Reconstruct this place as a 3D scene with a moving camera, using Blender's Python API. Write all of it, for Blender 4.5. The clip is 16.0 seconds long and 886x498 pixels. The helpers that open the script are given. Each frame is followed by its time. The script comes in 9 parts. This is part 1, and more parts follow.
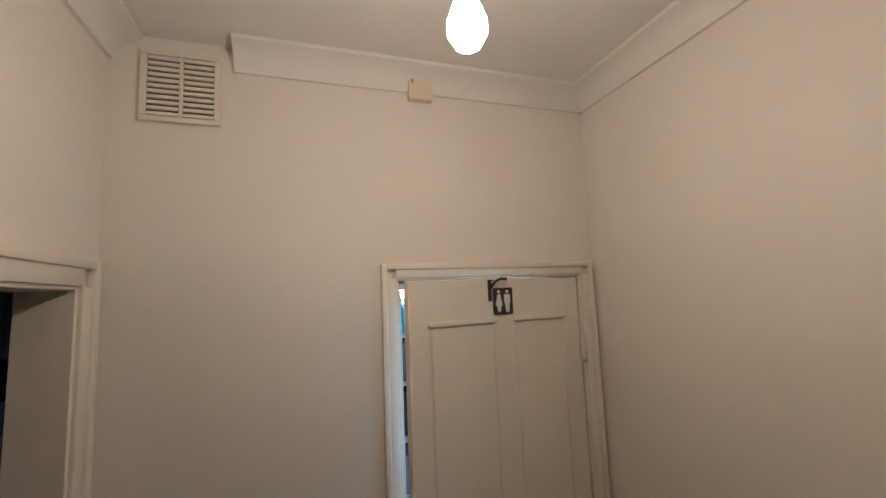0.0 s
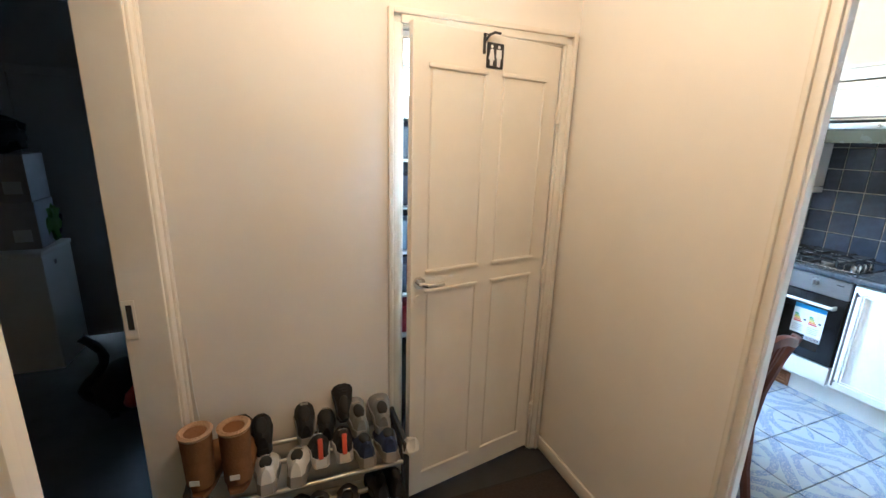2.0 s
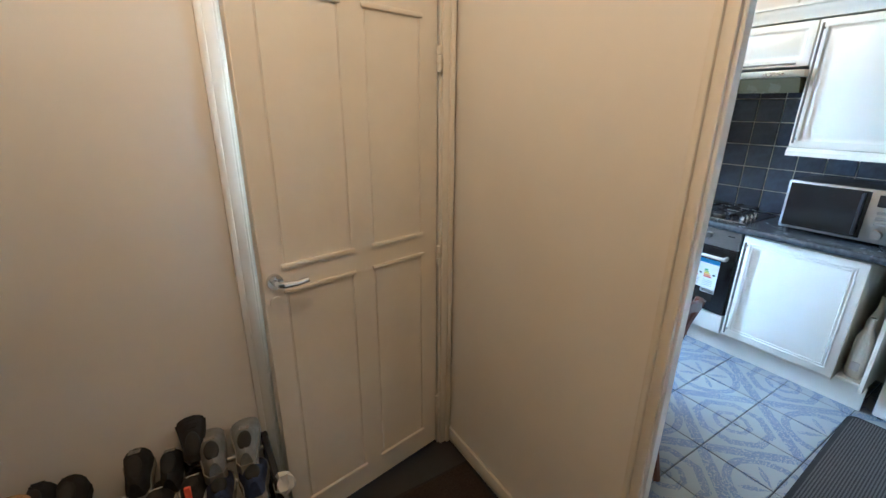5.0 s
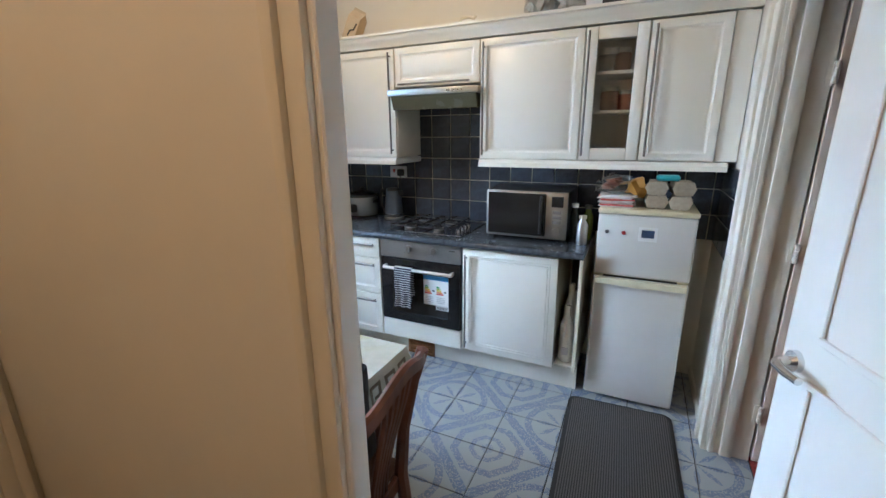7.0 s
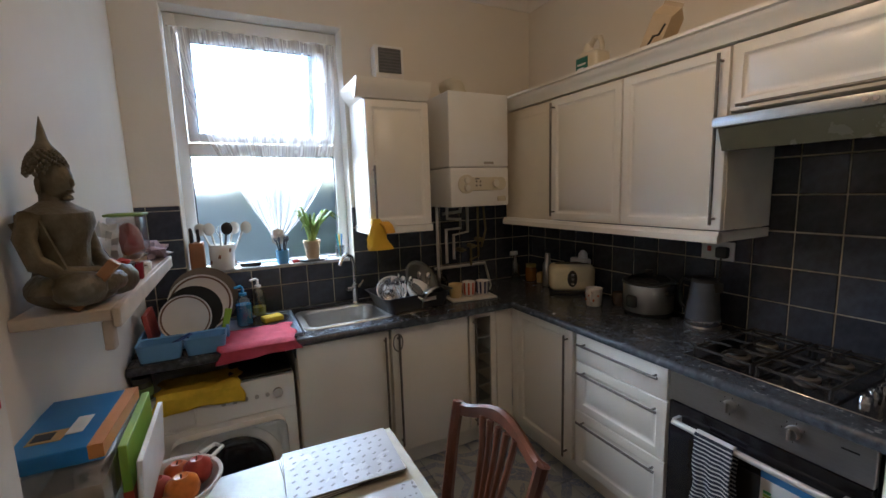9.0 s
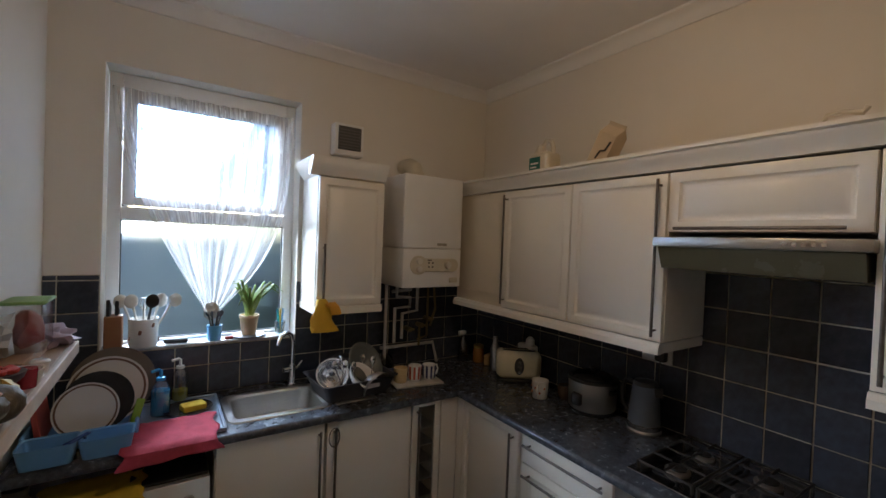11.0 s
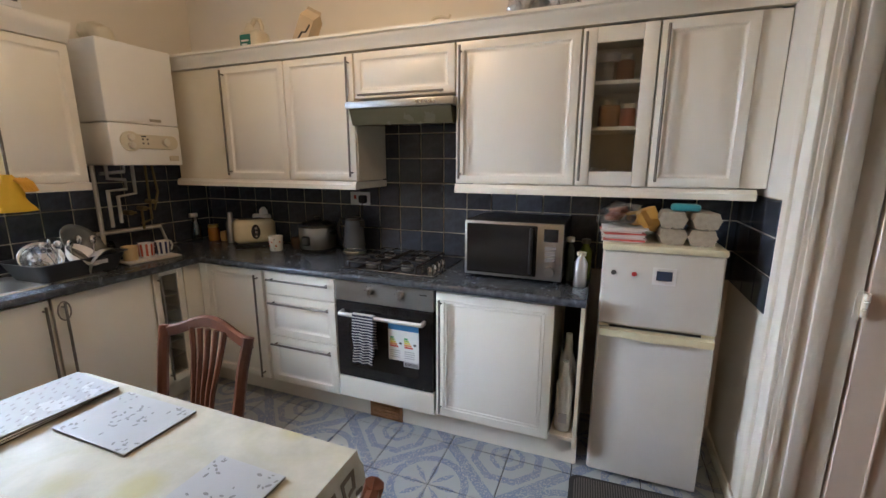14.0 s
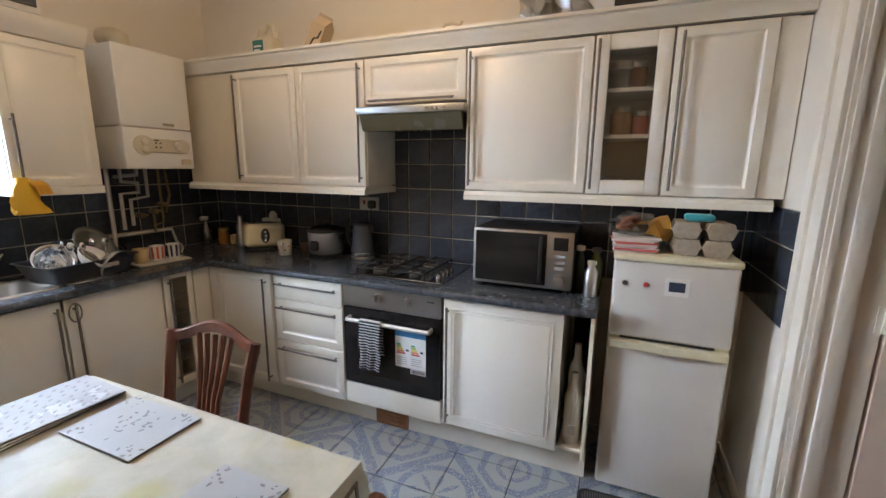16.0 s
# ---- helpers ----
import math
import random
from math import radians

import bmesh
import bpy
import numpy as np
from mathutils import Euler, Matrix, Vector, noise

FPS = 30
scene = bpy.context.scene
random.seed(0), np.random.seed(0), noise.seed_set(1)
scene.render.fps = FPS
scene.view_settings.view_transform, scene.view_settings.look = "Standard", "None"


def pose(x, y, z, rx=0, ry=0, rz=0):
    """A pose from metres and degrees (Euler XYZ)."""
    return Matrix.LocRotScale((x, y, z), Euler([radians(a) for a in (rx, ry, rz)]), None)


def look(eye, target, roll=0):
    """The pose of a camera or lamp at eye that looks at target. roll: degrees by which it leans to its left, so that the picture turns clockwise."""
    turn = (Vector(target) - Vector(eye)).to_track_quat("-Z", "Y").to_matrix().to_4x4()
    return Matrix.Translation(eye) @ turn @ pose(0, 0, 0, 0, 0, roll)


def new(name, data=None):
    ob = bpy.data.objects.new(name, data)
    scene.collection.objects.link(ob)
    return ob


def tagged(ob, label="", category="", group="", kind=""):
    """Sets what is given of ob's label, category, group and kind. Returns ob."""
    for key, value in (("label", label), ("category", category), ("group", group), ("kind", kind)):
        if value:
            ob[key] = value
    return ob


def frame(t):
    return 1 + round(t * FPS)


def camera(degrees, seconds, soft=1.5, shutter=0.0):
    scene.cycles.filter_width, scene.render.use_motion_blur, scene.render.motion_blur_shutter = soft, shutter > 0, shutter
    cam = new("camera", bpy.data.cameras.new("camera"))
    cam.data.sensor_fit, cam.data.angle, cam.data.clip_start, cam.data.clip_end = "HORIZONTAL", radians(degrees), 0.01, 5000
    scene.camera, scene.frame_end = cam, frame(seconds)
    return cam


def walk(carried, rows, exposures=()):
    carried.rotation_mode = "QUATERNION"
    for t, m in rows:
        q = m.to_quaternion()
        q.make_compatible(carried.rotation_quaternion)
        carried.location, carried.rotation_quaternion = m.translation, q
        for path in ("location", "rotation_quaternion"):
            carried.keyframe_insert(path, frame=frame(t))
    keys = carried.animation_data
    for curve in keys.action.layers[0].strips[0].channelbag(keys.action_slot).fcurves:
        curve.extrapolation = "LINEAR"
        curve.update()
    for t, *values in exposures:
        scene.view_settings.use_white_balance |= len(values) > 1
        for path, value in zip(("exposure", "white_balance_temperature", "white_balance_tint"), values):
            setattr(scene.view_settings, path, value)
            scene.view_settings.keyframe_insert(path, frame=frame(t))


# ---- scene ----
cam = camera(93.4, 16.0)
PATH = [
    (0, (-0.067, 0.112, 1.987), (0.565, 1.997, 2.207), -2.3),
    (0.5, (-0.078, 0.123, 1.828), (0.613, 1.997, 1.933), -1.6),
    (1, (-0.165, 0.048, 1.726), (0.535, 1.917, 1.595), -0.1),
    (1.5, (-0.216, -0.058, 1.656), (0.492, 1.779, 1.303), 1.4),
    (2, (-0.225, -0.145, 1.626), (0.483, 1.659, 1.131), 1.8),
    (2.5, (-0.25, -0.196, 1.642), (0.427, 1.595, 1.064), 1.8),
    (3, (-0.258, -0.195, 1.614), (0.402, 1.582, 0.976), 1.8),
    (3.2, (-0.251, -0.19, 1.608), (0.416, 1.574, 0.942), 2.0),
    (5.3, (0.169, 0.113, 1.587), (1.33, 1.62, 0.971), 0.3),
    (5.5, (0.233, 0.132, 1.578), (1.515, 1.547, 0.982), 0.1),
    (6, (0.375, 0.163, 1.551), (1.92, 1.295, 0.976), -0.2),
    (6.5, (0.475, 0.176, 1.543), (2.149, 1.117, 0.986), -0.6),
    (7, (0.69, 0.235, 1.541), (2.435, 1.057, 1.013), -0.6),
    (7.5, (0.915, 0.255, 1.555), (2.629, 1.153, 1.048), -0.9),
    (7.8, (1.1, 0.331, 1.577), (2.728, 1.369, 1.056), -1.8),
    (7.9, (1.14, 0.372, 1.573), (2.738, 1.468, 1.078), -1.8),
    (8, (1.184, 0.415, 1.575), (2.745, 1.57, 1.096), -1.9),
    (8.5, (1.422, 0.632, 1.557), (2.686, 2.131, 1.163), -2.5),
    (8.8, (1.493, 0.71, 1.574), (2.512, 2.401, 1.252), -2.0),
    (9, (1.524, 0.804, 1.584), (2.41, 2.576, 1.308), -1.8),
    (9.1, (1.523, 0.832, 1.598), (2.354, 2.635, 1.352), -1.7),
    (9.2, (1.518, 0.843, 1.619), (2.306, 2.667, 1.391), -1.1),
    (11.3, (1.544, 0.858, 1.771), (2.71, 2.483, 1.735), 1.4),
    (11.4, (1.538, 0.844, 1.767), (2.727, 2.451, 1.697), 1.3),
    (11.5, (1.51, 0.833, 1.741), (2.731, 2.414, 1.654), 1.4),
    (12, (1.421, 0.799, 1.645), (2.739, 2.292, 1.461), 1.2),
    (12.5, (1.341, 0.726, 1.579), (2.752, 2.119, 1.315), 0.4),
    (13, (1.269, 0.656, 1.557), (2.827, 1.863, 1.218), -0.1),
    (13.5, (1.192, 0.55, 1.522), (2.901, 1.514, 1.137), -0.4),
    (14, (1.128, 0.426, 1.498), (2.954, 1.134, 1.094), 0.1),
    (14.5, (1.081, 0.311, 1.518), (2.98, 0.813, 1.141), 0.8),
    (15, (1.062, 0.282, 1.544), (2.966, 0.766, 1.169), 0.7),
    (15.5, (1.082, 0.348, 1.512), (2.947, 0.968, 1.141), 0.5),
    (16, (1.145, 0.432, 1.509), (2.96, 1.18, 1.124), 0.6),
]
EXPOSURES = [
    (0.0, 3.0, 4150, 0),
    (1.0, 3.7, 4350, 0),
    (2.0, 4.6, 4300, -3),
    (3.0, 4.6, 4300, -4),
    (5.5, 3.75, 4450, -3),
    (6.5, 3.45, 4800, -1),
    (7.5, 3.4, 5150, 2),
    (8.0, 3.1, 5450, 4),
    (9.0, 2.3, 5750, 9),
    (11.3, 1.9, 5750, 10),
    (12.0, 2.0, 5750, 10),
    (12.5, 2.1, 5700, 10),
    (13.5, 2.6, 5900, 10),
    (14.0, 3.1, 5850, 8),
    (14.5, 3.4, 5850, 8),
    (15.5, 3.45, 5850, 8),
    (16.0, 3.15, 5850, 8),
]
walk(cam, [(t, look(eye, target, roll)) for t, eye, target, roll in PATH], EXPOSURES)

# ---- light ----
world = bpy.data.worlds.new("sky")
scene.world = world
world.use_nodes = True
sky = world.node_tree.nodes.new("ShaderNodeTexSky")
sky.sky_type = "NISHITA"
sky.sun_disc = False
sky.sun_elevation = radians(23)
sky.sun_rotation = radians(-18)
bgn = world.node_tree.nodes["Background"]
world.node_tree.links.new(sky.outputs[0], bgn.inputs[0])
bgn.inputs[1].default_value = 0.105
sun = new("sun", bpy.data.lights.new("sun", "SUN"))
sun.data.energy, sun.data.angle, sun.data.color = 4.3, radians(55), (0.97, 0.98, 1.0)
sun.matrix_basis = look((0, 0, 0), (0.28, -0.85, -0.40))


def bulb(name, x, y, z, power, col, r=0.04):
    ob = new(name, bpy.data.lights.new(name, "POINT"))
    ob.data.energy, ob.data.color, ob.data.shadow_soft_size = power, col, r
    ob.location = (x, y, z)
    return ob


# the hall bulb and the kitchen bulb
bulb("hall_bulb_light", 0.17, 0.66, 2.40, 1.0, (1.0, 0.435, 0.11), 0.05)
bulb("kitchen_bulb_light", 2.38, 1.62, 2.58, 1.5, (1.0, 0.60, 0.29), 0.04)

# ---- small building kit ----
def box(bm, x0, x1, y0, y1, z0, z1, bevel=0.0, seg=1):
    """Adds a box to bm, its edges bevelled."""
    g = bmesh.ops.create_cube(bm, size=1.0)
    for v in g["verts"]:
        v.co = Vector(((x0 + x1) / 2 + v.co.x * (x1 - x0), (y0 + y1) / 2 + v.co.y * (y1 - y0), (z0 + z1) / 2 + v.co.z * (z1 - z0)))
    if bevel > 0:
        es = list({e for v in g["verts"] for e in v.link_edges})
        bmesh.ops.bevel(bm, geom=es, offset=bevel, segments=seg, profile=0.5, affect="EDGES")
    return bm


def cyl(bm, p0, p1, r0, r1=None, seg=12, caps=True):
    """Adds a cone or cylinder from p0 to p1."""
    p0, p1 = Vector(p0), Vector(p1)
    r1 = r0 if r1 is None else r1
    d = p1 - p0
    m = Matrix.Translation((p0 + p1) / 2) @ d.to_track_quat("Z", "Y").to_matrix().to_4x4()
    bmesh.ops.create_cone(bm, cap_ends=caps, segments=seg, radius1=r0, radius2=r1, depth=d.length, matrix=m)
    return bm


def tube(bm, pts, r, seg=8, rs=None):
    """Adds a swept round tube through the points."""
    pts = [Vector(p) for p in pts]
    rings = []
    side = None
    for i, p in enumerate(pts):
        d = (pts[min(i + 1, len(pts) - 1)] - pts[max(i - 1, 0)]).normalized()
        if side is None:
            side = d.orthogonal().normalized()
        side = (side - d * side.dot(d)).normalized()
        up = d.cross(side)
        rr = rs[i] if rs else r
        rings.append([bm.verts.new(p + (side * math.cos(a) + up * math.sin(a)) * rr) for a in [2 * math.pi * k / seg for k in range(seg)]])
    for a, b in zip(rings, rings[1:]):
        for k in range(seg):
            bm.faces.new((a[k], a[(k + 1) % seg], b[(k + 1) % seg], b[k]))
    bm.faces.new(rings[0][::-1])
    bm.faces.new(rings[-1])
    return bm


def lathe(bm, prof, c=(0, 0, 0), seg=20, squash=1.0, close=True):
    """Adds a solid of revolution about z from (radius, height) pairs."""
    rings = []
    for r, z in prof:
        rings.append([bm.verts.new((c[0] + r * math.cos(2 * math.pi * k / seg), c[1] + r * squash * math.sin(2 * math.pi * k / seg), c[2] + z)) for k in range(seg)])
    for a, b in zip(rings, rings[1:]):
        for k in range(seg):
            bm.faces.new((a[k], a[(k + 1) % seg], b[(k + 1) % seg], b[k]))
    if close:
        bm.faces.new(rings[0][::-1])
        bm.faces.new(rings[-1])
    return bm


def prism(bm, pts, x0, x1, axis="x"):
    """Adds a prism: a closed outline, in the two other axes, drawn out along an axis."""
    def at(a, b, c):
        return (c, a, b) if axis == "x" else (a, c, b) if axis == "y" else (a, b, c)
    A = [bm.verts.new(at(a, b, x0)) for a, b in pts]
    B = [bm.verts.new(at(a, b, x1)) for a, b in pts]
    n = len(pts)
    bm.faces.new(A[::-1])
    bm.faces.new(B)
    for k in range(n):
        bm.faces.new((A[k], A[(k + 1) % n], B[(k + 1) % n], B[k]))
    bmesh.ops.recalc_face_normals(bm, faces=bm.faces[:])
    return bm


def blob(bm, c, r, sub=2, rough=0.0, scale=3.0):
    """Adds an uneven ball; r is a radius or three."""
    r = (r, r, r) if isinstance(r, (int, float)) else r
    g = bmesh.ops.create_icosphere(bm, subdivisions=sub, radius=1.0)
    for v in g["verts"]:
        k = 1 + rough * noise.noise(v.co * scale + Vector(c) * 7)
        v.co = Vector((c[0] + v.co.x * r[0] * k, c[1] + v.co.y * r[1] * k, c[2] + v.co.z * r[2] * k))
    return bm


def B():
    return bmesh.new()


def to_mesh(name, bm, material, smooth=False):
    me = bpy.data.meshes.new(name)
    bmesh.ops.recalc_face_normals(bm, faces=bm.faces[:])
    bm.to_mesh(me)
    bm.free()
    me.materials.append(material)
    if smooth:
        me.shade_smooth()
        me.set_sharp_from_angle(angle=radians(38))
    return me


def thing(name, x, y, z, rz=0, label="", category="", group="", kind=""):
    ob = new(name)
    ob.empty_display_size = 0.1
    ob.matrix_basis = pose(x, y, z, 0, 0, rz)
    return tagged(ob, label, category, group, kind)


def part(name, bm, material, parent, label="", smooth=True, at=None):
    ob = new(name, to_mesh(name, bm, material, smooth))
    ob.parent = parent
    if at is not None:
        ob.matrix_basis = at
    return tagged(ob, label)


def solid(name, bm, material, label="", category="", group="", kind="", smooth=True):
    return tagged(new(name, to_mesh(name, bm, material, smooth)), label, category, group, kind)


# ---- materials ----
def mat(name, col, rough=0.5, metal=0.0, vary=0.06, scale=6.0, bump=0.0, bscale=60.0, col2=None, spec=0.5, coat=0.0, trans=0.0, sub=0.0, stretch=(1, 1, 1), piece=0.0):
    m = bpy.data.materials.new(name)
    m.use_nodes = True
    nt = m.node_tree
    N, L = nt.nodes, nt.links
    bs = N["Principled BSDF"]
    bs.inputs["Roughness"].default_value = rough
    bs.inputs["Metallic"].default_value = metal
    bs.inputs["Specular IOR Level"].default_value = spec
    bs.inputs["Coat Weight"].default_value = coat
    bs.inputs["Transmission Weight"].default_value = trans
    tc = N.new("ShaderNodeTexCoord")
    mp = N.new("ShaderNodeMapping")
    mp.inputs["Scale"].default_value = stretch
    L.new(tc.outputs["Object"], mp.inputs["Vector"])
    n1 = N.new("ShaderNodeTexNoise")
    n1.inputs["Scale"].default_value = scale
    n1.inputs["Detail"].default_value = 6
    n1.inputs["Roughness"].default_value = 0.6
    L.new(mp.outputs[0], n1.inputs["Vector"])
    mix = N.new("ShaderNodeMix")
    mix.data_type = "RGBA"
    c2 = col2 or tuple(c * (1 - 2.5 * vary) for c in col)
    mix.inputs["A"].default_value = (*col, 1)
    mix.inputs["B"].default_value = (*c2, 1)
    ramp = N.new("ShaderNodeMapRange")
    ramp.inputs["From Min"].default_value = 0.35
    ramp.inputs["From Max"].default_value = 0.7
    L.new(n1.outputs["Fac"], ramp.inputs["Value"])
    L.new(ramp.outputs[0], mix.inputs["Factor"])
    out = mix.outputs["Result"]
    if piece > 0:
        oi = N.new("ShaderNodeObjectInfo")
        hs = N.new("ShaderNodeHueSaturation")
        mr = N.new("ShaderNodeMapRange")
        mr.inputs["To Min"].default_value = 1 - piece
        mr.inputs["To Max"].default_value = 1 + piece
        L.new(oi.outputs["Random"], mr.inputs["Value"])
        L.new(mr.outputs[0], hs.inputs["Value"])
        L.new(out, hs.inputs["Color"])
        out = hs.outputs[0]
    L.new(out, bs.inputs["Base Color"])
    rr = N.new("ShaderNodeMapRange")
    rr.inputs["To Min"].default_value = max(0.02, rough - 0.08)
    rr.inputs["To Max"].default_value = min(1.0, rough + 0.1)
    L.new(n1.outputs["Fac"], rr.inputs["Value"])
    L.new(rr.outputs[0], bs.inputs["Roughness"])
    if bump > 0:
        n2 = N.new("ShaderNodeTexNoise")
        n2.inputs["Scale"].default_value = bscale
        n2.inputs["Detail"].default_value = 4
        L.new(mp.outputs[0], n2.inputs["Vector"])
        bp = N.new("ShaderNodeBump")
        bp.inputs["Strength"].default_value = bump
        bp.inputs["Distance"].default_value = 0.01
        L.new(n2.outputs["Fac"], bp.inputs["Height"])
        L.new(bp.outputs[0], bs.inputs["Normal"])
    return m


def glow(name, col, strength):
    m = bpy.data.materials.new(name)
    m.use_nodes = True
    bs = m.node_tree.nodes["Principled BSDF"]
    bs.inputs["Base Color"].default_value = (*col, 1)
    bs.inputs["Emission Color"].default_value = (*col, 1)
    bs.inputs["Emission Strength"].default_value = strength
    return m


WALL = mat("wall_paint", (0.80, 0.76, 0.69), 0.62, vary=0.03, scale=1.2, bump=0.05, bscale=45)
KWALL = mat("kitchen_wall_paint", (0.79, 0.74, 0.65), 0.6, vary=0.025, scale=1.0, bump=0.05, bscale=40)
CEIL = mat("ceiling_paint", (0.82, 0.80, 0.76), 0.8, vary=0.03, scale=1.5, bump=0.1, bscale=30)
GLOSS = mat("gloss_woodwork_paint", (0.78, 0.73, 0.63), 0.42, vary=0.04, scale=3, bump=0.06, bscale=25)
DOORW = mat("white_door_gloss", (0.82, 0.80, 0.75), 0.3, vary=0.03, scale=2.5, bump=0.05, bscale=22)
PINK = mat("pink_grey_door_paint", (0.76, 0.64, 0.53), 0.4, vary=0.03, scale=3, bump=0.05, bscale=25)
CAB = mat("white_foil_cabinet", (0.84, 0.805, 0.715), 0.3, vary=0.02, scale=2, bump=0.02, bscale=20)
CREAM = mat("yellowed_cream_panel", (0.78, 0.71, 0.56), 0.4, vary=0.04, scale=3)
CARC = mat("carcass_white", (0.78, 0.73, 0.62), 0.45, vary=0.05, scale=5)
STEEL = mat("brushed_steel", (0.55, 0.54, 0.52), 0.33, 1.0, vary=0.05, scale=30, stretch=(1, 12, 12))
HANDLE = mat("aged_nickel", (0.22, 0.20, 0.175), 0.38, 0.85, vary=0.12, scale=40)
CHROME = mat("chrome", (0.72, 0.72, 0.72), 0.14, 1.0, vary=0.02)
BLACKGL = mat("black_oven_glass", (0.012, 0.012, 0.014), 0.12, vary=0.05, spec=0.5)
BLACK = mat("black_plastic", (0.02, 0.02, 0.022), 0.42, vary=0.1, scale=20)
# near-black that stands in for shade inside gaps, slots and recesses
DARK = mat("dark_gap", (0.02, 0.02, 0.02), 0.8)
PVC = mat("white_upvc", (0.86, 0.87, 0.87), 0.3, vary=0.015, scale=4)
WHITEP = mat("white_enamel", (0.82, 0.81, 0.77), 0.33, vary=0.02, scale=4)
FRIDGE = mat("fridge_enamel", (0.66, 0.64, 0.60), 0.36, vary=0.03, scale=3, bump=0.03, bscale=180)
FRIDGEY = mat("yellowed_fridge_trim", (0.75, 0.70, 0.50), 0.4, vary=0.06, scale=8)
TILE = mat("dark_wall_tile", (0.052, 0.061, 0.082), 0.2, vary=0.15, scale=25, piece=0.25, bump=0.04, bscale=30)
GROUT = mat("old_grout", (0.60, 0.54, 0.42), 0.85, vary=0.12, scale=14, bump=0.2, bscale=200)
FGROUT = mat("floor_grout", (0.06, 0.057, 0.055), 0.9, vary=0.15, scale=12)
WORKTOP = mat("slate_laminate_worktop", (0.036, 0.042, 0.053), 0.24, vary=0.2, scale=38, col2=(0.088, 0.10, 0.12), bump=0.03, bscale=90)
WOOD = mat("reddish_mahogany", (0.16, 0.055, 0.028), 0.36, vary=0.15, scale=14, stretch=(1, 1, 0.12), col2=(0.075, 0.024, 0.014))
TERRA = mat("terracotta_air_brick", (0.36, 0.17, 0.07), 0.75, vary=0.1, scale=20, bump=0.2, bscale=90)
HALLFLOOR = mat("dark_grey_hall_floor", (0.035, 0.034, 0.034), 0.45, vary=0.15, scale=6, bump=0.08, bscale=60)
DOORMAT = mat("brown_coir_mat", (0.055, 0.038, 0.028), 0.95, vary=0.2, scale=120, bump=0.9, bscale=420)
REDCARPET = mat("red_carpet", (0.30, 0.035, 0.03), 0.95, vary=0.12, scale=60, bump=0.6, bscale=300)
RUBBER = mat("black_rubber", (0.02, 0.02, 0.02), 0.7, vary=0.1)


def clear(name, col=(1, 1, 1), rough=0.0, alpha=0.12):
    """Thin clear glass or film: mostly see-through, with a glossy skin."""
    m = bpy.data.materials.new(name)
    m.use_nodes = True
    nt = m.node_tree
    N, L = nt.nodes, nt.links
    N.clear()
    o = N.new("ShaderNodeOutputMaterial")
    tr = N.new("ShaderNodeBsdfTransparent")
    tr.inputs[0].default_value = (*col, 1)
    gl = N.new("ShaderNodeBsdfGlossy")
    gl.inputs["Roughness"].default_value = rough
    mx = N.new("ShaderNodeMixShader")
    mx.inputs[0].default_value = alpha
    L.new(tr.outputs[0], mx.inputs[1])
    L.new(gl.outputs[0], mx.inputs[2])
    L.new(mx.outputs[0], o.inputs[0])
    return m


GLASS = clear("window_glass", alpha=0.05)
CABGLASS = clear("cabinet_glass", (0.88, 0.88, 0.87), 0.02, 0.05)
FILM = clear("clear_plastic", (0.86, 0.87, 0.87), 0.15, 0.2)
SMOKE = clear("smoky_plastic", (0.42, 0.43, 0.45), 0.1, 0.25)


def frosted(name, lo, hi, tint):
    """Obscured glass: what lies behind it shows as a soft blur."""
    m = bpy.data.materials.new(name)
    m.use_nodes = True
    nt = m.node_tree
    N, L = nt.nodes, nt.links
    N.clear()
    o = N.new("ShaderNodeOutputMaterial")
    rf = N.new("ShaderNodeBsdfRefraction")
    rf.inputs["Color"].default_value = (*tint, 1)
    rf.inputs["IOR"].default_value = 1.15
    tc = N.new("ShaderNodeTexCoord")
    no = N.new("ShaderNodeTexNoise")
    no.inputs["Scale"].default_value = 3.0
    mr = N.new("ShaderNodeMapRange")
    mr.inputs["To Min"].default_value = lo
    mr.inputs["To Max"].default_value = hi
    L.new(tc.outputs["Object"], no.inputs["Vector"])
    L.new(no.outputs["Fac"], mr.inputs["Value"])
    L.new(mr.outputs[0], rf.inputs["Roughness"])
    L.new(rf.outputs[0], o.inputs[0])
    return m


# blur is the glass; the tints dim the sky behind, the upper pane most
FROST = frosted("frosted_glass", 0.28, 0.5, (0.62, 0.70, 0.77))
MISTED = frosted("dimmed_misted_glass", 0.10, 0.24, (0.42, 0.52, 0.65))


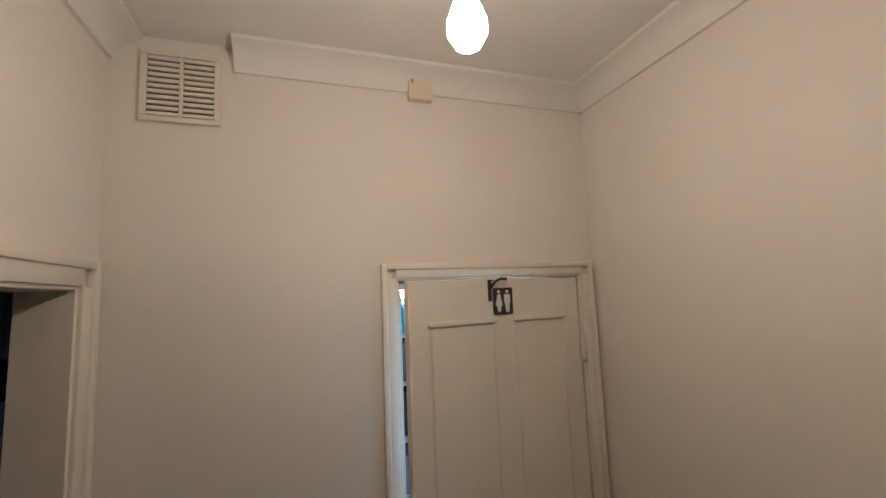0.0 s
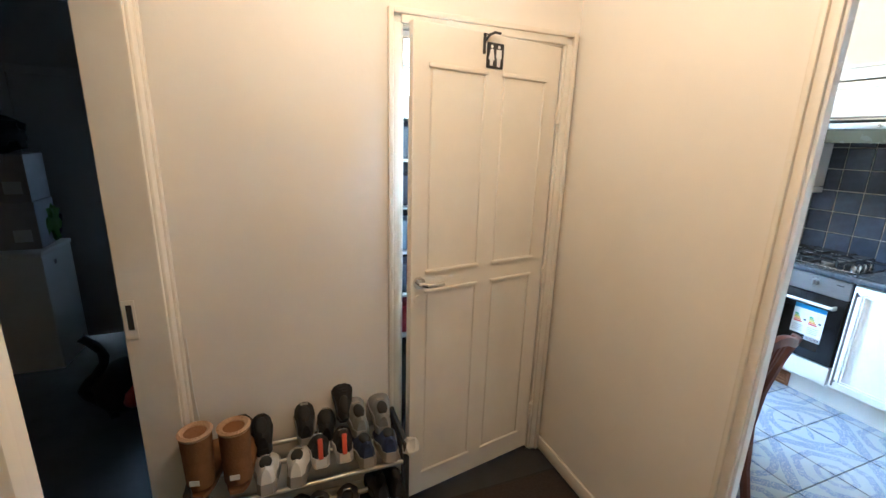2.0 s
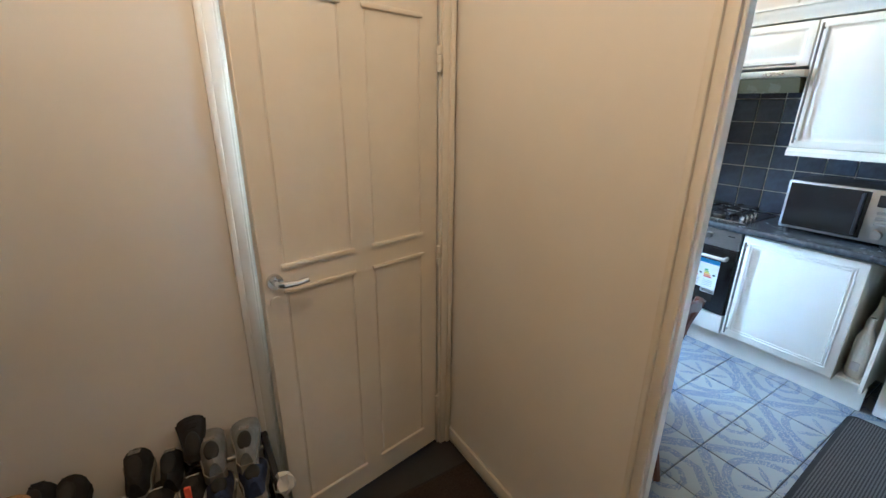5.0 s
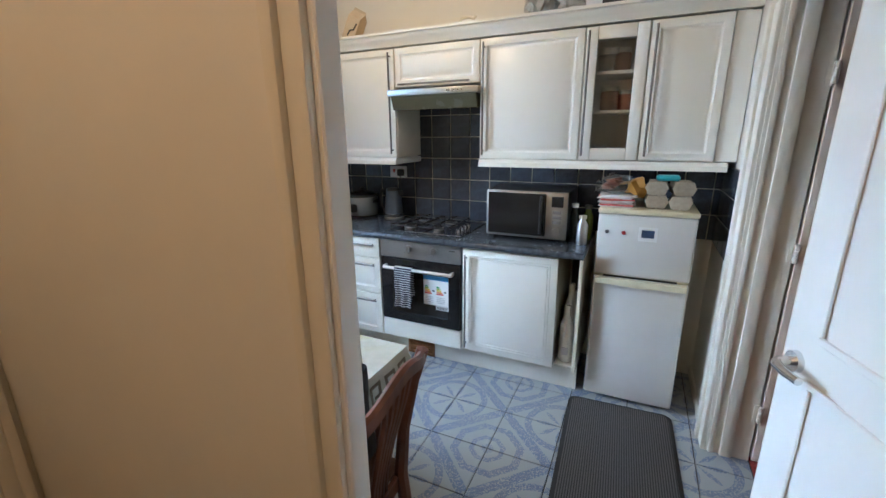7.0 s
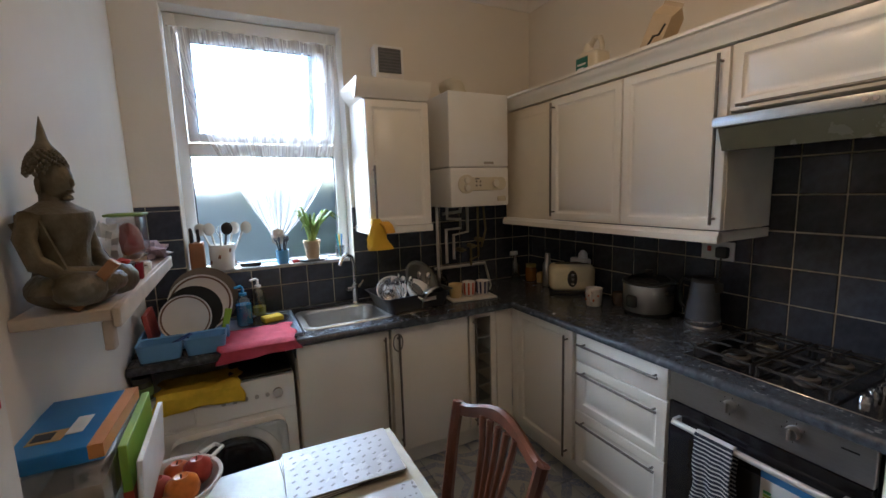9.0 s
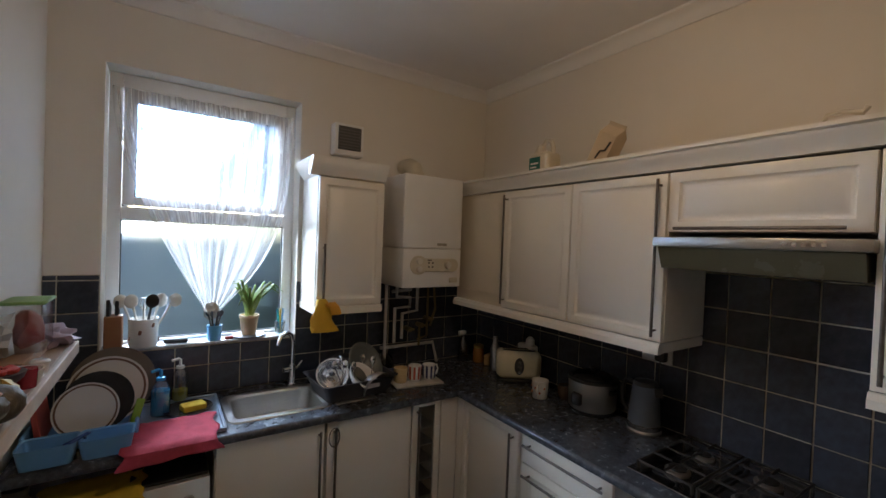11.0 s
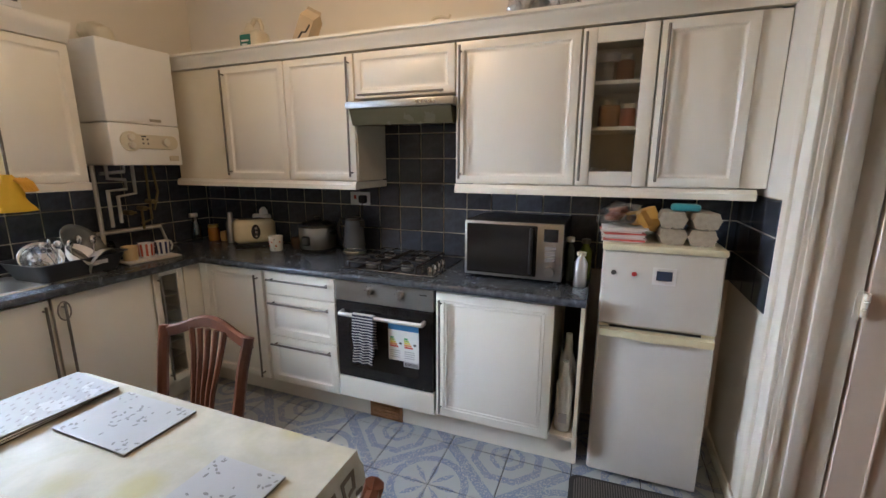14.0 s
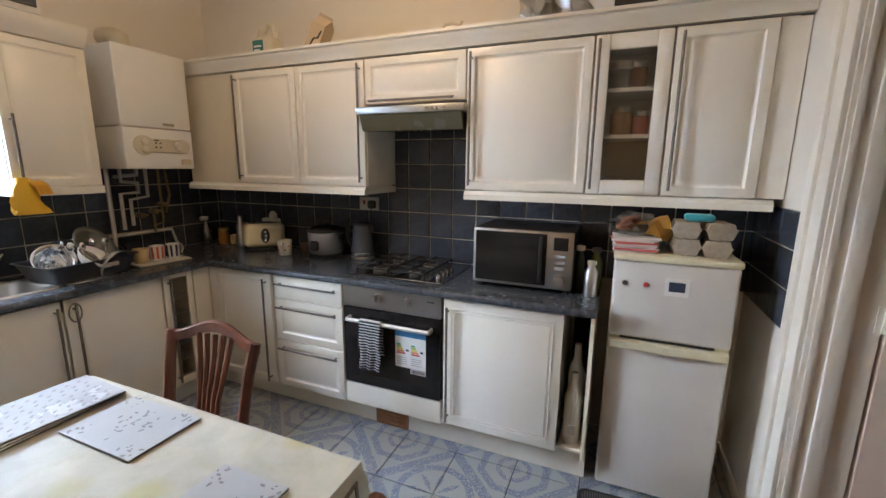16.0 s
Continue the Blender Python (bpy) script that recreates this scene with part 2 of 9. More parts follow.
def lace():
    """Sheer net: see-through threads with fine vertical folds and small woven sprigs."""
    m = bpy.data.materials.new("sheer_lace")
    m.use_nodes = True
    nt = m.node_tree
    N, L = nt.nodes, nt.links
    N.clear()
    o = N.new("ShaderNodeOutputMaterial")
    tr = N.new("ShaderNodeBsdfTransparent")
    di = N.new("ShaderNodeBsdfDiffuse")
    di.inputs[0].default_value = (0.9, 0.9, 0.9, 1)
    tl = N.new("ShaderNodeBsdfTranslucent")
    tl.inputs[0].default_value = (0.9, 0.9, 0.9, 1)
    ad = N.new("ShaderNodeMixShader")
    ad.inputs[0].default_value = 0.6
    L.new(di.outputs[0], ad.inputs[1])
    L.new(tl.outputs[0], ad.inputs[2])
    tc = N.new("ShaderNodeTexCoord")
    mp = N.new("ShaderNodeMapping")
    mp.inputs["Scale"].default_value = (24, 1.3, 1)
    no = N.new("ShaderNodeTexNoise")
    no.inputs["Scale"].default_value = 1.5
    no.inputs["Detail"].default_value = 3
    uv = N.new("ShaderNodeUVMap")
    uv.uv_map = "fold"
    L.new(uv.outputs[0], mp.inputs["Vector"])
    L.new(mp.outputs[0], no.inputs["Vector"])
    vo = N.new("ShaderNodeTexVoronoi")
    vo.inputs["Scale"].default_value = 13
    L.new(tc.outputs["Object"], vo.inputs["Vector"])
    lt = N.new("ShaderNodeMath")
    lt.operation = "LESS_THAN"
    lt.inputs[1].default_value = 0.16
    L.new(vo.outputs["Distance"], lt.inputs[0])
    mr = N.new("ShaderNodeMapRange")
    mr.inputs["From Min"].default_value = 0.35
    mr.inputs["From Max"].default_value = 0.75
    mr.inputs["To Min"].default_value = 0.10
    mr.inputs["To Max"].default_value = 0.72
    L.new(no.outputs["Fac"], mr.inputs["Value"])
    ma = N.new("ShaderNodeMath")
    ma.operation = "MULTIPLY_ADD"
    ma.inputs[1].default_value = 0.14
    L.new(lt.outputs[0], ma.inputs[0])
    L.new(mr.outputs[0], ma.inputs[2])
    mx = N.new("ShaderNodeMixShader")
    L.new(ma.outputs[0], mx.inputs[0])
    L.new(tr.outputs[0], mx.inputs[1])
    L.new(ad.outputs[0], mx.inputs[2])
    L.new(mx.outputs[0], o.inputs[0])
    return m


LACE = lace()

TP = 0.315        # floor tile pitch
TX, TY = 2.39, 0.80   # a tile crossing


def floor_tile():
    """Pale glazed tile with blue medallions: a ringed flower and an octagon on alternate crossings, banded across."""
    m = bpy.data.materials.new("patterned_floor_tile")
    m.use_nodes = True
    nt = m.node_tree
    N, L = nt.nodes, nt.links
    bs = N["Principled BSDF"]
    ge = N.new("ShaderNodeNewGeometry")
    sx = N.new("ShaderNodeSeparateXYZ")
    L.new(ge.outputs["Position"], sx.inputs[0])

    def M(op, a, b=0.0, c=0.0):
        n = N.new("ShaderNodeMath")
        n.operation = op
        for i, v in enumerate((a, b, c)):
            if isinstance(v, (int, float)):
                n.inputs[i].default_value = v
            else:
                L.new(v, n.inputs[i])
        return n.outputs[0]

    u = M("DIVIDE", M("PINGPONG", M("SUBTRACT", sx.outputs[0], TX + TP), TP), TP)
    v = M("DIVIDE", M("PINGPONG", M("SUBTRACT", sx.outputs[1], TY + TP), TP), TP)
    r1 = M("SQRT", M("ADD", M("MULTIPLY", u, u), M("MULTIPLY", v, v)))
    a, b = M("SUBTRACT", 1.0, u), M("SUBTRACT", 1.0, v)
    oc = M("MAXIMUM", M("MAXIMUM", a, b), M("MULTIPLY", M("ADD", a, b), 0.7071))

    def band(x, lo, hi):
        return M("MULTIPLY", M("GREATER_THAN", x, lo), M("LESS_THAN", x, hi))

    ring = band(r1, 0.50, 0.62)
    th = M("ARCTAN2", v, u)
    pet = M("ABSOLUTE", M("SINE", M("MULTIPLY", th, 4.0)))
    fl = M("MULTIPLY", M("LESS_THAN", pet, M("MULTIPLY", M("SINE", M("MULTIPLY", r1, 6.9)), 0.62)), M("LESS_THAN", r1, 0.45))
    o1 = band(oc, 0.44, 0.56)
    o2 = band(oc, 0.20, 0.28)
    dg = M("ABSOLUTE", M("MULTIPLY", M("SUBTRACT", M("ADD", u, v), 1.0), 0.7071))
    dia = M("MULTIPLY", M("LESS_THAN", dg, 0.085), M("MULTIPLY", M("GREATER_THAN", r1, 0.62), M("GREATER_THAN", oc, 0.56)))
    inner = M("MULTIPLY", M("LESS_THAN", oc, 0.10), 0.7)
    tot = M("MINIMUM", M("ADD", M("ADD", M("ADD", ring, fl), M("ADD", o1, o2)), M("ADD", dia, inner)), 1.0)
    vo = N.new("ShaderNodeTexVoronoi")
    vo.inputs["Scale"].default_value = 150
    L.new(ge.outputs["Position"], vo.inputs["Vector"])
    st = M("MULTIPLY", M("LESS_THAN", vo.outputs["Distance"], 0.62), tot)
    no = N.new("ShaderNodeTexNoise")
    no.inputs["Scale"].default_value = 2.5
    no.inputs["Detail"].default_value = 6
    L.new(ge.outputs["Position"], no.inputs["Vector"])
    fac = M("MULTIPLY", st, M("ADD", M("MULTIPLY", no.outputs["Fac"], 0.5), 0.55))
    mx = N.new("ShaderNodeMix")
    mx.data_type = "RGBA"
    mx.inputs["A"].default_value = (0.37, 0.395, 0.405, 1)
    mx.inputs["B"].default_value = (0.085, 0.15, 0.31, 1)
    L.new(fac, mx.inputs["Factor"])
    dirt = N.new("ShaderNodeMix")
    dirt.data_type = "RGBA"
    dirt.inputs["B"].default_value = (0.34, 0.31, 0.27, 1)
    n2 = N.new("ShaderNodeTexNoise")
    n2.inputs["Scale"].default_value = 5.0
    n2.inputs["Detail"].default_value = 8
    L.new(ge.outputs["Position"], n2.inputs["Vector"])
    L.new(M("MULTIPLY", n2.outputs["Fac"], 0.38), dirt.inputs["Factor"])
    L.new(mx.outputs["Result"], dirt.inputs["A"])
    L.new(dirt.outputs["Result"], bs.inputs["Base Color"])
    bs.inputs["Roughness"].default_value = 0.3
    return m


FTILE = floor_tile()
HC, KC = 2.80, 2.91   # ceilings
WX, WY, SY = 3.58, 3.40, -0.195   # kitchen walls: hob side, window side, fridge side
PX0, PX1 = 1.03, 1.08  # thin partition between hall and kitchen
HY = 1.508   # hall end wall
HL = -0.61  # hall side wall


def wall(name, parts, material, label, parent=None):
    bm = B()
    for p in parts:
        box(bm, *p)
    return solid(name, bm, material, label, "wall", kind="structure", smooth=False)


# partition with the kitchen doorway
wall("wall_partition", [(PX0, PX1, 0.552, WY + 0.1, 0, 3.1), (PX0, PX1, -0.36, 0.552, 2.06, 3.1), (PX0, PX1, -2.0, -0.36, 0, 3.1)], WALL, "thin painted partition wall between hall and kitchen")
# hall end wall with the door to the small room
wall("wall_hall_end", [(HL - 0.12, 0.215, HY, HY + 0.1, 0, 3.1), (0.215, 0.975, HY, HY + 0.1, 2.06, 3.1), (0.975, PX0, HY, HY + 0.1, 0, 3.1)], WALL, "cream painted hall end wall")
wall("wall_hall_side", [(HL - 0.12, HL, -2.0, 0.555, 0, 3.1), (HL - 0.12, HL, 0.555, 1.42, 2.06, 3.1), (HL - 0.12, HL, 1.42, HY, 0, 3.1)], WALL, "cream painted hall side wall")
# unseen wall behind the camera, added to close the hall
wall("wall_hall_back", [(HL - 0.12, PX1, -2.1, -2.0, 0, 3.1)], WALL, "plain added wall closing the back of the hall")
wall("wall_window", [(PX1, 1.285, WY, WY + 0.25, 0, 3.1), (2.19, WX + 0.1, WY, WY + 0.25, 0, 3.1), (1.285, 2.19, WY, WY + 0.25, 0, 1.17), (1.285, 2.19, WY, WY + 0.25, 2.555, 3.1)], KWALL, "white painted kitchen window wall")
wall("wall_hob", [(WX, WX + 0.1, -0.4, WY, 0, 3.1)], KWALL, "white painted kitchen wall behind the hob")
wall("wall_fridge", [(2.85, WX, SY - 0.18, SY, 0, 3.1), (1.90, 2.04, SY - 0.18, SY, 0, 3.1), (2.04, 2.85, SY - 0.18, SY, 2.04, 3.1), (PX1, 1.90, -0.50, -0.40, 0, 3.1), (1.90, 1.95, -0.50, SY - 0.18, 0, 3.1)], KWALL, "white painted kitchen wall beside the fridge")

# one flat mid-grey for the store room walls and inner door
STORE = mat("store_room_grey", (0.42, 0.42, 0.42), 0.7, vary=0.05, scale=2)
# side-room walls added to keep stray sky light out; one far gap admits some
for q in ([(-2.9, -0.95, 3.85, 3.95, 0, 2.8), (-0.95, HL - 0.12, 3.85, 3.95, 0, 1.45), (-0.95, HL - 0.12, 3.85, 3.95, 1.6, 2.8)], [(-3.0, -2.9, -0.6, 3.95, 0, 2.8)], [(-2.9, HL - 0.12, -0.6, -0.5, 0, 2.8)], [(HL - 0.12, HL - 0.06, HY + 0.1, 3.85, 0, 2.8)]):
    wall("wall_store", q, STORE, "grey store room wall")
wall("wall_small_room", [(HL - 0.06, 0.3, 3.0, 3.1, 0, 3.1), (0.95, PX0, 3.0, 3.1, 0, 3.1), (0.3, 0.95, 3.0, 3.1, 0, 1.9), (0.3, 0.95, 3.0, 3.1, 2.5, 3.1), (-0.1, 0.0, HY + 0.1, 3.0, 0, 3.1)], WALL, "pale added walls closing off the small room")
wall("wall_red_room", [(1.9, 3.4, -2.3, -2.2, 0, 3.1), (3.3, 3.4, -2.2, SY - 0.18, 0, 3.1), (1.8, 1.9, -2.3, -0.5, 0, 3.1)], WALL, "plain added walls closing off the red-carpeted room")
# ceilings added over the side rooms to block the sky
bm = B()
box(bm, -3.0, HL - 0.06, -0.6, 3.95, 2.5, 2.6)
box(bm, HL - 0.06, PX0, HY + 0.1, 3.1, 2.9, 3.0)
box(bm, 1.8, 3.4, -2.3, SY - 0.18, 2.9, 3.0)
solid("ceiling", bm, CEIL, "plain added ceilings closing off the side rooms", "ceiling", kind="structure", smooth=False)
bm = B()
box(bm, HL - 0.12, PX1, -2.1, HY + 0.1, HC, HC + 0.1)
solid("ceiling", bm, CEIL, "white painted hall ceiling", "ceiling", kind="structure", smooth=False)
bm = B()
box(bm, PX1, WX + 0.1, -0.5, WY + 0.1, KC, KC + 0.1)
solid("ceiling", bm, CEIL, "white painted kitchen ceiling", "ceiling", kind="structure", smooth=False)


def cornice(name, p0, p1, inward, size, z):
    """A coved plaster moulding along a wall's top edge; inward is the unit way into the room."""
    bm = B()
    prof = [(0, 0), (size, 0), (size, -0.012)]
    for k in range(1, 7):
        a = k / 7 * math.pi / 2
        prof.append((size * (1 - math.sin(a)) + 0.012, -size * (1 - math.cos(a)) - 0.012))
    prof += [(0.012, -size), (0, -size)]
    ends = []
    for p in (p0, p1):
        ends.append([bm.verts.new((p[0] + inward[0] * a, p[1] + inward[1] * a, z + b)) for a, b in prof])
    n = len(prof)
    for k in range(n):
        bm.faces.new((ends[0][k], ends[0][(k + 1) % n], ends[1][(k + 1) % n], ends[1][k]))
    bm.faces.new(ends[0][::-1])
    bm.faces.new(ends[1])
    return solid(name, bm, CEIL, "white coved plaster cornice", "cornice", kind="structure")


cornice("trim", (-0.275, HY), (PX0, HY), (0, -1), 0.085, HC)
cornice("trim", (HL, -2.0), (HL, HY), (1, 0), 0.085, HC)
cornice("trim", (PX0, -2.0), (PX0, HY), (-1, 0), 0.085, HC)
cornice("trim", (PX1, WY), (WX, WY), (0, -1), 0.07, KC)
cornice("trim", (WX, SY), (WX, WY), (-1, 0), 0.07, KC)
cornice("trim", (PX1, -0.4), (PX1, WY), (1, 0), 0.07, KC)

bm = B()
box(bm, HL - 3.4, PX0, -2.1, 5.0, -0.12, -0.004)
solid("floor", bm, HALLFLOOR, "dark grey tiled hall floor", "floor", kind="structure", smooth=False)
bm = B()
box(bm, PX0, WX, SY - 0.02, WY, -0.12, -0.006)
box(bm, 2.04, 2.85, SY - 0.19, SY - 0.02, -0.12, -0.006)
box(bm, PX0, 1.95, -0.5, SY - 0.02, -0.12, -0.006)
KFLOOR = solid("floor", bm, FGROUT, "blue and white patterned tile kitchen floor", "floor", kind="structure", smooth=False)
bm = B()
box(bm, 1.9, 3.3, -2.2, SY - 0.19, -0.1, 0.002)
solid("floor", bm, REDCARPET, "red carpet beyond the pink door", "floor", kind="structure", smooth=False)


def architrave(name, axis, at_, lo, hi, top, out, w=0.065, d=0.018, label="cream gloss painted door architrave", m=None, left=True, right=True):
    """Door surround on a wall face: uprights and head, in three stepped mouldings. axis: the wall's normal; out: which way it faces."""
    t = thing(name, 0, 0, 0, 0, label, "door frame", kind="structure")
    m = m or GLOSS

    def bar(nm, a0, a1, z0, z1, e0, e1):
        bm = B()
        s = (at_, at_ + out * e1) if out > 0 else (at_ + out * e1, at_)
        if axis == "x":
            box(bm, s[0], s[1], a0, a1, z0, z1, 0.004, 2)
        else:
            box(bm, a0, a1, s[0], s[1], z0, z1, 0.004, 2)
        part(nm, bm, m, t)
    for side, on in ((lo, left), (hi, right)):
        if on:
            sg = -1 if side == lo else 1
            a, b = sorted((side, side + sg * w * 0.66))
            bar("upright", a, b, 0.0, top, 0, d * 0.75)
            a, b = sorted((side + sg * w * 0.6, side + sg * w))
            bar("outer_bead", a, b, 0.0, top + w, 0, d * 1.25)
    a, b = (lo - w if left else lo), (hi + w if right else hi)
    bar("head", lo, hi, top, top + w * 0.66, 0, d * 0.75)
    bar("head_bead", a + w * 0.4, b - w * 0.4, top + w * 0.6, top + w, 0, d * 1.25)
    return t


def lining(name, axis, lo, hi, top, d0, d1, label, m=None, th=0.02):
    """Flat boards lining a doorway."""
    t = thing(name, 0, 0, 0, 0, label, "door frame", kind="structure")
    for nm, a0, a1, z0, z1 in (("jamb", lo, lo + th, 0, top), ("jamb", hi - th, hi, 0, top), ("head", lo + th, hi - th, top - th, top)):
        bm = B()
        if axis == "x":
            box(bm, d0, d1, a0, a1, z0, z1, 0.003)
        else:
            box(bm, a0, a1, d0, d1, z0, z1, 0.003)
        part(nm, bm, m or GLOSS, t)
    return t


lining("door_frame_kitchen", "x", -0.36, 0.552, 2.06, PX0 - 0.003, 1.058, "cream painted kitchen doorway lining", DOORW, 0.03)
architrave("door_frame_kitchen", "x", PX0, -0.335, 0.53, 2.04, -1, w=0.045)
architrave("door_frame_kitchen", "x", PX1, -0.35, 0.545, 2.05, 1, m=DOORW)
LS = lining("door_frame_small_room", "y", 0.215, 0.975, 2.06, HY - 0.003, HY + 0.103, "cream painted doorway lining")
part("door_stop", box(B(), 0.925, 0.954, HY + 0.045, HY + 0.075, 0.0, 2.038, 0.003), GLOSS, LS)
part("door_stop", box(B(), 0.236, 0.924, HY + 0.045, HY + 0.075, 2.012, 2.039, 0.003), GLOSS, LS)
part("door_stop", box(B(), 0.236, 0.254, HY + 0.045, HY + 0.075, 0.0, 2.011, 0.003), GLOSS, LS)
architrave("door_frame_small_room", "y", HY, 0.226, 0.964, 2.048, -1, w=0.05, right=True)
lining("door_frame_store", "x", 0.555, 1.42, 2.06, HL - 0.123, HL + 0.003, "cream painted store doorway lining", th=0.025)
architrave("door_frame_store", "x", HL, 0.57, 1.405, 2.045, 1, w=0.075)
LR = lining("door_frame_red_room", "y", 2.04, 2.85, 2.04, SY - 0.183, SY + 0.003, "cream painted doorway lining", GLOSS, 0.02)
part("door_stop", box(B(), 2.817, 2.831, SY - 0.11, SY - 0.06, 0.0, 2.018, 0.004, 2), GLOSS, LR)
part("door_stop", box(B(), 2.822, 2.831, SY - 0.035, SY - 0.012, 0.0, 2.018, 0.004, 2), GLOSS, LR)
architrave("door_frame_red_room", "y", SY, 2.055, 2.833, 2.025, 1, w=0.13, d=0.026, left=False)
architrave("door_frame_red_room", "y", SY, 2.055, 2.833, 2.025, 1, w=0.036, d=0.018, right=False)


def skirting(name, pts, h=0.075):
    for (x0, x1, y0, y1) in pts:
        bm = B()
        box(bm, x0, x1, y0, y1, 0, h, 0.006, 2)
        solid("baseboard", bm, GLOSS, "cream gloss painted skirting board", "skirting board", kind="structure")


skirting("baseboard", [(PX0 - 0.014, PX0, 0.58, HY - 0.001), (HL + 0.001, 0.174, HY - 0.014, HY), (HL, HL + 0.014, -2.0, 0.49), (3.0, 3.58, SY, SY + 0.014)])


def mouldings(t_parent, panels, y, way, m, wdt=0.016, th=0.008):
    """Beaded frames planted on a leaf round each panel."""
    for x0, x1, z0, z1 in panels:
        bm = B()
        ys = sorted((y, y + way * th))
        for a, b, c, d in ((x0, x1, z0, z0 + wdt), (x0, x1, z1 - wdt, z1), (x0, x0 + wdt * 0.7, z0 + wdt, z1 - wdt), (x1 - wdt * 0.7, x1, z0 + wdt, z1 - wdt)):
            box(bm, a, b, ys[0], ys[1], c, d, 0.003)
        part("panel_moulding", bm, m, t_parent)


def lever(parent, x, z, y, way, toward):
    """A lever handle with a round rose; way: which way the face looks; toward: lever's direction in x."""
    bm = B()
    cyl(bm, (x, y, z), (x, y + way * 0.012, z), 0.026, 0.024, 20)
    part("rose", bm, CHROME, parent)
    bm = B()
    tube(bm, [(x, y + way * 0.01, z), (x, y + way * 0.04, z), (x + toward * 0.012, y + way * 0.052, z), (x + toward * 0.05, y + way * 0.052, z - 0.003), (x + toward * 0.09, y + way * 0.05, z - 0.001)], 0.009, 10, [0.011, 0.010, 0.011, 0.010, 0.009])
    part("door_handle", bm, CHROME, parent, "chrome lever handle")


def hinge(parent, x, z, y, way, m):
    bm = B()
    for k in range(3):
        cyl(bm, (x, y + way * 0.010, z + k * 0.027), (x, y + way * 0.010, z + k * 0.027 + 0.025), 0.010, None, 10)
    box(bm, x - 0.024, x - 0.002, min(y, y + way * 0.003), max(y, y + way * 0.003), z - 0.004, z + 0.084)
    part("hinge", bm, m, parent, "painted-over butt hinge")


# door to the small room, ajar
ang = math.degrees(math.atan2(1.373 - 1.501, 0.230 - 0.948))
D = thing("door_1", 0.948, 1.503, 0.03, ang, "cream painted four-panel door standing slightly ajar", "door", kind="structure")
# local x runs from hinge to free edge; the hall face is at +y
bm = B()
box(bm, 0.004, 0.722, -0.036, 0, 0, 2.006, 0.003)
part("leaf", bm, GLOSS, D)
PAN = [(0.09, 0.315, 1.085, 1.865), (0.405, 0.65, 1.085, 1.865), (0.09, 0.315, 0.115, 1.0), (0.405, 0.65, 0.115, 1.0)]
mouldings(D, PAN, 0.0, 1, GLOSS, 0.008, 0.003)
for a, b, zz in ((0.08, 0.325, 1.085), (0.395, 0.66, 1.085), (0.08, 0.325, 1.0), (0.395, 0.66, 1.0), (0.08, 0.325, 1.865), (0.395, 0.66, 1.865), (0.08, 0.325, 0.115), (0.395, 0.66, 0.115)):
    part("rail_moulding", box(B(), a, b, 0.0005, 0.010, zz - 0.008, zz + 0.008, 0.004, 2), GLOSS, D)
lever(D, 0.685, 1.042, 0.0, 1, -1)
bm = B()
cyl(bm, (0.687, 0, 0.97), (0.687, 0.006, 0.97), 0.02, None, 18)
part("escutcheon", bm, GLOSS, D, "painted keyhole cover")
for zz in (0.19, 0.94, 1.695):
    hinge(D, 0.008, zz, 0.004, 1, GLOSS)
bm = B()
box(bm, 0.325, 0.405, 0.001, 0.004, 1.883, 1.975, 0.004, 2)
S = part("toilet_sign", bm, BLACK, D, "black sign with white man and woman figures")
SIGNW = mat("sign_white", (0.8, 0.8, 0.78), 0.5)
for sx_, skirt in ((0.383, True), (0.348, False)):
    bm = B()
    cyl(bm, (sx_, 0.004, 1.961), (sx_, 0.0055, 1.961), 0.006, None, 14)
    if skirt:
        pts = [(sx_ - 0.006, 1.952), (sx_ + 0.006, 1.952), (sx_ + 0.0145, 1.913), (sx_ + 0.008, 1.913), (sx_ + 0.006, 1.892), (sx_ + 0.001, 1.892), (sx_, 1.913), (sx_ - 0.001, 1.892), (sx_ - 0.006, 1.892), (sx_ - 0.008, 1.913), (sx_ - 0.0145, 1.913)]
    else:
        pts = [(sx_ - 0.012, 1.952), (sx_ + 0.012, 1.952), (sx_ + 0.013, 1.922), (sx_ + 0.009, 1.922), (sx_ + 0.007, 1.890), (sx_ + 0.001, 1.890), (sx_, 1.920), (sx_ - 0.001, 1.890), (sx_ - 0.007, 1.890), (sx_ - 0.009, 1.922), (sx_ - 0.013, 1.922)]
    prism(bm, pts, 0.004, 0.0055, "y")
    part("pictogram", bm, SIGNW, S, smooth=False)
bm = B()
box(bm, 0.412, 0.424, 0.0005, 0.004, 1.93, 2.0)
box(bm, 0.402, 0.424, -0.02, 0.004, 1.9995, 2.0035)
tube(bm, [(0.417, 0.004, 1.975), (0.409, 0.02, 1.995), (0.39, 0.028, 2.005), (0.365, 0.03, 2.004)], 0.005, 8)
part("over_door_hook", bm, BLACK, D, "dark metal over-door hook")

# kitchen door, folded open into the kitchen
ka = math.degrees(math.atan2(0.235, 0.80))
D = thing("door_2", 1.085, -0.345, 0.012, ka, "white gloss four-panel door standing wide open", "door", kind="structure")
bm = B()
box(bm, 0, 0.80, -0.04, 0, 0, 1.97, 0.003)
part("leaf", bm, DOORW, D)
PAN = [(0.09, 0.355, 1.09, 1.80), (0.445, 0.70, 1.09, 1.80), (0.09, 0.355, 0.20, 1.0), (0.445, 0.70, 0.20, 1.0)]
mouldings(D, PAN, 0.0, 1, DOORW, 0.018, 0.008)
lever(D, 0.752, 1.02, 0.0, 1, -1)

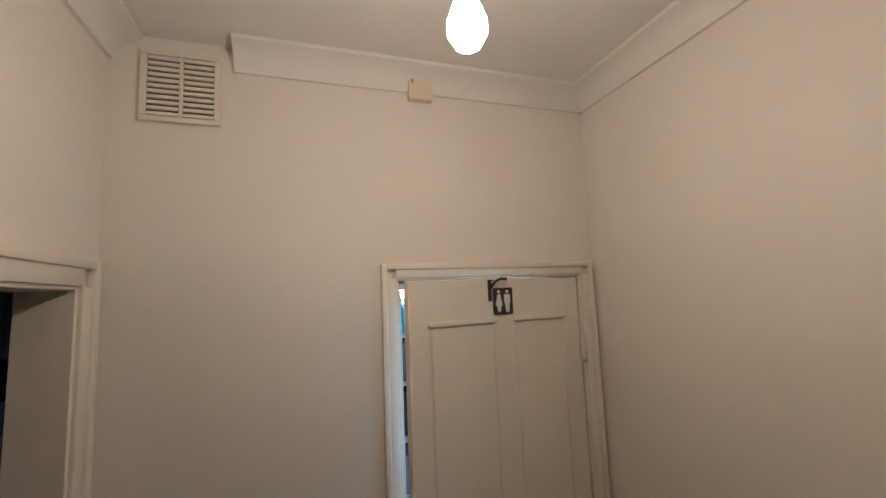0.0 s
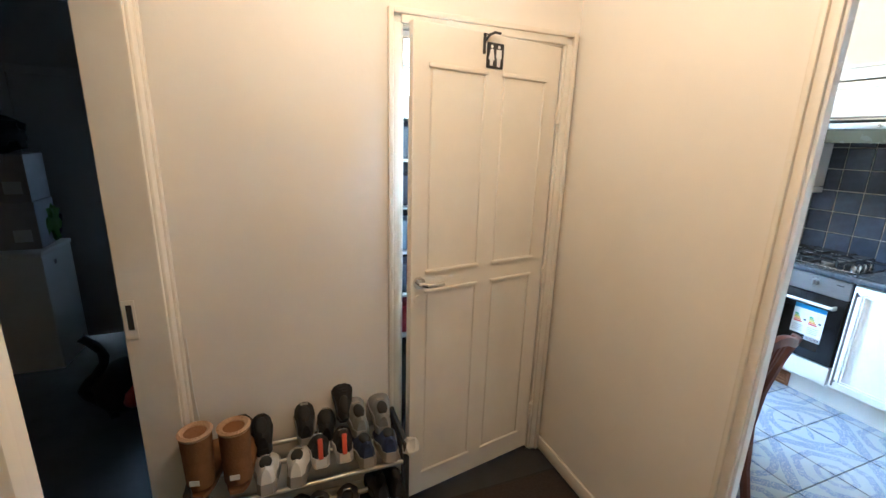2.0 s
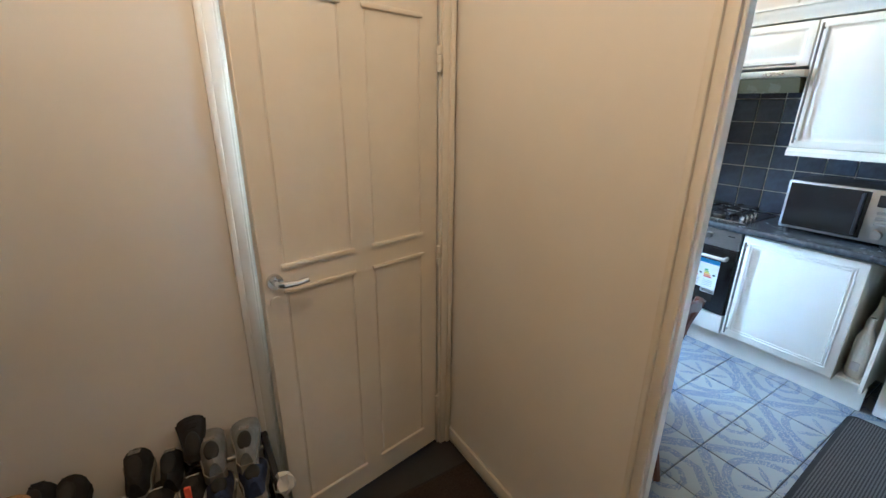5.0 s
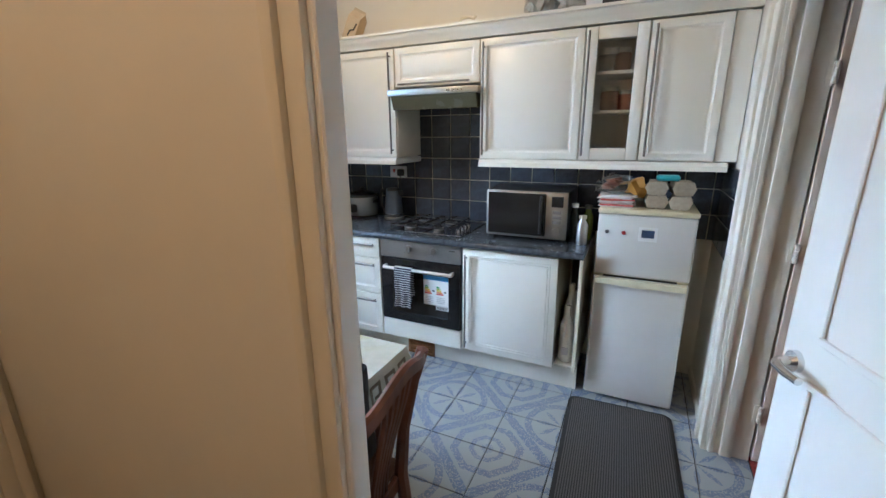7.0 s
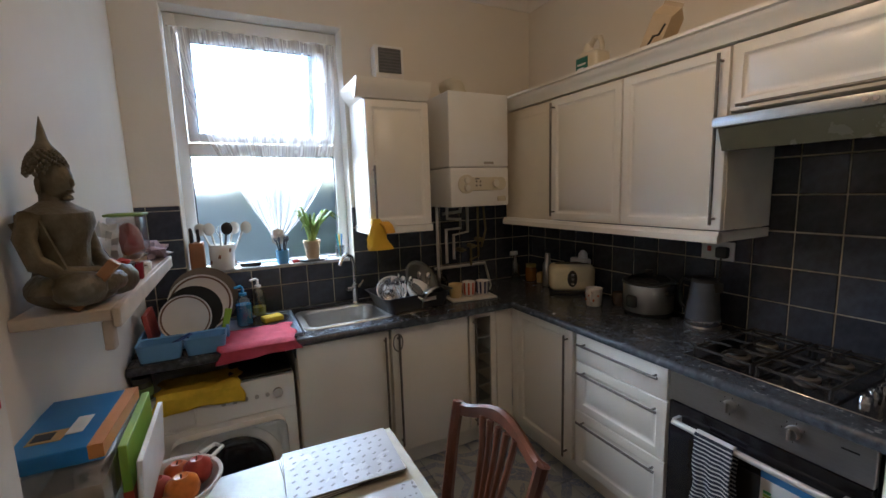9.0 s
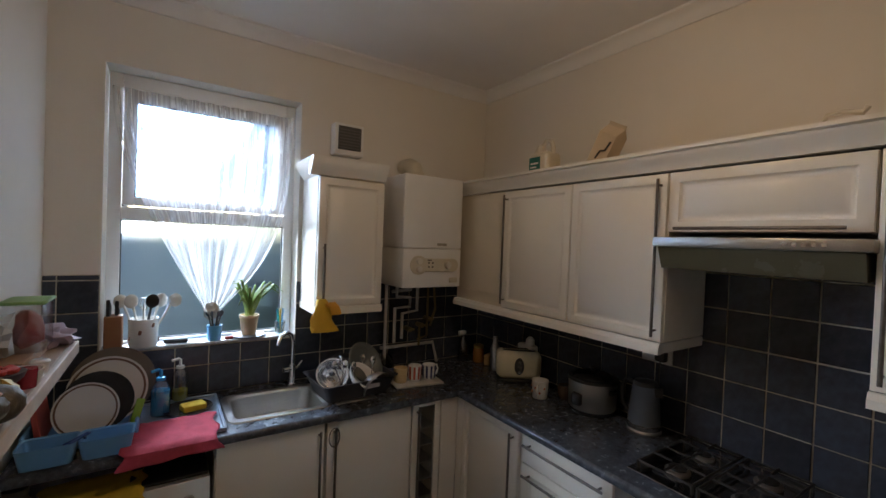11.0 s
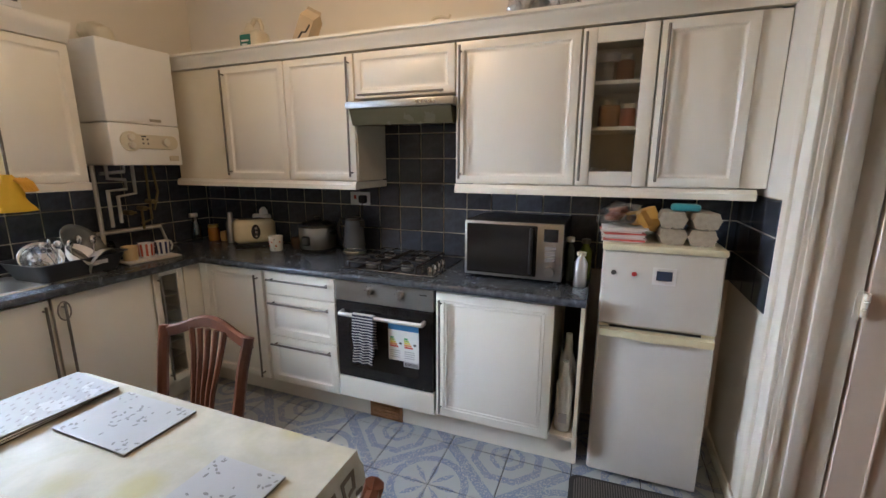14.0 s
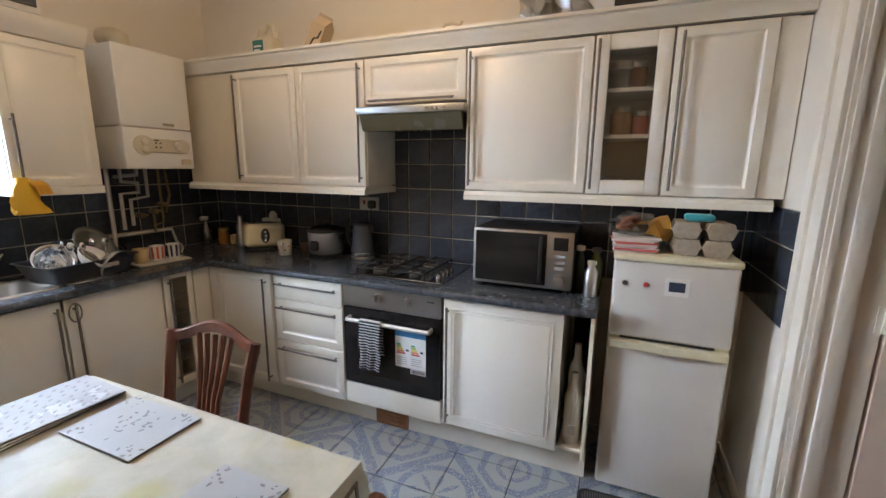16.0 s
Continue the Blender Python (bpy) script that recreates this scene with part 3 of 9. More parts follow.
# pink door to the red-carpeted room, shut
D = thing("door_3", 2.826, SY - 0.186, 0.01, -90, "pale pink panelled door standing wide open", "door", kind="structure")
bm = B()
box(bm, 0.006, 0.728, 0.0, 0.036, 0, 2.0, 0.003)
part("leaf", bm, PINK, D)
mouldings(D, [(0.10, 0.33, 1.48, 1.93), (0.41, 0.64, 1.48, 1.93), (0.10, 0.33, 0.25, 1.05), (0.41, 0.64, 0.25, 1.05)], 0.0, -1, PINK, 0.014, 0.007)
for zz in (0.22, 1.0, 1.70):
    hinge(D, 0.0, zz, 0.0, -1, GLOSS)


# ---- kitchen units; local x runs left to right, y from the front inwards, z up ----
def shaped_front(w, h, t=0.02, frame_=0.055, curve=True):
    """A foil-wrapped cupboard front with a routed, raised field. Local x 0..w, z 0..h, front at y 0, thickness inwards."""
    bm = B()
    box(bm, 0, w, 0, t, 0, h)
    f = [f for f in bm.faces if f.normal.y < -0.9][0]
    fr = min(frame_, w * 0.2, h * 0.25)
    for th, dp in ((fr, 0.0), (0.006, -0.004), (0.008, -0.004), (0.012, 0.0), (0.016, 0.007)):
        bmesh.ops.inset_region(bm, faces=[f], thickness=th, depth=dp)
    es = [e for e in bm.edges if all(abs(v.co.y) < 1e-5 for v in e.verts) and any(abs(v.co.x) < 1e-5 or abs(v.co.x - w) < 1e-5 or abs(v.co.z) < 1e-5 or abs(v.co.z - h) < 1e-5 for v in e.verts) and len([q for q in e.link_faces if abs(q.normal.y) < 0.1])]
    bmesh.ops.bevel(bm, geom=es, offset=0.004, segments=2, profile=0.5, affect="EDGES")
    return bm


def bar_handle(parent, p0, p1, off=0.03, r=0.006, m=None):
    """A thin bar pull on two posts; p0 and p1 on the front."""
    bm = B()
    p0, p1 = Vector(p0), Vector(p1)
    d = (p1 - p0).normalized()
    o = Vector((0, -off, 0))
    cyl(bm, p0 + o - d * 0.012, p1 + o + d * 0.012, r, None, 10)
    for p in (p0 + d * 0.012, p1 - d * 0.012):
        cyl(bm, p, p + o, r * 0.8, None, 8)
    return part("handle", bm, m or HANDLE, parent, "slim aged nickel bar handle")


def front(parent, name, x, z, w, h, handle=None, shaped=True, m=None, fr=0.055):
    d = part(name, shaped_front(w, h, frame_=fr) if shaped else box(B(), 0, w, 0, 0.02, 0, h, 0.004, 2), m or CAB, parent, at=pose(x, 0, z))
    if handle:
        bar_handle(d, *handle)
    return d


def body(c, m, w, depth, z0, z1, th=0.018):
    """The boards of a cabinet box."""
    for nm, q in (("side_panel", (0, th, 0.022, depth, z0, z1)), ("side_panel", (w - th, w, 0.022, depth, z0, z1)), ("base_panel", (th, w - th, 0.022, depth, z0, z0 + th)), ("top_panel", (th, w - th, 0.022, depth, z1 - th, z1)), ("back_panel", (th, w - th, depth - 0.01, depth, z0 + th, z1 - th))):
        part(nm, box(B(), *q), m, c, smooth=False)


G1 = "fitted kitchen base units"
G2 = "fitted kitchen wall units"
UX = 3.215   # wall unit fronts
BX, BY = 3.0, 2.84  # base unit fronts


def hob_side(name, y_left, z, label, category="cabinet", group=""):
    return thing(name, BX, y_left, z, -90, label, category, group)


def wall_side(name, y_left, z, label, category="wall cabinet", group=G2):
    return thing(name, UX, y_left, z, -90, label, category, group)


# corner base unit
c = hob_side("base_cabinet", 2.80, 0, "white base cabinet with a routed door in the corner", group=G1)
body(c, CARC, 0.49, 0.57, 0.15, 0.868)
front(c, "door", 0.02, 0.155, 0.452, 0.708, ((0.42, 0, 0.03), (0.42, 0, 0.67)))
bm = B()
box(bm, -0.04, 0.018, 0.001, 0.02, 0.15, 0.868)
part("filler_strip", bm, CAB, c)
# drawers
c = hob_side("drawer_unit", 2.302, 0, "white three-drawer base unit with routed fronts", "drawer unit", G1)
body(c, CARC, 0.50, 0.57, 0.15, 0.868)
for z, h in ((0.724, 0.139), (0.462, 0.256), (0.155, 0.301)):
    front(c, "drawer_front", 0.006, z, 0.488, h, ((0.04, 0, h - 0.045), (0.45, 0, h - 0.045)), shaped=h > 0.2, fr=0.06)
# oven housing
c = hob_side("built_in_oven", 1.80, 0, "built-in oven with steel panel and black glass door", "oven")
part("body", box(B(), 0.004, 0.596, 0.022, 0.56, 0.29, 0.868), BLACK, c)
bm = B()
box(bm, 0.004, 0.596, -0.002, 0.022, 0.748, 0.866, 0.003)
p = part("control_panel", bm, STEEL, c)
for kx in (0.225, 0.408):
    bm = B()
    cyl(bm, (kx, -0.002, 0.818), (kx, -0.026, 0.818), 0.021, 0.019, 20)
    box(bm, kx - 0.004, kx + 0.004, -0.034, -0.02, 0.8, 0.837, 0.002)
    part("knob", bm, STEEL, p)
    for a in range(6):
        an = radians(30 + a * 48)
        bm = B()
        box(bm, kx + 0.031 * math.cos(an) - 0.001, kx + 0.031 * math.cos(an) + 0.001, -0.003, -0.001, 0.818 + 0.031 * math.sin(an) - 0.003, 0.818 + 0.031 * math.sin(an) + 0.003)
        part("dial_mark", bm, BLACK, p)
bm = B()
box(bm, 0.52, 0.56, -0.003, -0.001, 0.83, 0.835)
part("maker_mark", bm, BLACK, p)
bm = B()
box(bm, 0.006, 0.594, -0.004, 0.021, 0.294, 0.744, 0.004, 2)
d = part("door", bm, BLACKGL, c)
bm = B()
box(bm, 0.09, 0.51, -0.0055, -0.0035, 0.36, 0.62, 0.0008)
part("window_pane", bm, mat("oven_window", (0.02, 0.018, 0.016), 0.08), d)
bm = B()
cyl(bm, (0.05, -0.045, 0.685), (0.55, -0.045, 0.685), 0.011, None, 14)
box(bm, 0.045, 0.06, -0.045, -0.002, 0.672, 0.698, 0.003)
box(bm, 0.54, 0.555, -0.045, -0.002, 0.672, 0.698, 0.003)
part("handle", bm, mat("pale_steel", (0.72, 0.70, 0.66), 0.35, 0.6), d, "pale steel rail handle")
c = hob_side("oven_plinth_drawer", 1.80, 0, "plain white panel beneath the oven", "drawer unit", G1)
part("front", box(B(), 0.003, 0.597, 0, 0.02, 0.16, 0.287, 0.004, 2), CAB, c)
part("body", box(B(), 0.02, 0.58, 0.022, 0.5, 0.152, 0.284), CARC, c)
# right-hand unit with a plain-framed door
c = hob_side("base_cabinet", 1.196, 0, "white base cabinet with a beaded flat door", group=G1)
body(c, CARC, 0.585, 0.57, 0.15, 0.868)
d = front(c, "door", 0.006, 0.175, 0.585, 0.685, ((0.028, 0, 0.04), (0.028, 0, 0.64)), shaped=False)
for k, ins in enumerate((0.04, 0.056)):
    bm = B()
    a0, a1, b0, b1 = ins, 0.585 - ins, ins, 0.685 - ins
    for q in ((a0, a1, b0, b0 + 0.007), (a0, a1, b1 - 0.007, b1), (a0, a0 + 0.007, b0 + 0.007, b1 - 0.007), (a1 - 0.007, a1, b0 + 0.007, b1 - 0.007)):
        box(bm, q[0], q[1], -0.004, 0.001, q[2], q[3], 0.002)
    part("bead", bm, CAB, d)
# open slot and end panel
c = hob_side("open_bottle_slot", 0.602, 0, "narrow open white slot unit holding bottles", "shelf unit", G1)
part("shelf", box(B(), 0.004, 0.112, 0.03, 0.56, 0.17, 0.19, 0.002), CARC, c)
part("end_panel", box(B(), 0.112, 0.13, 0.0, 0.57, 0.155, 0.868, 0.002), CARC, c)
# near-black back: the shade deep in the slot is put into its colour
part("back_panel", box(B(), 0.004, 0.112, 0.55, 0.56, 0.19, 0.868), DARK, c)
part("top_rail", box(B(), 0.004, 0.112, 0.10, 0.55, 0.84, 0.866), CARC, c)
bm = B()
prism(bm, [(3.10, 0.47), (3.115, 0.47), (3.115, 2.95), (3.10, 2.95)], 0.0, 0.15, "z")
solid("plinth", bm, CAB, "white plinth board under the base units", "plinth", kind="structure", smooth=False)
bm = B()
box(bm, 1.75, 3.10, 2.94, 2.955, 0, 0.15)
solid("plinth", bm, CAB, "white plinth board under the sink units", "plinth", kind="structure", smooth=False)
# air brick
c = thing("air_brick", 3.10, 1.655, 0.0, -90, "orange-brown slatted floor vent in the plinth", "vent")
part("frame", box(B(), 0, 0.215, -0.01, -0.001, 0.0, 0.105, 0.003), TERRA, c)
for k in range(4):
    part("slat", box(B(), 0.02, 0.195, -0.022, -0.008, 0.016 + k * 0.021, 0.027 + k * 0.021, 0.003), TERRA, c)

# window-side base units
c = thing("glass_door_cabinet", 2.695, BY, 0, 0, "narrow white cabinet with dark glass door", "cabinet", G1)
body(c, CARC, 0.19, 0.5, 0.15, 0.868)
bm = B()
for q in ((0.004, 0.04, 0.155, 0.863), (0.15, 0.186, 0.155, 0.863), (0.04, 0.15, 0.155, 0.20), (0.04, 0.15, 0.838, 0.863)):
    box(bm, q[0], q[1], 0, 0.02, q[2], q[3], 0.003)
d = part("door", bm, CAB, c)
part("pane", box(B(), 0.04, 0.15, 0.008, 0.012, 0.2, 0.838), CABGLASS, d, "dark glass pane", False)
bar_handle(d, (0.03, 0, 0.20), (0.03, 0, 0.83))
for k in range(5):
    bm = B()
    box(bm, 0.02, 0.17, 0.03, 0.4, 0.30 + k * 0.1, 0.306 + k * 0.1)
    part("rack_shelf", bm, STEEL, c)
# extra dark sheet ahead of the white back, painted shade behind the glass
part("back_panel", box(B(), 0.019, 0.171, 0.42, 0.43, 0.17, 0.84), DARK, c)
c = thing("corner_filler", 2.888, BY, 0, 0, "plain white corner filler panel", "panel", G1)
part("panel", box(B(), 0, 0.111, 0.0, 0.018, 0.15, 0.868, 0.002), CAB, c)
for x0, w, hx in ((2.215, 0.475, 0.035), (1.735, 0.475, 0.44)):
    c = thing("sink_base_cabinet", x0, BY, 0, 0, "white sink base cabinet with plain door", "cabinet", G1)
    body(c, CARC, w, 0.5, 0.15, 0.80)
    d = front(c, "door", 0.004, 0.155, w - 0.008, 0.708, ((hx, 0, 0.06), (hx, 0, 0.67)), shaped=False)

bm = B()
tube(bm, [(2.243 + 0.026 * math.cos(a), BY - 0.037, 0.80 + 0.046 * math.sin(a)) for a in [2 * math.pi * k / 20 for k in range(21)]], 0.0035, 6)
solid("handle_ring", bm, HANDLE, "dark elastic loop hung on the cupboard handle", "loop")

# worktop: an L with a rolled front edge and a cut-out for the sink
WT = thing("worktop", 0, 0, 0, 0, "dark slate-effect laminate worktop in an L", "worktop")
fx, fy = 2.965, 2.805
for s_ in ((fx + 0.016, WX - 0.002, 0.47, fy), (2.26, WX - 0.002, fy + 0.0, WY - 0.002), (PX1 + 0.004, 1.81, fy + 0.016, WY - 0.002), (1.81, 2.26, fy + 0.016, 2.93), (1.81, 2.26, 3.27, WY - 0.002)):
    part("slab", box(B(), *s_, 0.872, 0.91), WORKTOP, WT, smooth=False)
bm = B()
prism(bm, [(2.982, 0.872), (2.969, 0.876), (2.965, 0.888), (2.967, 0.901), (2.974, 0.908), (2.982, 0.91)], 0.47, 2.822, "y")
part("front_edge", bm, WORKTOP, WT)
bm = B()
prism(bm, [(2.822, 0.872), (2.809, 0.876), (2.805, 0.888), (2.807, 0.901), (2.814, 0.908), (2.822, 0.91)], PX1 + 0.004, 2.975, "x")
part("front_edge", bm, WORKTOP, WT)

# ---- wall units ----
ZB, ZT = 1.395, 2.08


def upper(name, y_left, w, z0, z1, label, hside=None, depth=0.345, group=G2, glass=False, hz=None):
    c = wall_side(name, y_left, 0, label, group=group)
    body(c, CARC, w, depth, z0, z1)
    h = z1 - z0
    hd = None
    if hside == "l":
        hd = ((0.025, 0, 0.035), (0.025, 0, h - 0.035))
    elif hside == "r":
        hd = ((w - 0.03, 0, 0.035), (w - 0.03, 0, h - 0.035))
    elif hside == "b":
        hd = ((0.05, 0, 0.012), (w - 0.07, 0, 0.012))
    if not glass:
        front(c, "door", 0.003, z0, w - 0.006, h, hd)
    else:
        bm = B()
        for q in ((0.003, 0.062, 0, h), (w - 0.062, w - 0.003, 0, h), (0.062, w - 0.062, 0, 0.065), (0.062, w - 0.062, h - 0.065, h)):
            box(bm, q[0], q[1], 0, 0.02, z0 + q[2], z0 + q[3], 0.004, 2)
        d = part("door", bm, CAB, c)
        part("pane", box(B(), 0.062, w - 0.062, 0.009, 0.012, z0 + 0.065, z1 - 0.065), CABGLASS, d, "clear glass pane", False)
        bar_handle(d, (0.02, 0, z0 + 0.035), (0.02, 0, z1 - 0.035))
        for zz in (0.25, 0.45):
            part("shelf", box(B(), 0.018, w - 0.018, 0.03, depth - 0.012, z0 + zz, z0 + zz + 0.016), CARC, c)
    return c


upper("wall_cabinet", 2.738, 0.493, ZB, ZT, "white wall cabinet with routed door", "l")
upper("wall_cabinet", 2.243, 0.478, ZB, ZT, "white wall cabinet with routed door", "r")
upper("hood_cabinet", 1.763, 0.593, 1.845, ZT, "short white cabinet above the cooker hood", "b")
upper("wall_cabinet", 1.168, 0.594, ZB, ZT, "wide white wall cabinet with routed door", "l")
gc = upper("glazed_wall_cabinet", 0.572, 0.31, ZB, ZT, "white glazed wall cabinet with jars inside", glass=True)
upper("wall_cabinet", 0.26, 0.352, ZB, ZT, "white wall cabinet with routed door", "l")
t = thing("scribe_panel", 3.232, -0.094, 0, 0, "white scribe panel closing the gap between wall cabinet and wall", "panel", G2)
part("panel", box(B(), 0, 0.018, SY + 0.098, 0, ZB, ZT, 0.002), CAB, t)
c = wall_side("end_cabinet", 3.215, 0, "yellowed cream corner end panel", "panel", G2)
part("panel", box(B(), 0, 0.475, 0.018, 0.036, ZB - 0.005, ZT + 0.005, 0.002), CREAM, c)
part("bead", box(B(), 0.06, 0.42, 0.015, 0.019, ZT - 0.055, ZT - 0.05), CREAM, c)
part("bead", box(B(), 0.06, 0.42, 0.015, 0.019, ZB + 0.06, ZB + 0.065), CREAM, c)
c = wall_side("side_filler", -0.093, 0, "white filler panel against the wall", "panel", G2)
part("panel", box(B(), 0, 0.062, 0.02, 0.036, ZB, ZT + 0.005, 0.002), CAB, c)


def moulding_run(name, y0, y1, prof, label, ret=0.0):
    """A length of shaped moulding along the wall units, from y0 (left) to y1."""
    bm = B()
    prism(bm, prof, y1, y0, "y")
    if ret:
        box(bm, UX + 0.002, WX - 0.004, y1 - 0.0, y1 + 0.018, prof[0][1] + 0.003, prof[0][1] + 0.042)
    return solid(name, bm, CAB, label, "moulding", G2)


PEL = [(UX - 0.012, 1.345), (UX + 0.02, 1.345), (UX + 0.02, 1.39), (UX - 0.002, 1.39), (UX - 0.006, 1.378), (UX - 0.012, 1.372)]
moulding_run("light_pelmet", 3.215, 1.77, PEL, "white light pelmet under the wall units", 0.3)
moulding_run("light_pelmet", 1.168, -0.153, PEL, "white light pelmet under the wall units", 0.3)
CORN = [(UX + 0.03, 2.09), (UX - 0.004, 2.09), (UX - 0.008, 2.105), (UX - 0.02, 2.125), (UX - 0.034, 2.14), (UX - 0.036, 2.152), (UX - 0.048, 2.158), (UX - 0.048, 2.172), (UX + 0.03, 2.172)]
moulding_run("cabinet_cornice", 3.215, SY + 0.002, CORN, "white moulded cornice along the wall units")
bm = B()
box(bm, UX + 0.031, WX - 0.003, SY + 0.003, 3.215, 2.13, 2.14)
solid("cabinet_top_board", bm, CARC, "dusty board over the wall units", "panel", G2)

# cooker hood
c = wall_side("cooker_hood", 1.79, 0, "slim steel cooker hood with smoked visor", "cooker hood", "")
bm = B()
box(bm, 0.0, 0.63, -0.055, 0.33, 1.785, 1.823, 0.004, 2)
part("front_bar", bm, STEEL, c)
bm = B()
prism(bm, [(-0.048, 1.784), (0.30, 1.784), (0.30, 1.72), (0.02, 1.70), (-0.015, 1.70)], 0.02, 0.612, "x")
part("visor", bm, mat("smoked_olive_visor", (0.11, 0.105, 0.065), 0.25), c, "smoked visor")
for k in range(5):
    bm = B()
    cyl(bm, (0.43 + k * 0.024, -0.0545, 1.804), (0.43 + k * 0.024, -0.061, 1.804), 0.007, None, 10)
    part("button", bm, CHROME, c)

# wall unit beside the window
c = thing("wall_cabinet", 2.213, 3.085, 0, 0, "white wall cabinet beside the window with routed door", "wall cabinet", G2)
body(c, CAB, 0.385, WY - 3.085 - 0.003, 1.392, 2.10)
d = front(c, "door", 0.003, 1.392, 0.379, 0.70, ((0.03, 0, 0.03), (0.03, 0, 0.33)))
bm = B()
box(bm, -0.004, 0.389, -0.006, WY - 3.085 - 0.004, 1.347, 1.39, 0.004)
part("pelmet", bm, CAB, c)
bm = B()
prof = [(0.0, 2.10), (-0.01, 2.115), (-0.022, 2.13), (-0.035, 2.15), (-0.05, 2.18), (-0.05, 2.195), (0.03, 2.195), (0.03, 2.10)]
prism(bm, prof, -0.05, 0.385, "x")
prism(bm, [(a, b) for a, b in prof], 0.0, WY - 3.085 - 0.004, "y")
part("cornice", bm, CAB, c)

# boiler
c = thing("wall_boiler", 2.72, 3.072, 0, 0, "white wall-hung combi boiler with cream dial panel", "boiler")
part("case", box(B(), 0, 0.43, 0.0, WY - 3.075 - 0.004, 1.725, 2.172, 0.008, 3), WHITEP, c)
d = part("control_cover", box(B(), 0.002, 0.428, -0.004, WY - 3.075 - 0.004, 1.48, 1.721, 0.008, 3), WHITEP, c)
CREAMP = mat("cream_plastic", (0.66, 0.60, 0.46), 0.5, vary=0.04)
bm = B()
box(bm, 0.09, 0.36, -0.012, -0.003, 1.578, 1.662, 0.004)
cyl(bm, (0.11, -0.003, 1.62), (0.11, -0.0125, 1.62), 0.058, None, 26)
cyl(bm, (0.36, -0.003, 1.62), (0.36, -0.0125, 1.62), 0.042, None, 26)
dp = part("dial_panel", bm, CREAMP, d, "cream dial panel")
for kx, kz, r in ((0.11, 1.645, 0.021), (0.11, 1.597, 0.021), (0.32, 1.622, 0.026)):
    bm = B()
    cyl(bm, (kx, -0.012, kz), (kx, -0.028, kz), r, r * 0.85, 20)
    part("dial", bm, mat("pale_dial", (0.74, 0.70, 0.60), 0.45), dp)
bm = B()
for i in range(2):
    for j in range(2):
        box(bm, 0.175 + i * 0.028, 0.185 + i * 0.028, -0.014, -0.011, 1.605 + j * 0.025, 1.615 + j * 0.025)
box(bm, 0.17, 0.2, -0.0138, -0.011, 1.648, 1.655)
part("indicator", bm, BLACK, dp)
bm = B()
box(bm, 0.245, 0.315, -0.003, 0.002, 1.742, 1.758)
part("maker_badge", bm, mat("badge_grey", (0.35, 0.32, 0.26), 0.4), c)
bm = B()
box(bm, 0.34, 0.40, -0.009, -0.003, 1.508, 1.54, 0.006, 2)
part("small_cover", bm, CREAMP, d)
bm = B()
cyl(bm, (0.16, 0.17, 2.165), (0.16, 0.17, 2.21), 0.062, 0.06, 20)
tube(bm, [(0.16, 0.17, 2.19), (0.16, 0.18, 2.235), (0.16, 0.23, 2.255), (0.16, 0.32, 2.26)], 0.055, 16)
part("flue", bm, CREAMP, c, "cream flue elbow")

# boiler pipes
bm = B()
for pts in ([(2.735, 3.3, 1.49), (2.735, 3.3, 0.915)],
            [(2.80, 3.28, 1.49), (2.80, 3.28, 1.40), (2.90, 3.28, 1.39), (2.90, 3.28, 1.33), (2.79, 3.28, 1.325), (2.79, 3.28, 1.10)],
            [(2.96, 3.29, 1.49), (2.96, 3.29, 1.30), (2.85, 3.29, 1.285), (2.85, 3.29, 1.12)],
            [(2.92, 3.31, 1.49), (2.92, 3.31, 1.44), (2.78, 3.31, 1.43)],
            [(2.72, 3.33, 1.06), (3.12, 3.33, 1.06), (3.16, 3.33, 0.92)]):
    tube(bm, pts, 0.011, 10)
c = thing("boiler_pipes", 0, 0, 0, 0, "white painted copper pipes below the boiler", "pipe")
# white pipes coloured greyer, with the shade under the boiler in the paint
part("pipe_run", bm, mat("shaded_pipe_paint", (0.52, 0.50, 0.47), 0.5, vary=0.12, scale=12), c)
bm = B()
for pts in ([(3.05, 3.3, 1.49), (3.05, 3.3, 1.12), (2.98, 3.3, 1.1)], [(2.99, 3.3, 1.2), (2.99, 3.3, 1.06)], [(3.10, 3.31, 1.49), (3.12, 3.31, 1.3), (3.08, 3.31, 1.18)]):
    tube(bm, pts, 0.008, 8)
BRASS = mat("old_brass", (0.30, 0.23, 0.11), 0.45, 0.8, vary=0.2)
part("copper_tail", bm, BRASS, c, "dull copper tails")
for q in ((2.99, 1.2), (3.05, 1.24), (2.90, 1.18)):
    bm = B()
    cyl(bm, (q[0], 3.26, q[1]), (q[0], 3.33, q[1]), 0.016, None, 10)
    box(bm, q[0] - 0.025, q[0] + 0.025, 3.25, 3.262, q[1] - 0.006, q[1] + 0.006)
    part("valve", bm, BRASS, c, "dull brass valve")

# extractor fan box
c = thing("extractor_fan", 2.365, WY, 2.272, 0, "cream wall extractor fan with dark grille", "extractor fan")
part("case", box(B(), 0, 0.185, -0.085, -0.001, 0, 0.19, 0.008, 2), WHITEP, c)
g = part("grille", box(B(), 0.02, 0.165, -0.093, -0.086, 0.03, 0.172, 0.003), mat("fan_grey", (0.10, 0.10, 0.10), 0.5), c, "dark grey grille")
for k in range(7):
    part("slat", box(B(), 0.026, 0.159, -0.097, -0.092, 0.04 + k * 0.018, 0.046 + k * 0.018), mat("slat_grey", (0.14, 0.14, 0.14), 0.5) if k == 0 else bpy.data.materials["slat_grey"], g)

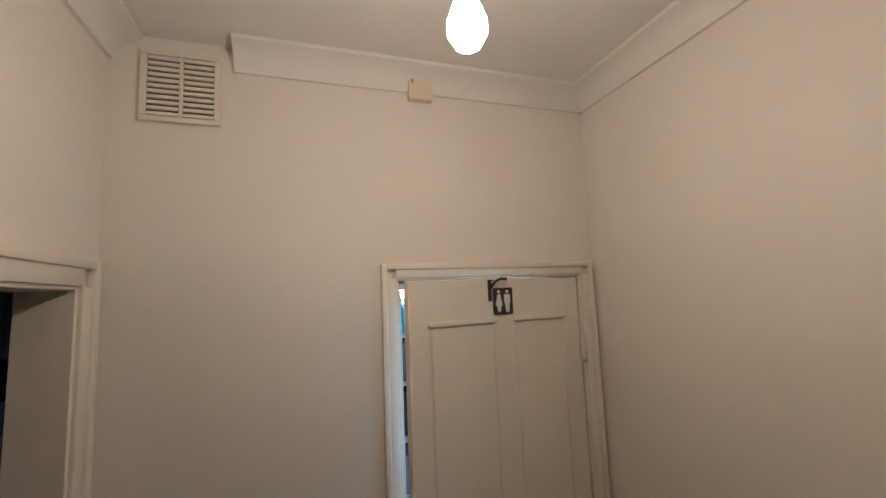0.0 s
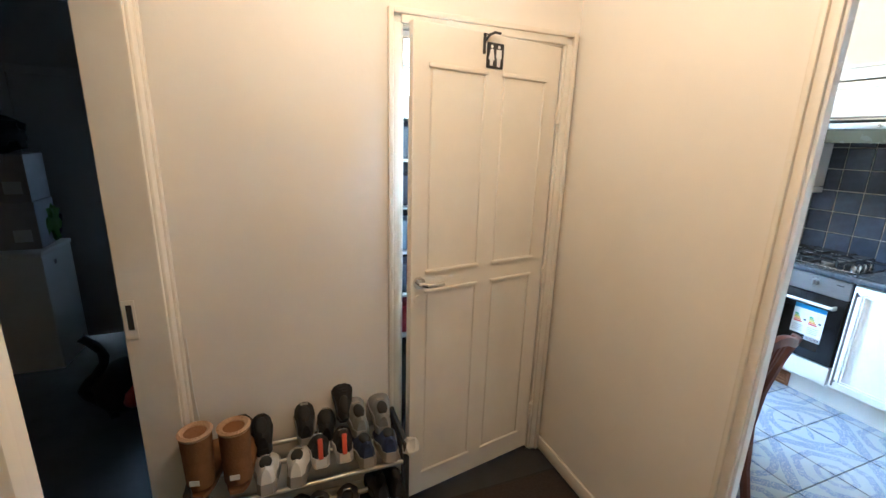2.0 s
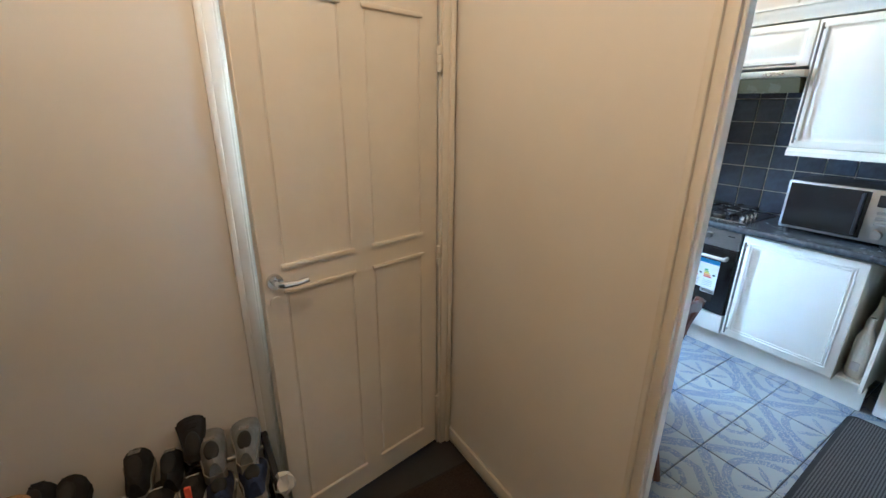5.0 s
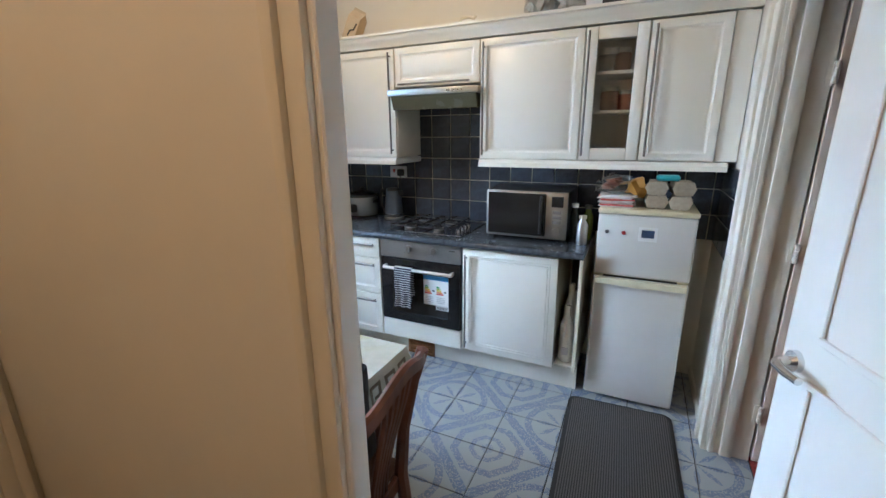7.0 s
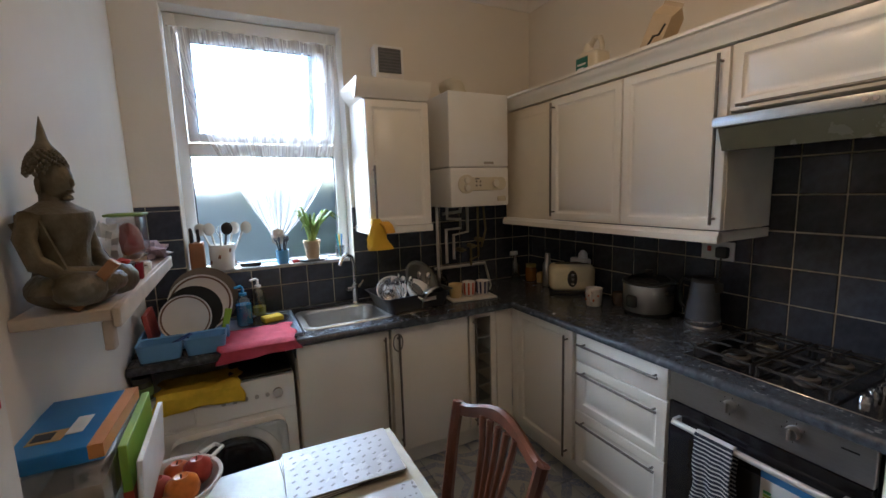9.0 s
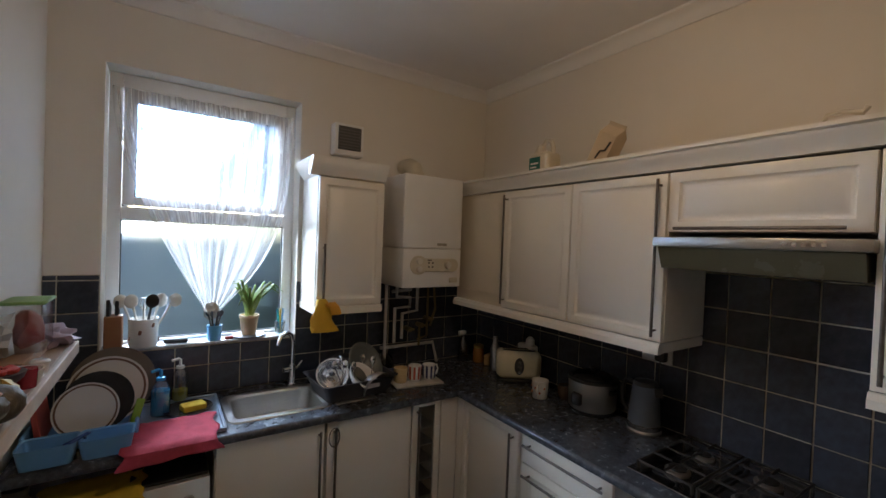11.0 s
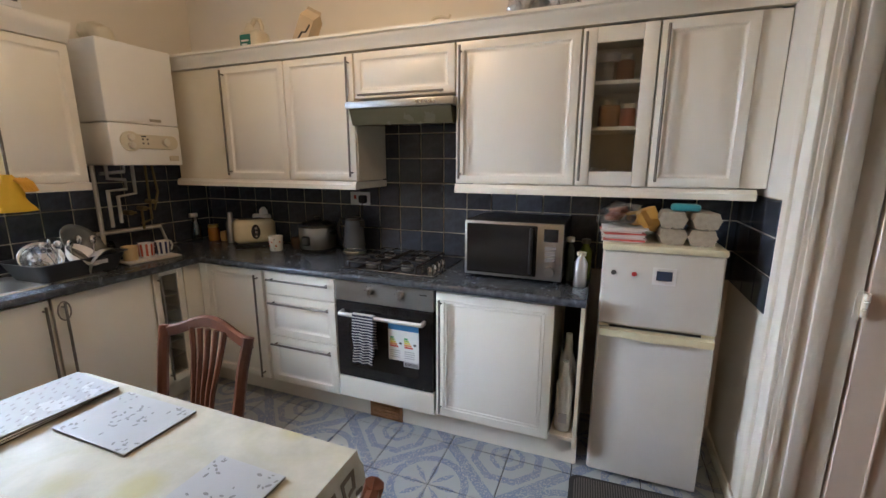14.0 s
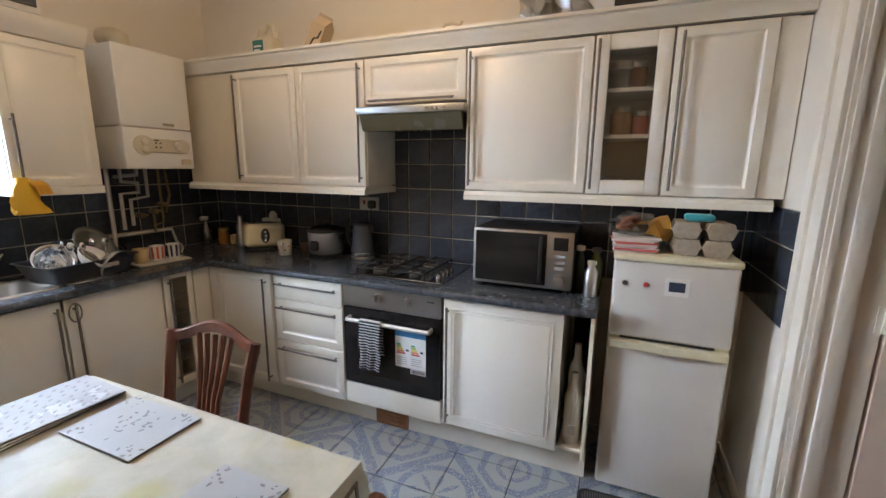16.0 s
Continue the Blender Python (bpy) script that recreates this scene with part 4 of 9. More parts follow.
# ---- window ----
W = thing("window_1", 0, 0, 0, 0, "white plastic window with opening top light and frosted lower pane", "window", kind="structure")
WF = 3.51
bm = B()
for q in ((1.29, 1.345, 1.185, 2.55), (2.13, 2.185, 1.185, 2.55), (1.345, 2.13, 2.47, 2.55), (1.345, 2.13, 1.185, 1.20), (1.345, 2.13, 1.82, 1.885)):
    box(bm, q[0], q[1], WF, WF + 0.06, q[2], q[3], 0.006, 2)
part("window_frame", bm, PVC, W)
bm = B()
for q in ((1.35, 1.40, 1.892, 2.465), (2.075, 2.125, 1.892, 2.465), (1.40, 2.075, 2.418, 2.465), (1.40, 2.075, 1.892, 1.935)):
    box(bm, q[0], q[1], WF - 0.018, WF + 0.05, q[2], q[3], 0.008, 2)
part("top_sash", bm, PVC, W)
part("pane", box(B(), 1.40, 2.075, WF + 0.02, WF + 0.026, 1.935, 2.418), MISTED, W, smooth=False).visible_shadow = False
part("pane", box(B(), 1.345, 2.13, WF + 0.03, WF + 0.036, 1.20, 1.82), FROST, W, "frosted pane", False).visible_shadow = False
bm = B()
for q in ((1.40, 1.405, 1.935, 2.418), (2.07, 2.075, 1.935, 2.418), (1.405, 2.07, 2.413, 2.418), (1.405, 2.07, 1.935, 1.94)):
    box(bm, q[0], q[1], WF + 0.008, WF + 0.02, q[2], q[3])
for q in ((1.345, 1.35, 1.20, 1.82), (2.125, 2.13, 1.20, 1.82), (1.35, 2.125, 1.815, 1.82), (1.35, 2.125, 1.20, 1.205)):
    box(bm, q[0], q[1], WF + 0.018, WF + 0.03, q[2], q[3])
part("gasket", bm, RUBBER, W)
bm = B()
box(bm, 1.287, 2.188, WY - 0.012, WF + 0.01, 1.172, 1.186, 0.003)
part("window_sill", bm, mat("sill_tile_white", (0.62, 0.64, 0.66), 0.25, vary=0.05), W)

# ---- table ----
TB = thing("dining_table", 1.555, 1.57, 0, 0, "rectangular dark wooden dining table under a cloth", "table")
bm = B()
box(bm, -0.385, 0.385, -0.56, 0.56, 0.722, 0.748, 0.006, 2)
part("tabletop", bm, WOOD, TB)
part("apron", box(B(), -0.33, 0.33, -0.50, 0.50, 0.64, 0.72), WOOD, TB)
for sx_ in (-1, 1):
    for sy_ in (-1, 1):
        bm = B()
        cyl(bm, (sx_ * 0.32, sy_ * 0.49, 0.0), (sx_ * 0.32, sy_ * 0.49, 0.70), 0.018, 0.03, 12)
        part("leg", bm, WOOD, TB)


def chair(x, y, rz, label):
    """Mahogany chair: local back at -y, facing +y."""
    c = thing("dining_chair", x, y, 0, rz, label, "chair", "chairs at the table")
    bm = B()
    box(bm, -0.21, 0.21, -0.17, 0.23, 0.43, 0.465, 0.012, 2)
    part("seat", bm, mat("seat_cloth", (0.10, 0.05, 0.03), 0.8) if "seat_cloth" not in bpy.data.materials else bpy.data.materials["seat_cloth"], c)
    bm = B()
    for q in ((-0.20, 0.20, -0.185, -0.165), (-0.20, 0.20, 0.21, 0.23), (-0.205, -0.185, -0.165, 0.21), (0.185, 0.205, -0.165, 0.21)):
        box(bm, q[0], q[1], q[2], q[3], 0.375, 0.43, 0.003)
    part("seat_frame", bm, WOOD, c)
    for s in (-1, 1):
        bm = B()
        tube(bm, [(s * 0.19, 0.215, 0.375), (s * 0.19, 0.215, 0.0)], 0.02, 4, [0.03, 0.022])
        part("leg", bm, WOOD, c)
        bm = B()
        pts = [(s * 0.175, -0.26, 0.0), (s * 0.178, -0.21, 0.22), (s * 0.182, -0.185, 0.44), (s * 0.188, -0.20, 0.62), (s * 0.20, -0.235, 0.80), (s * 0.212, -0.265, 0.91)]
        tube(bm, pts, 0.02, 8, [0.02, 0.023, 0.025, 0.021, 0.02, 0.02])
        part("back_post", bm, WOOD, c)
    # shaped top rail
    bm = B()
    n = 14
    rows = []
    for i in range(n + 1):
        u = i / n * 2 - 1
        xx = u * 0.222
        top = 0.90 + 0.062 * (0.5 + 0.5 * math.cos(u * math.pi)) + 0.012 * u * u
        bot = 0.862 + 0.056 * (0.5 + 0.5 * math.cos(u * math.pi)) + 0.006 * u * u
        yy = -0.262 - 0.03 * math.cos(u * math.pi * 0.5)
        rows.append([bm.verts.new(p) for p in ((xx, yy - 0.011, bot), (xx, yy + 0.011, bot), (xx, yy + 0.012, top - 0.006), (xx, yy, top), (xx, yy - 0.012, top - 0.006))])
    for a, b in zip(rows, rows[1:]):
        for k in range(5):
            bm.faces.new((a[k], a[(k + 1) % 5], b[(k + 1) % 5], b[k]))
    bm.faces.new(rows[0])
    bm.faces.new(rows[-1][::-1])
    part("top_rail", bm, WOOD, c)
    for k in range(5):
        s = k - 2
        bm = B()
        tube(bm, [(s * 0.024, -0.188, 0.46), (s * 0.022, -0.20, 0.56), (s * 0.024, -0.225, 0.68), (s * 0.034, -0.262, 0.82), (s * 0.042, -0.278, 0.91)], 0.009, 6, [0.010, 0.009, 0.010, 0.010, 0.011])
        part("splat_rib", bm, WOOD, c)
    bm = B()
    box(bm, -0.05, 0.05, -0.205, -0.175, 0.43, 0.475, 0.004)
    part("shoe_piece", bm, WOOD, c)
    for o in c.children:
        for v in ([] if o.data.users > 1 else o.data.vertices):
            v.co.z *= 0.985
            v.co.x *= 0.92
    return c


chair(1.884, 1.735, 93.8, "reddish mahogany chair with fanned splat back")
chair(1.51, 1.045, 5, "reddish mahogany chair with a black bag hung on its back")

# ---- fridge freezer ----
F = thing("fridge_freezer", 3.058, 0.418, 0, -90, "off-white two-door fridge freezer with yellowed trim", "fridge")
F.matrix_basis = F.matrix_basis @ Matrix.Diagonal((0.98, 1.15, 1.038, 1))
part("body", box(B(), 0.004, 0.473, 0.045, 0.425, 0.02, 1.085, 0.006, 2), FRIDGE, F)
d = part("fridge_door", box(B(), 0, 0.477, 0, 0.042, 0.03, 0.742, 0.012, 3), FRIDGE, F)
d2 = part("freezer_door", box(B(), 0, 0.477, 0, 0.042, 0.757, 1.085, 0.012, 3), FRIDGE, F)
bm = B()
prism(bm, [(0.01, 0.742), (0.01, 0.712), (0.12, 0.712), (0.24, 0.706), (0.36, 0.712), (0.467, 0.712), (0.467, 0.742)], -0.022, 0.02, "y")
part("grip_trim", bm, FRIDGEY, d, "yellowed moulded grip")
bm = B()
box(bm, 0.004, 0.473, 0.012, 0.04, 0.744, 0.756)
part("gasket", bm, FRIDGEY, F)
# dark strip laid in as the shade between the two doors
part("dark_gap", box(B(), 0.05, 0.42, 0.006, 0.013, 0.746, 0.754), DARK, F)
part("top_panel", box(B(), -0.004, 0.481, -0.006, 0.43, 1.085, 1.112, 0.008, 2), FRIDGEY, F)
for s in (0.03, 0.44):
    for yy in (0.06, 0.38):
        part("foot", cyl(B(), (s, yy, 0), (s, yy, 0.025), 0.014, None, 10), BLACK, F)

# ---- microwave ----
M_ = thing("microwave_oven", 3.15, 1.09, 0.918, -90, "silver microwave oven with dark door glass", "microwave")
M_.matrix_basis = M_.matrix_basis @ Matrix.Diagonal((1.05, 1.05, 1.10, 1))
part("case", box(B(), 0, 0.47, 0.02, 0.36, 0.012, 0.268, 0.006, 2), BLACK, M_)
bm = B()
box(bm, 0, 0.47, 0, 0.02, 0.012, 0.268, 0.006, 2)
fr_ = part("front_frame", bm, STEEL, M_)
part("door_glass", box(B(), 0.014, 0.352, -0.004, 0.001, 0.026, 0.256, 0.003), BLACKGL, M_)
part("door_handle", box(B(), 0.318, 0.334, -0.022, -0.003, 0.04, 0.245, 0.005, 2), BLACK, M_)
part("display", box(B(), 0.382, 0.446, -0.003, 0.001, 0.188, 0.245, 0.002), BLACKGL, M_)
bm = B()
cyl(bm, (0.414, 0, 0.055), (0.414, -0.018, 0.055), 0.024, 0.022, 20)
part("dial", bm, STEEL, M_)
for k in range(3):
    part("button", box(B(), 0.39, 0.438, -0.003, 0.001, 0.1 + k * 0.026, 0.116 + k * 0.026, 0.002), mat("grey_button", (0.3, 0.3, 0.3), 0.5) if k == 0 else bpy.data.materials["grey_button"], M_)
for s in (0.03, 0.44):
    part("foot", cyl(B(), (s, 0.05, -0.006), (s, 0.05, 0.014), 0.012, None, 10), BLACK, M_)
    part("foot", cyl(B(), (s, 0.32, -0.006), (s, 0.32, 0.014), 0.012, None, 10), BLACK, M_)

# ---- gas hob ----
H = thing("gas_hob", 3.068, 1.797, 0.911, -90, "steel four-burner gas hob with black pan supports", "hob")
bm = B()
box(bm, 0.0, 0.57, 0.0, 0.47, 0.0, 0.006, 0.003)
part("plate", bm, mat("polished_hob_steel", (0.36, 0.36, 0.37), 0.13, 1.0, vary=0.06, scale=20), H)
IRON = mat("black_cast_iron", (0.018, 0.017, 0.017), 0.6, vary=0.2, scale=30, bump=0.15, bscale=120)
for bx_, by_, r in ((0.13, 0.13, 0.045), (0.13, 0.34, 0.036), (0.35, 0.13, 0.036), (0.35, 0.34, 0.045)):
    bm = B()
    lathe(bm, [(r * 0.9, 0), (r, 0.006), (r, 0.014), (r * 0.75, 0.018)], (bx_, by_, 0.005), 20)
    b_ = part("burner", bm, mat("burner_alloy", (0.42, 0.38, 0.33), 0.4, 0.9) if "burner_alloy" not in bpy.data.materials else bpy.data.materials["burner_alloy"], H)
    bm = B()
    lathe(bm, [(r * 0.72, 0.018), (r * 0.72, 0.025), (r * 0.5, 0.028)], (bx_, by_, 0.005), 18)
    part("burner_cap", bm, IRON, b_)
for gx in (0.13, 0.35):
    bm = B()
    for by_ in (0.13, 0.34):
        for a in range(4):
            an = a * math.pi / 2
            p0 = Vector((gx + 0.022 * math.cos(an), by_ + 0.022 * math.sin(an), 0.043))
            p1 = Vector((gx + 0.098 * math.cos(an), by_ + 0.098 * math.sin(an), 0.043))
            cyl(bm, p0, p1, 0.005, None, 6)
    for q in ((gx - 0.1, 0.03, gx + 0.1, 0.03), (gx - 0.1, 0.44, gx + 0.1, 0.44), (gx - 0.1, 0.03, gx - 0.1, 0.44), (gx + 0.1, 0.03, gx + 0.1, 0.44), (gx - 0.1, 0.235, gx + 0.1, 0.235)):
        cyl(bm, (q[0], q[1], 0.036), (q[2], q[3], 0.036), 0.005, None, 6)
    for q in ((gx - 0.1, 0.03), (gx + 0.1, 0.03), (gx - 0.1, 0.44), (gx + 0.1, 0.44)):
        cyl(bm, (q[0], q[1], 0.004), (q[0], q[1], 0.038), 0.006, None, 6)
    part("pan_support", bm, IRON, H)
for k in range(4):
    bm = B()
    yy = 0.10 + k * 0.062
    cyl(bm, (0.505, yy, 0.005), (0.505, yy, 0.028), 0.019, 0.016, 16)
    box(bm, 0.502, 0.508, yy - 0.018, yy + 0.018, 0.02, 0.034, 0.002)
    part("knob", bm, CHROME, H)

# ---- washing machine ----
WM = thing("washing_machine", 1.115, 2.80, 0, 0, "white front-loading washing machine with dark porthole", "washing machine")
part("body", box(B(), 0, 0.60, 0.012, 0.56, 0.03, 0.755, 0.008, 2), WHITEP, WM)
part("front_panel", box(B(), 0, 0.60, 0.0, 0.012, 0.03, 0.60, 0.003), WHITEP, WM)
bm = B()
prism(bm, [(0.0, 0.602), (0.012, 0.602), (0.03, 0.755), (0.012, 0.755)], 0.0, 0.60, "x")
cp = part("control_panel", bm, WHITEP, WM)
part("drawer", box(B(), 0.02, 0.19, -0.004, 0.012, 0.615, 0.73, 0.004), WHITEP, WM)
for k in range(6):
    bm = B()
    cyl(bm, (0.30 + k * 0.045, 0.012, 0.68), (0.30 + k * 0.045, -0.002, 0.678), 0.009 if k < 5 else 0.022, None, 12)
    part("button", bm, mat("wm_button", (0.52, 0.51, 0.48), 0.4) if k == 0 else bpy.data.materials["wm_button"], cp)
bm = B()
lathe(bm, [(0.195, -0.012), (0.205, 0.0), (0.205, 0.012), (0.17, 0.02), (0.155, 0.008)], seg=36, close=False)
bmesh.ops.rotate(bm, verts=bm.verts[:], cent=(0, 0, 0), matrix=Matrix.Rotation(radians(90), 3, "X"))
bmesh.ops.translate(bm, verts=bm.verts[:], vec=(0.32, 0.0, 0.36))
d = part("porthole_ring", bm, WHITEP, WM)
bm = B()
blob(bm, (0.32, -0.004, 0.36), (0.168, 0.042, 0.168), 3)
part("porthole_glass", bm, BLACKGL, d, "dark door glass")
bm = B()
box(bm, 0.09, 0.55, -0.006, 0.001, 0.14, 0.575, 0.05, 6)
part("door_surround", bm, WHITEP, WM)
t = thing("black_mat", 1.44, 2.83, 0.7565, 0, "thin black rubber mat on the washing machine", "mat")
part("sheet", box(B(), 0, 0.272, 0, 0.50, 0, 0.013, 0.004), mat("black_rubber_sheet", (0.014, 0.014, 0.015), 0.6, bump=0.1), t)

# ---- floor tiles, one by one ----
def plain_tile(w, h, t, bev):
    """One tile lying flat, centred on its origin, its top edge bevelled; no bottom."""
    a, b = w / 2, h / 2
    vs = [(-a, -b, 0), (a, -b, 0), (a, b, 0), (-a, b, 0), (-a, -b, t - bev), (a, -b, t - bev), (a, b, t - bev), (-a, b, t - bev), (-a + bev, -b + bev, t), (a - bev, -b + bev, t), (a - bev, b - bev, t), (-a + bev, b - bev, t)]
    fs = [(0, 1, 5, 4), (1, 2, 6, 5), (2, 3, 7, 6), (3, 0, 4, 7), (4, 5, 9, 8), (5, 6, 10, 9), (6, 7, 11, 10), (7, 4, 8, 11), (8, 9, 10, 11)]
    me = bpy.data.meshes.new("tile")
    me.from_pydata(vs, [], fs)
    return me


meshes = {}


def tile(w, h, t, bev, material, parent, m):
    key = (round(w, 3), round(h, 3), material.name)
    if key not in meshes:
        meshes[key] = plain_tile(w, h, t, bev)
        meshes[key].materials.append(material)
    ob = new("tile", meshes[key])
    ob.parent = parent
    ob.matrix_basis = m
    return ob


def tile_floor():
    gap = 0.005
    i0, i1 = int(math.floor((PX0 - TX) / TP)), int(math.ceil((WX - TX) / TP))
    j0, j1 = int(math.floor((-0.4 - TY) / TP)), int(math.ceil((WY - TY) / TP))
    for i in range(i0, i1):
        for j in range(j0, j1):
            x0, x1 = max(TX + i * TP, PX0 + 0.002), min(TX + (i + 1) * TP, WX)
            lowy = -0.4 if TX + (i + 1) * TP < 1.95 else SY - 0.185
            y0, y1 = max(TY + j * TP, lowy), min(TY + (j + 1) * TP, WY)
            if x1 - x0 > 0.03 and y1 - y0 > 0.03:
                tile(x1 - x0 - gap, y1 - y0 - gap, 0.007, 0.0015, FTILE, KFLOOR, pose((x0 + x1) / 2, (y0 + y1) / 2, -0.006 + random.uniform(0, 0.0006)))


def tile_wall(name, label, a0, a1, z0, z1, place, step=0.153, zs=None, start=None):
    """A tiled patch of wall: a grout bed and single tiles. place(a, z, off) gives the pose of a tile lying flat."""
    t = thing(name, 0, 0, 0, 0, label, "tiles", kind="structure")
    bm = B()
    c = [place(a, z, o).translation for a in (a0, a1) for z in (z0, z1) for o in (0.0005, 0.0035)]
    box(bm, min(v.x for v in c), max(v.x for v in c), min(v.y for v in c), max(v.y for v in c), z0, z1)
    part("grout", bm, GROUT, t, smooth=False)
    s = start if start is not None else a0
    k0, k1 = int(math.floor((a0 - s) / step)), int(math.ceil((a1 - s) / step))
    z = 0.912
    rows = []
    while z < z1 - 0.02:
        rows.append((max(z, z0), min(z + step, z1)))
        z += step
    for za, zb in rows:
        if zb - za < 0.02:
            continue
        for k in range(k0, k1):
            b0, b1 = max(s + k * step, a0), min(s + (k + 1) * step, a1)
            if b1 - b0 > 0.02:
                tile(b1 - b0 - 0.006, zb - za - 0.006, 0.006, 0.0015, TILE, t, place((b0 + b1) / 2, (za + zb) / 2, 0.003))
    return t




# ---- kitchen: things on the worktops ----
def col(name, c, rough=0.5, **k):
    return bpy.data.materials[name] if name in bpy.data.materials else mat(name, c, rough, **k)


BLUEP = col("pale_blue_plastic", (0.16, 0.36, 0.62), 0.4, vary=0.05)
CERAM = col("white_ceramic", (0.80, 0.79, 0.75), 0.2, vary=0.03)
REDC = col("red_cloth", (0.52, 0.06, 0.10), 0.9, vary=0.12, scale=20, bump=0.5, bscale=300)
YELC = col("yellow_cloth", (0.85, 0.58, 0.04), 0.9, vary=0.1, scale=15, bump=0.4, bscale=260)
GREEN = col("leaf_green", (0.20, 0.32, 0.055), 0.5, vary=0.2, scale=20)
PAPER = col("printed_paper", (0.70, 0.66, 0.62), 0.7, vary=0.12, scale=40)
CARD = col("cardboard", (0.40, 0.27, 0.15), 0.85, vary=0.08, scale=12)
LABELW = col("label_white", (0.80, 0.80, 0.78), 0.6)

# toaster
t = thing("toaster", 3.43, 2.79, 0.911, -38, "cream two-slot toaster with black lever plate", "toaster")
bm = B()
box(bm, -0.14, 0.14, -0.085, 0.085, 0.018, 0.19, 0.045, 5)
part("body", bm, col("cream_enamel", (0.74, 0.66, 0.44), 0.25), t)
part("base", box(B(), -0.135, 0.135, -0.08, 0.08, 0.0, 0.022, 0.006), BLACK, t)
bm = B()
lathe(bm, [(0.03, 0), (0.028, 0.006), (0.002, 0.008)], seg=24)
bmesh.ops.scale(bm, vec=(1, 1.75, 1), verts=bm.verts[:])
bmesh.ops.rotate(bm, verts=bm.verts[:], cent=(0, 0, 0), matrix=Matrix.Rotation(radians(90), 3, "X"))
bmesh.ops.translate(bm, verts=bm.verts[:], vec=(0.0, -0.085, 0.105))
pl = part("lever_plate", bm, BLACK, t)
for kz in (0.075, 0.105, 0.132):
    part("button", cyl(B(), (0, -0.092, kz), (0, -0.102, kz), 0.009, None, 14), CHROME, pl)
# dark strips on the top, painted shade in place of cut slots
for sy in (-0.028, 0.028):
    part("slot", box(B(), -0.1, 0.1, sy - 0.011, sy + 0.011, 0.1885, 0.1925), DARK, t)
# steel flask, small scale behind
t = thing("steel_flask", 3.43, 3.015, 0.911, 0, "slim brushed steel vacuum flask", "flask")
part("body", lathe(B(), [(0.03, 0), (0.032, 0.01), (0.032, 0.15), (0.018, 0.18), (0.018, 0.21), (0.016, 0.225)]), STEEL, t)
t = thing("electric_chopper", 3.52, 2.80, 0.911, -90, "white plastic kitchen gadget behind the toaster", "kitchen gadget")
part("body", box(B(), -0.07, 0.07, -0.03, 0.03, 0, 0.215, 0.015, 3), CERAM, t)
part("top", lathe(B(), [(0.03, 0.21), (0.028, 0.245), (0.012, 0.265)], (0.02, 0, 0)), LABELW, t)


def mug(x, y, z, rz, name, label, m, r=0.04, h=0.088, stripes=None, handle=True):
    t = thing(name, x, y, z, rz, label, "mug")
    part("cup", lathe(B(), [(r * 0.82, 0), (r * 0.9, 0.006), (r, h), (r * 0.92, h), (r * 0.8, 0.01), (0.001, 0.008)], seg=24, close=False), m, t)
    if handle:
        part("handle", tube(B(), [(0, -r * 0.9, h * 0.82), (0, -r * 1.5, h * 0.85), (0, -r * 1.75, h * 0.55), (0, -r * 1.45, h * 0.25), (0, -r * 0.85, h * 0.2)], 0.006, 8), m, t)
    if stripes:
        for k in range(9):
            a = 2 * math.pi * k / 9
            bm = B()
            box(bm, r * 0.93, r * 1.02, -0.0062, 0.0062, 0.012, h * 0.97)
            for v in bm.verts:
                v.co.x *= 0.9 + 0.1 * v.co.z / h
            bmesh.ops.rotate(bm, verts=bm.verts[:], cent=(0, 0, 0), matrix=Matrix.Rotation(a, 3, "Z"))
            part("stripe", bm, stripes, t, smooth=False)
    return t


m1 = mug(3.32, 2.495, 0.911, -60, "floral_mug", "white mug with small orange flower print", CERAM, 0.047, 0.1)
for k in range(6):
    a = radians(150 + k * 33)
    part("flower_print", blob(B(), (0.044 * math.cos(a), 0.044 * math.sin(a), 0.038 + 0.025 * (k % 2)), (0.007, 0.007, 0.008), 1), col("print_orange", (0.5, 0.16, 0.06), 0.4), m1)
t = thing("small_pot", 3.44, 2.42, 0.911, 0, "small dark glazed pot", "pot")
part("body", lathe(B(), [(0.03, 0), (0.04, 0.02), (0.042, 0.06), (0.034, 0.075), (0.03, 0.07)]), col("brown_glaze", (0.07, 0.045, 0.03), 0.25), t)
# slow cooker
t = thing("slow_cooker", 3.435, 2.235, 0.911, 0, "steel slow cooker with black base and glass lid", "slow cooker")
part("base", lathe(B(), [(0.105, 0), (0.115, 0.012), (0.115, 0.022)], seg=32), BLACK, t)
part("body", lathe(B(), [(0.113, 0.02), (0.12, 0.03), (0.122, 0.155), (0.119, 0.165)], seg=36), STEEL, t)
part("rim", lathe(B(), [(0.12, 0.164), (0.128, 0.168), (0.126, 0.18), (0.108, 0.183)], seg=36), BLACK, t)
part("lid", lathe(B(), [(0.106, 0.18), (0.085, 0.196), (0.04, 0.206), (0.002, 0.208)], seg=30), SMOKE, t)
part("lid_knob", lathe(B(), [(0.01, 0.207), (0.012, 0.215), (0.02, 0.222), (0.018, 0.232), (0.004, 0.234)], seg=16), BLACK, t)
bm = B()
box(bm, -0.14, -0.112, -0.03, 0.03, 0.05, 0.115, 0.014, 3)
part("control", bm, BLACK, t)
for s in (-1, 1):
    part("handle", box(B(), -0.03, 0.03, s * 0.122 - 0.012, s * 0.122 + 0.014, 0.12, 0.14, 0.006, 2), BLACK, t)
